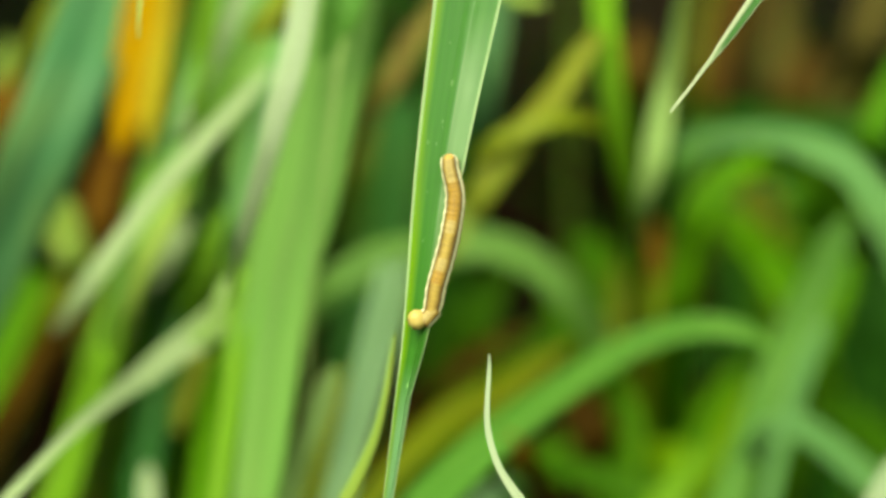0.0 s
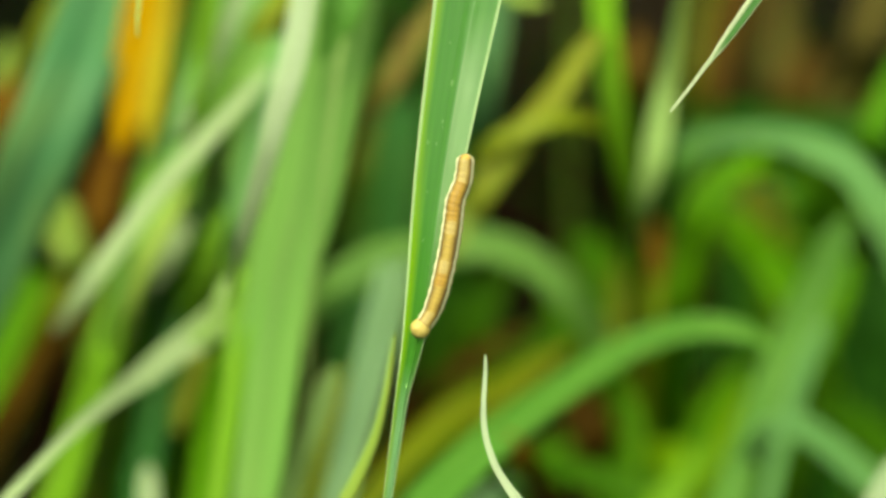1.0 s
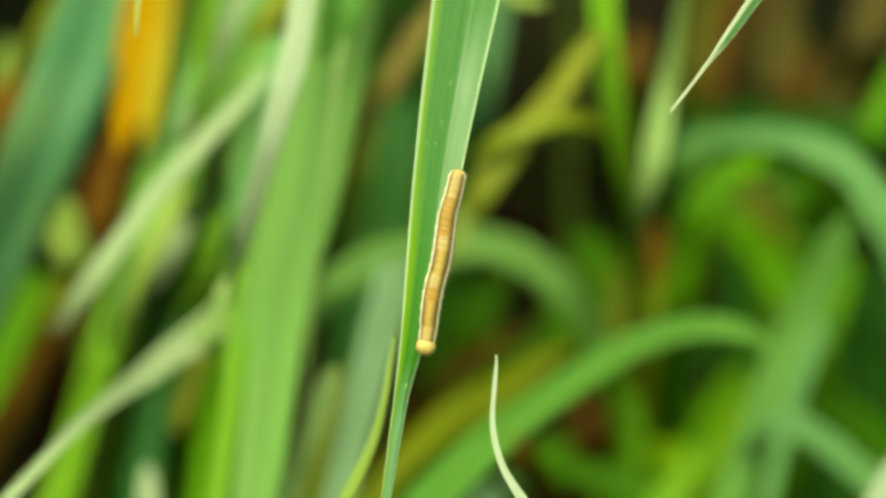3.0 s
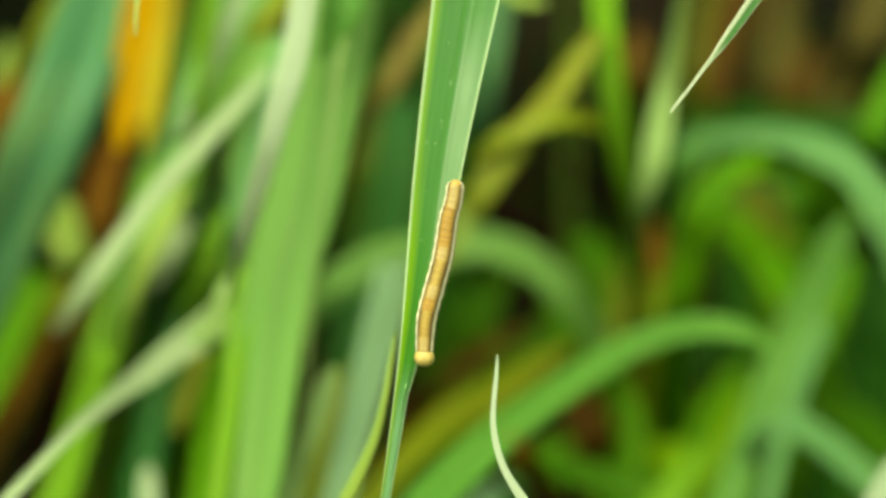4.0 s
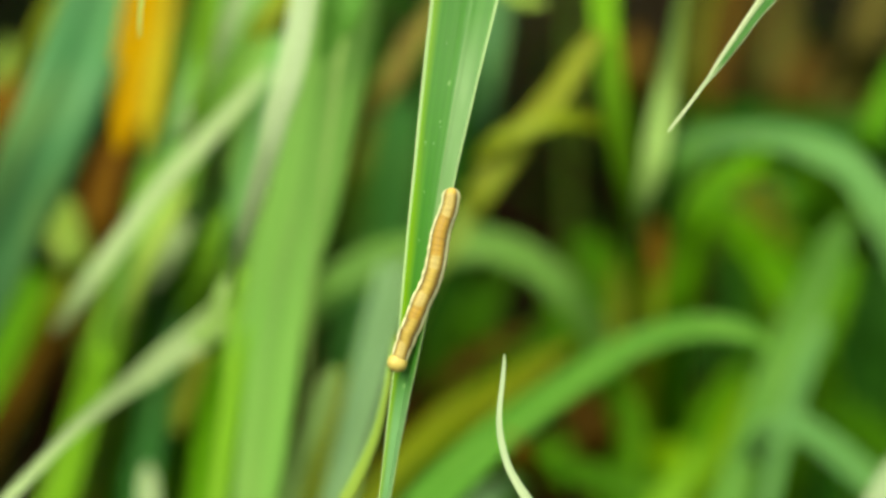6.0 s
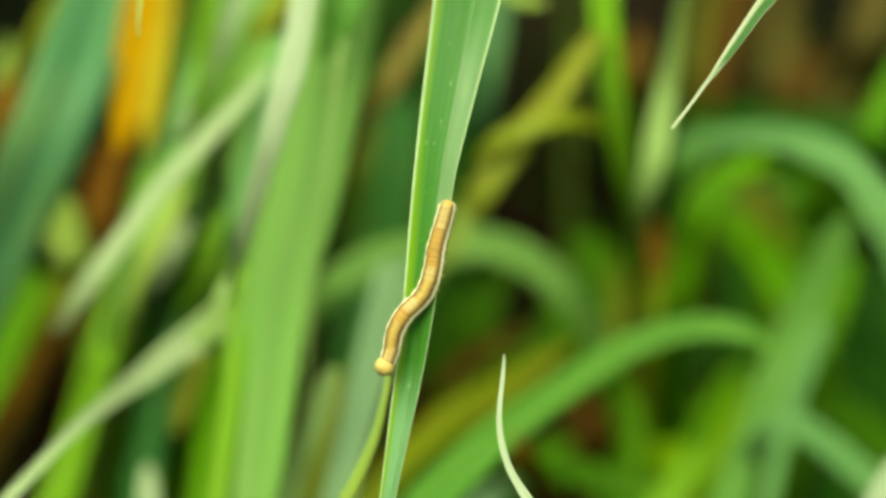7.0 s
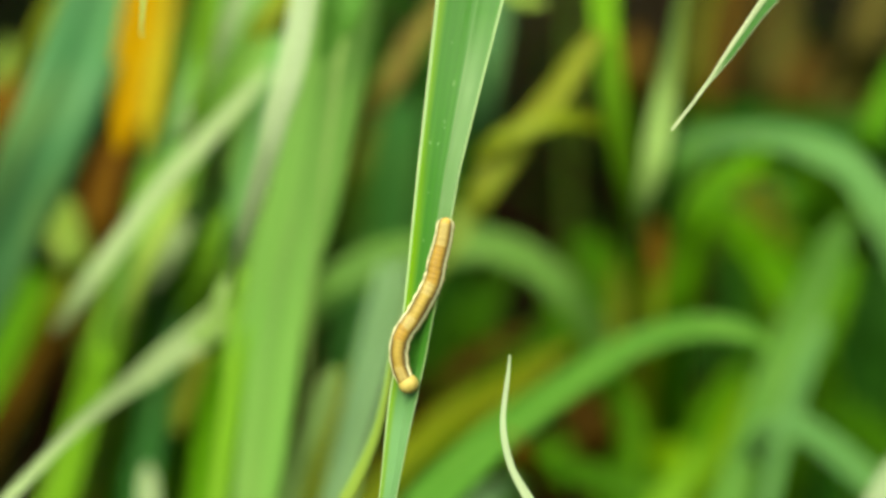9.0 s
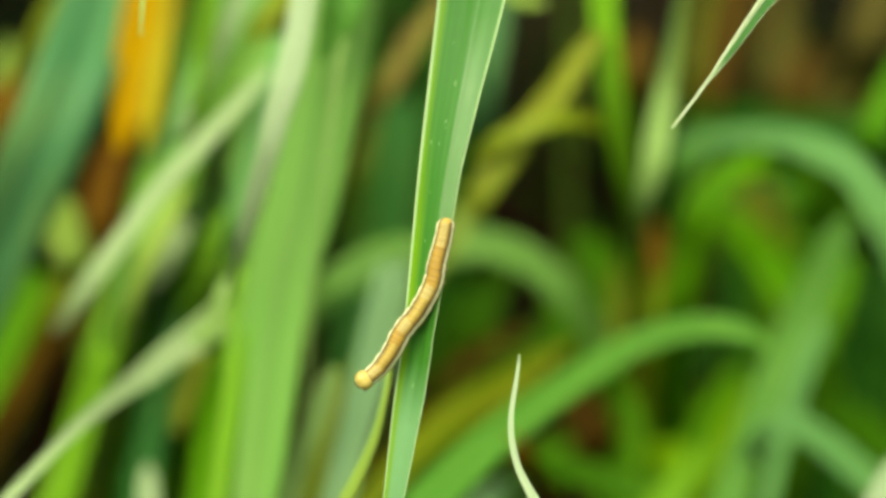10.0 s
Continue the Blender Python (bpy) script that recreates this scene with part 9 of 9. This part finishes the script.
    walk(RINGS[11], [(0, pose(-0.00215, -0.00883, 0, 0, 0.0, -13.1)), (0.2, pose(-0.00195, -0.00894, 0, 0, 0.0, -13.4)), (0.4, pose(-0.00213, -0.00884, 0, 0, 0.0, -20.9)), (0.5, pose(-0.00224, -0.00891, 0, 0, 0.0, -25.6)), (0.6, pose(-0.00209, -0.00865, 0, 0, 0.0, -22.3)), (0.8, pose(-0.00214, -0.00891, 0, 0, 0.0, -21.4)), (1, pose(-0.00219, -0.00903, 0, 0, 0.0, -21.2)), (1.2, pose(-0.00240, -0.00878, 0, 0, 0.0, -28.0)), (1.4, pose(-0.00253, -0.00886, 0, 0, 0.0, -30.9)), (1.5, pose(-0.00250, -0.00907, 0, 0, 0.0, -29.4)), (1.6, pose(-0.00263, -0.00897, 0, 0, 0.0, -28.2)), (1.8, pose(-0.00227, -0.00924, 0, 0, 0.0, -14.8)), (2, pose(-0.00230, -0.00927, 0, 0, 0.0, -8.1)), (2.2, pose(-0.00207, -0.00920, 0, 0, 0.0, -8.1)), (2.5, pose(-0.00181, -0.00904, 0, 0, 0.0, -9.4)), (2.7, pose(-0.00177, -0.00900, 0, 0, 0.0, -7.4)), (3.8, pose(-0.00189, -0.00898, 0, 0, 0.0, -2.2)), (4, pose(-0.00209, -0.00895, 0, 0, 0.0, -4.1)), (4.2, pose(-0.00181, -0.00904, 0, 0, 0.0, -4.7)), (4.5, pose(-0.00152, -0.00917, 0, 0, 0.0, -8.0)), (4.8, pose(-0.00170, -0.00901, 0, 0, 0.0, -18.1)), (5, pose(-0.00211, -0.00894, 0, 0, 0.0, -31.9)), (5.2, pose(-0.00285, -0.00874, 0, 0, 0.0, -33.4)), (5.5, pose(-0.00383, -0.00851, 0, 0, 0.0, -33.6)), (5.7, pose(-0.00359, -0.00868, 0, 0, 0.0, -23.1)), (6.8, pose(-0.00448, -0.00800, 0, 0, -4.1, -9.1)), (7, pose(-0.00487, -0.00767, 0, 0, -4.8, -10.6)), (7.2, pose(-0.00471, -0.00756, 0, 0, -6.5, -10.3)), (7.5, pose(-0.00431, -0.00742, 0, 0, -9.0, -7.2)), (7.6, pose(-0.00403, -0.00755, 0, 0, -9.4, -5.0)), (7.8, pose(-0.00387, -0.00772, 0, 0, -10.1, -7.5)), (8, pose(-0.00396, -0.00776, 0, 0, -10.8, -14.2)), (8.2, pose(-0.00340, -0.00789, 0, 0, -8.9, -3.4)), (8.4, pose(-0.00340, -0.00803, 0, 0, -7.0, -3.6)), (8.5, pose(-0.00413, -0.00790, 0, 0, -6.0, -16.0)), (8.6, pose(-0.00462, -0.00788, 0, 0, -4.6, -22.0)), (8.7, pose(-0.00480, -0.00782, 0, 0, -3.2, -23.4)), (8.8, pose(-0.00441, -0.00791, 0, 0, -1.8, -15.4)), (8.9, pose(-0.00394, -0.00803, 0, 0, -1.9, -5.3)), (9, pose(-0.00340, -0.00816, 0, 0, -2.0, 6.7)), (9.1, pose(-0.00346, -0.00808, 0, 0, -2.1, 4.9)), (9.2, pose(-0.00427, -0.00780, 0, 0, -2.2, -13.1)), (9.3, pose(-0.00447, -0.00800, 0, 0, -2.3, -17.3)), (9.4, pose(-0.00402, -0.00818, 0, 0, -2.4, -9.9)), (9.5, pose(-0.00268, -0.00876, 0, 0, -2.5, 10.6)), (9.6, pose(-0.00233, -0.00869, 0, 0, -2.6, 16.5)), (9.7, pose(-0.00331, -0.00847, 0, 0, -2.7, 2.4)), (9.8, pose(-0.00421, -0.00826, 0, 0, -2.8, -11.9)), (9.9, pose(-0.00469, -0.00816, 0, 0, -2.9, -23.9)), (10, pose(-0.00524, -0.00794, 0, 0, -3.0, -37.3))])
    walk(RINGS[12], [(0, pose(-0.00279, -0.01053, 0, 0, 0.0, -41.6)), (0.2, pose(-0.00269, -0.01059, 0, 0, 0.0, -43.7)), (0.4, pose(-0.00321, -0.01022, 0, 0, 0.0, -60.5)), (0.5, pose(-0.00351, -0.01014, 0, 0, 0.0, -67.1)), (0.6, pose(-0.00316, -0.00999, 0, 0, 0.0, -62.0)), (0.8, pose(-0.00308, -0.01046, 0, 0, 0.0, -44.8)), (1, pose(-0.00300, -0.01070, 0, 0, 0.0, -33.1)), (1.2, pose(-0.00344, -0.01027, 0, 0, 0.0, -44.9)), (1.4, pose(-0.00369, -0.01030, 0, 0, 0.0, -50.5)), (1.5, pose(-0.00364, -0.01056, 0, 0, 0.0, -48.7)), (1.6, pose(-0.00366, -0.01053, 0, 0, 0.0, -42.3)), (1.8, pose(-0.00273, -0.01109, 0, 0, 0.0, -14.8)), (2, pose(-0.00237, -0.01117, 0, 0, 0.0, 2.4)), (2.2, pose(-0.00225, -0.01108, 0, 0, 0.0, -5.5)), (2.5, pose(-0.00220, -0.01084, 0, 0, 0.0, -19.4)), (2.7, pose(-0.00207, -0.01081, 0, 0, 0.0, -15.4)), (3.8, pose(-0.00194, -0.01082, 0, 0, 0.0, -1.8)), (4, pose(-0.00220, -0.01078, 0, 0, 0.0, -2.7)), (4.2, pose(-0.00201, -0.01087, 0, 0, 0.0, -11.2)), (4.5, pose(-0.00198, -0.01096, 0, 0, 0.0, -28.4)), (4.8, pose(-0.00259, -0.01059, 0, 0, 0.0, -43.8)), (5, pose(-0.00346, -0.01016, 0, 0, 0.0, -61.1)), (5.2, pose(-0.00408, -0.01012, 0, 0, 0.0, -49.9)), (5.5, pose(-0.00481, -0.01013, 0, 0, 0.0, -30.8)), (5.7, pose(-0.00426, -0.01044, 0, 0, 0.0, -20.8)), (6.8, pose(-0.00480, -0.00983, 0, 0, -4.1, -15.6)), (7, pose(-0.00525, -0.00947, 0, 0, -4.8, -19.0)), (7.2, pose(-0.00502, -0.00935, 0, 0, -6.5, -13.5)), (7.5, pose(-0.00446, -0.00919, 0, 0, -9.0, -2.8)), (7.6, pose(-0.00417, -0.00932, 0, 0, -9.4, -4.3)), (7.8, pose(-0.00422, -0.00946, 0, 0, -10.1, -15.7)), (8, pose(-0.00466, -0.00938, 0, 0, -10.8, -32.7)), (8.2, pose(-0.00359, -0.00965, 0, 0, -8.9, -9.9)), (8.4, pose(-0.00346, -0.00981, 0, 0, -7.0, -0.9)), (8.5, pose(-0.00454, -0.00964, 0, 0, -6.0, -11.0)), (8.6, pose(-0.00524, -0.00960, 0, 0, -4.6, -18.0)), (8.7, pose(-0.00547, -0.00953, 0, 0, -3.2, -19.0)), (8.8, pose(-0.00479, -0.00969, 0, 0, -1.8, -8.0)), (8.9, pose(-0.00395, -0.00984, 0, 0, -1.9, 5.8)), (9, pose(-0.00299, -0.00993, 0, 0, -2.0, 21.1)), (9.1, pose(-0.00311, -0.00984, 0, 0, -2.1, 18.7)), (9.2, pose(-0.00455, -0.00956, 0, 0, -2.2, -4.4)), (9.3, pose(-0.00494, -0.00977, 0, 0, -2.3, -13.1)), (9.4, pose(-0.00425, -0.01000, 0, 0, -2.4, -5.2)), (9.5, pose(-0.00223, -0.01060, 0, 0, -2.5, 15.9)), (9.6, pose(-0.00169, -0.01046, 0, 0, -2.6, 21.4)), (9.7, pose(-0.00312, -0.01031, 0, 0, -2.7, 5.4)), (9.8, pose(-0.00452, -0.01010, 0, 0, -2.8, -13.0)), (9.9, pose(-0.00549, -0.00987, 0, 0, -2.9, -30.0)), (10, pose(-0.00652, -0.00935, 0, 0, -3.0, -49.5))])
    walk(RINGS[13], [(0, pose(-0.00448, -0.01107, 0, 0, 0.0, -74.7)), (0.2, pose(-0.00435, -0.01131, 0, 0, 0.0, -68.5)), (0.4, pose(-0.00499, -0.01069, 0, 0, 0.0, -76.3)), (0.5, pose(-0.00532, -0.01056, 0, 0, 0.0, -77.2)), (0.6, pose(-0.00493, -0.01045, 0, 0, 0.0, -76.0)), (0.8, pose(-0.00456, -0.01158, 0, 0, 0.0, -53.2)), (1, pose(-0.00415, -0.01218, 0, 0, 0.0, -38.1)), (1.2, pose(-0.00491, -0.01140, 0, 0, 0.0, -53.1)), (1.4, pose(-0.00529, -0.01126, 0, 0, 0.0, -59.5)), (1.5, pose(-0.00522, -0.01160, 0, 0, 0.0, -57.2)), (1.6, pose(-0.00508, -0.01176, 0, 0, 0.0, -49.8)), (1.8, pose(-0.00318, -0.01293, 0, 0, 0.0, -13.8)), (2, pose(-0.00209, -0.01304, 0, 0, 0.0, 9.2)), (2.2, pose(-0.00238, -0.01296, 0, 0, 0.0, -3.8)), (2.5, pose(-0.00300, -0.01253, 0, 0, 0.0, -25.7)), (2.7, pose(-0.00273, -0.01255, 0, 0, 0.0, -21.0)), (3.8, pose(-0.00199, -0.01268, 0, 0, 0.0, -1.3)), (4, pose(-0.00226, -0.01265, 0, 0, 0.0, -1.5)), (4.2, pose(-0.00252, -0.01267, 0, 0, 0.0, -16.1)), (4.5, pose(-0.00321, -0.01236, 0, 0, 0.0, -42.3)), (4.8, pose(-0.00410, -0.01168, 0, 0, 0.0, -54.9)), (5, pose(-0.00519, -0.01085, 0, 0, 0.0, -68.6)), (5.2, pose(-0.00560, -0.01120, 0, 0, 0.0, -54.8)), (5.5, pose(-0.00578, -0.01175, 0, 0, 0.0, -31.0)), (5.7, pose(-0.00494, -0.01220, 0, 0, 0.0, -21.1)), (6.8, pose(-0.00545, -0.01159, 0, 0, 0.0, -20.7)), (7, pose(-0.00605, -0.01116, 0, 0, 0.0, -25.7)), (7.2, pose(-0.00557, -0.01111, 0, 0, 0.0, -17.6)), (7.5, pose(-0.00453, -0.01101, 0, 0, 0.0, -2.0)), (7.6, pose(-0.00430, -0.01114, 0, 0, 0.0, -4.0)), (7.8, pose(-0.00477, -0.01121, 0, 0, 0.0, -17.3)), (8, pose(-0.00574, -0.01086, 0, 0, 0.0, -36.3)), (8.2, pose(-0.00394, -0.01144, 0, 0, 0.0, -11.1)), (8.4, pose(-0.00347, -0.01165, 0, 0, 0.0, -0.1)), (8.5, pose(-0.00487, -0.01145, 0, 0, 0.0, -10.5)), (8.6, pose(-0.00580, -0.01137, 0, 0, 0.0, -17.5)), (8.7, pose(-0.00604, -0.01130, 0, 0, 0.0, -17.9)), (8.8, pose(-0.00494, -0.01154, 0, 0, 0.0, -4.5)), (8.9, pose(-0.00358, -0.01166, 0, 0, 0.0, 12.0)), (9, pose(-0.00211, -0.01155, 0, 0, 0.0, 28.9)), (9.1, pose(-0.00232, -0.01150, 0, 0, 0.0, 26.0)), (9.2, pose(-0.00455, -0.01140, 0, 0, 0.0, 0.2)), (9.3, pose(-0.00533, -0.01160, 0, 0, 0.0, -12.0)), (9.4, pose(-0.00440, -0.01185, 0, 0, 0.0, -4.5)), (9.5, pose(-0.00169, -0.01241, 0, 0, 0.0, 16.6)), (9.6, pose(-0.00100, -0.01222, 0, 0, 0.0, 21.3)), (9.7, pose(-0.00304, -0.01218, 0, 0, 0.0, 2.3)), (9.8, pose(-0.00512, -0.01188, 0, 0, 0.0, -19.1)), (9.9, pose(-0.00658, -0.01142, 0, 0, 0.0, -35.6)), (10, pose(-0.00806, -0.01045, 0, 0, 0.0, -54.8))])


motions()
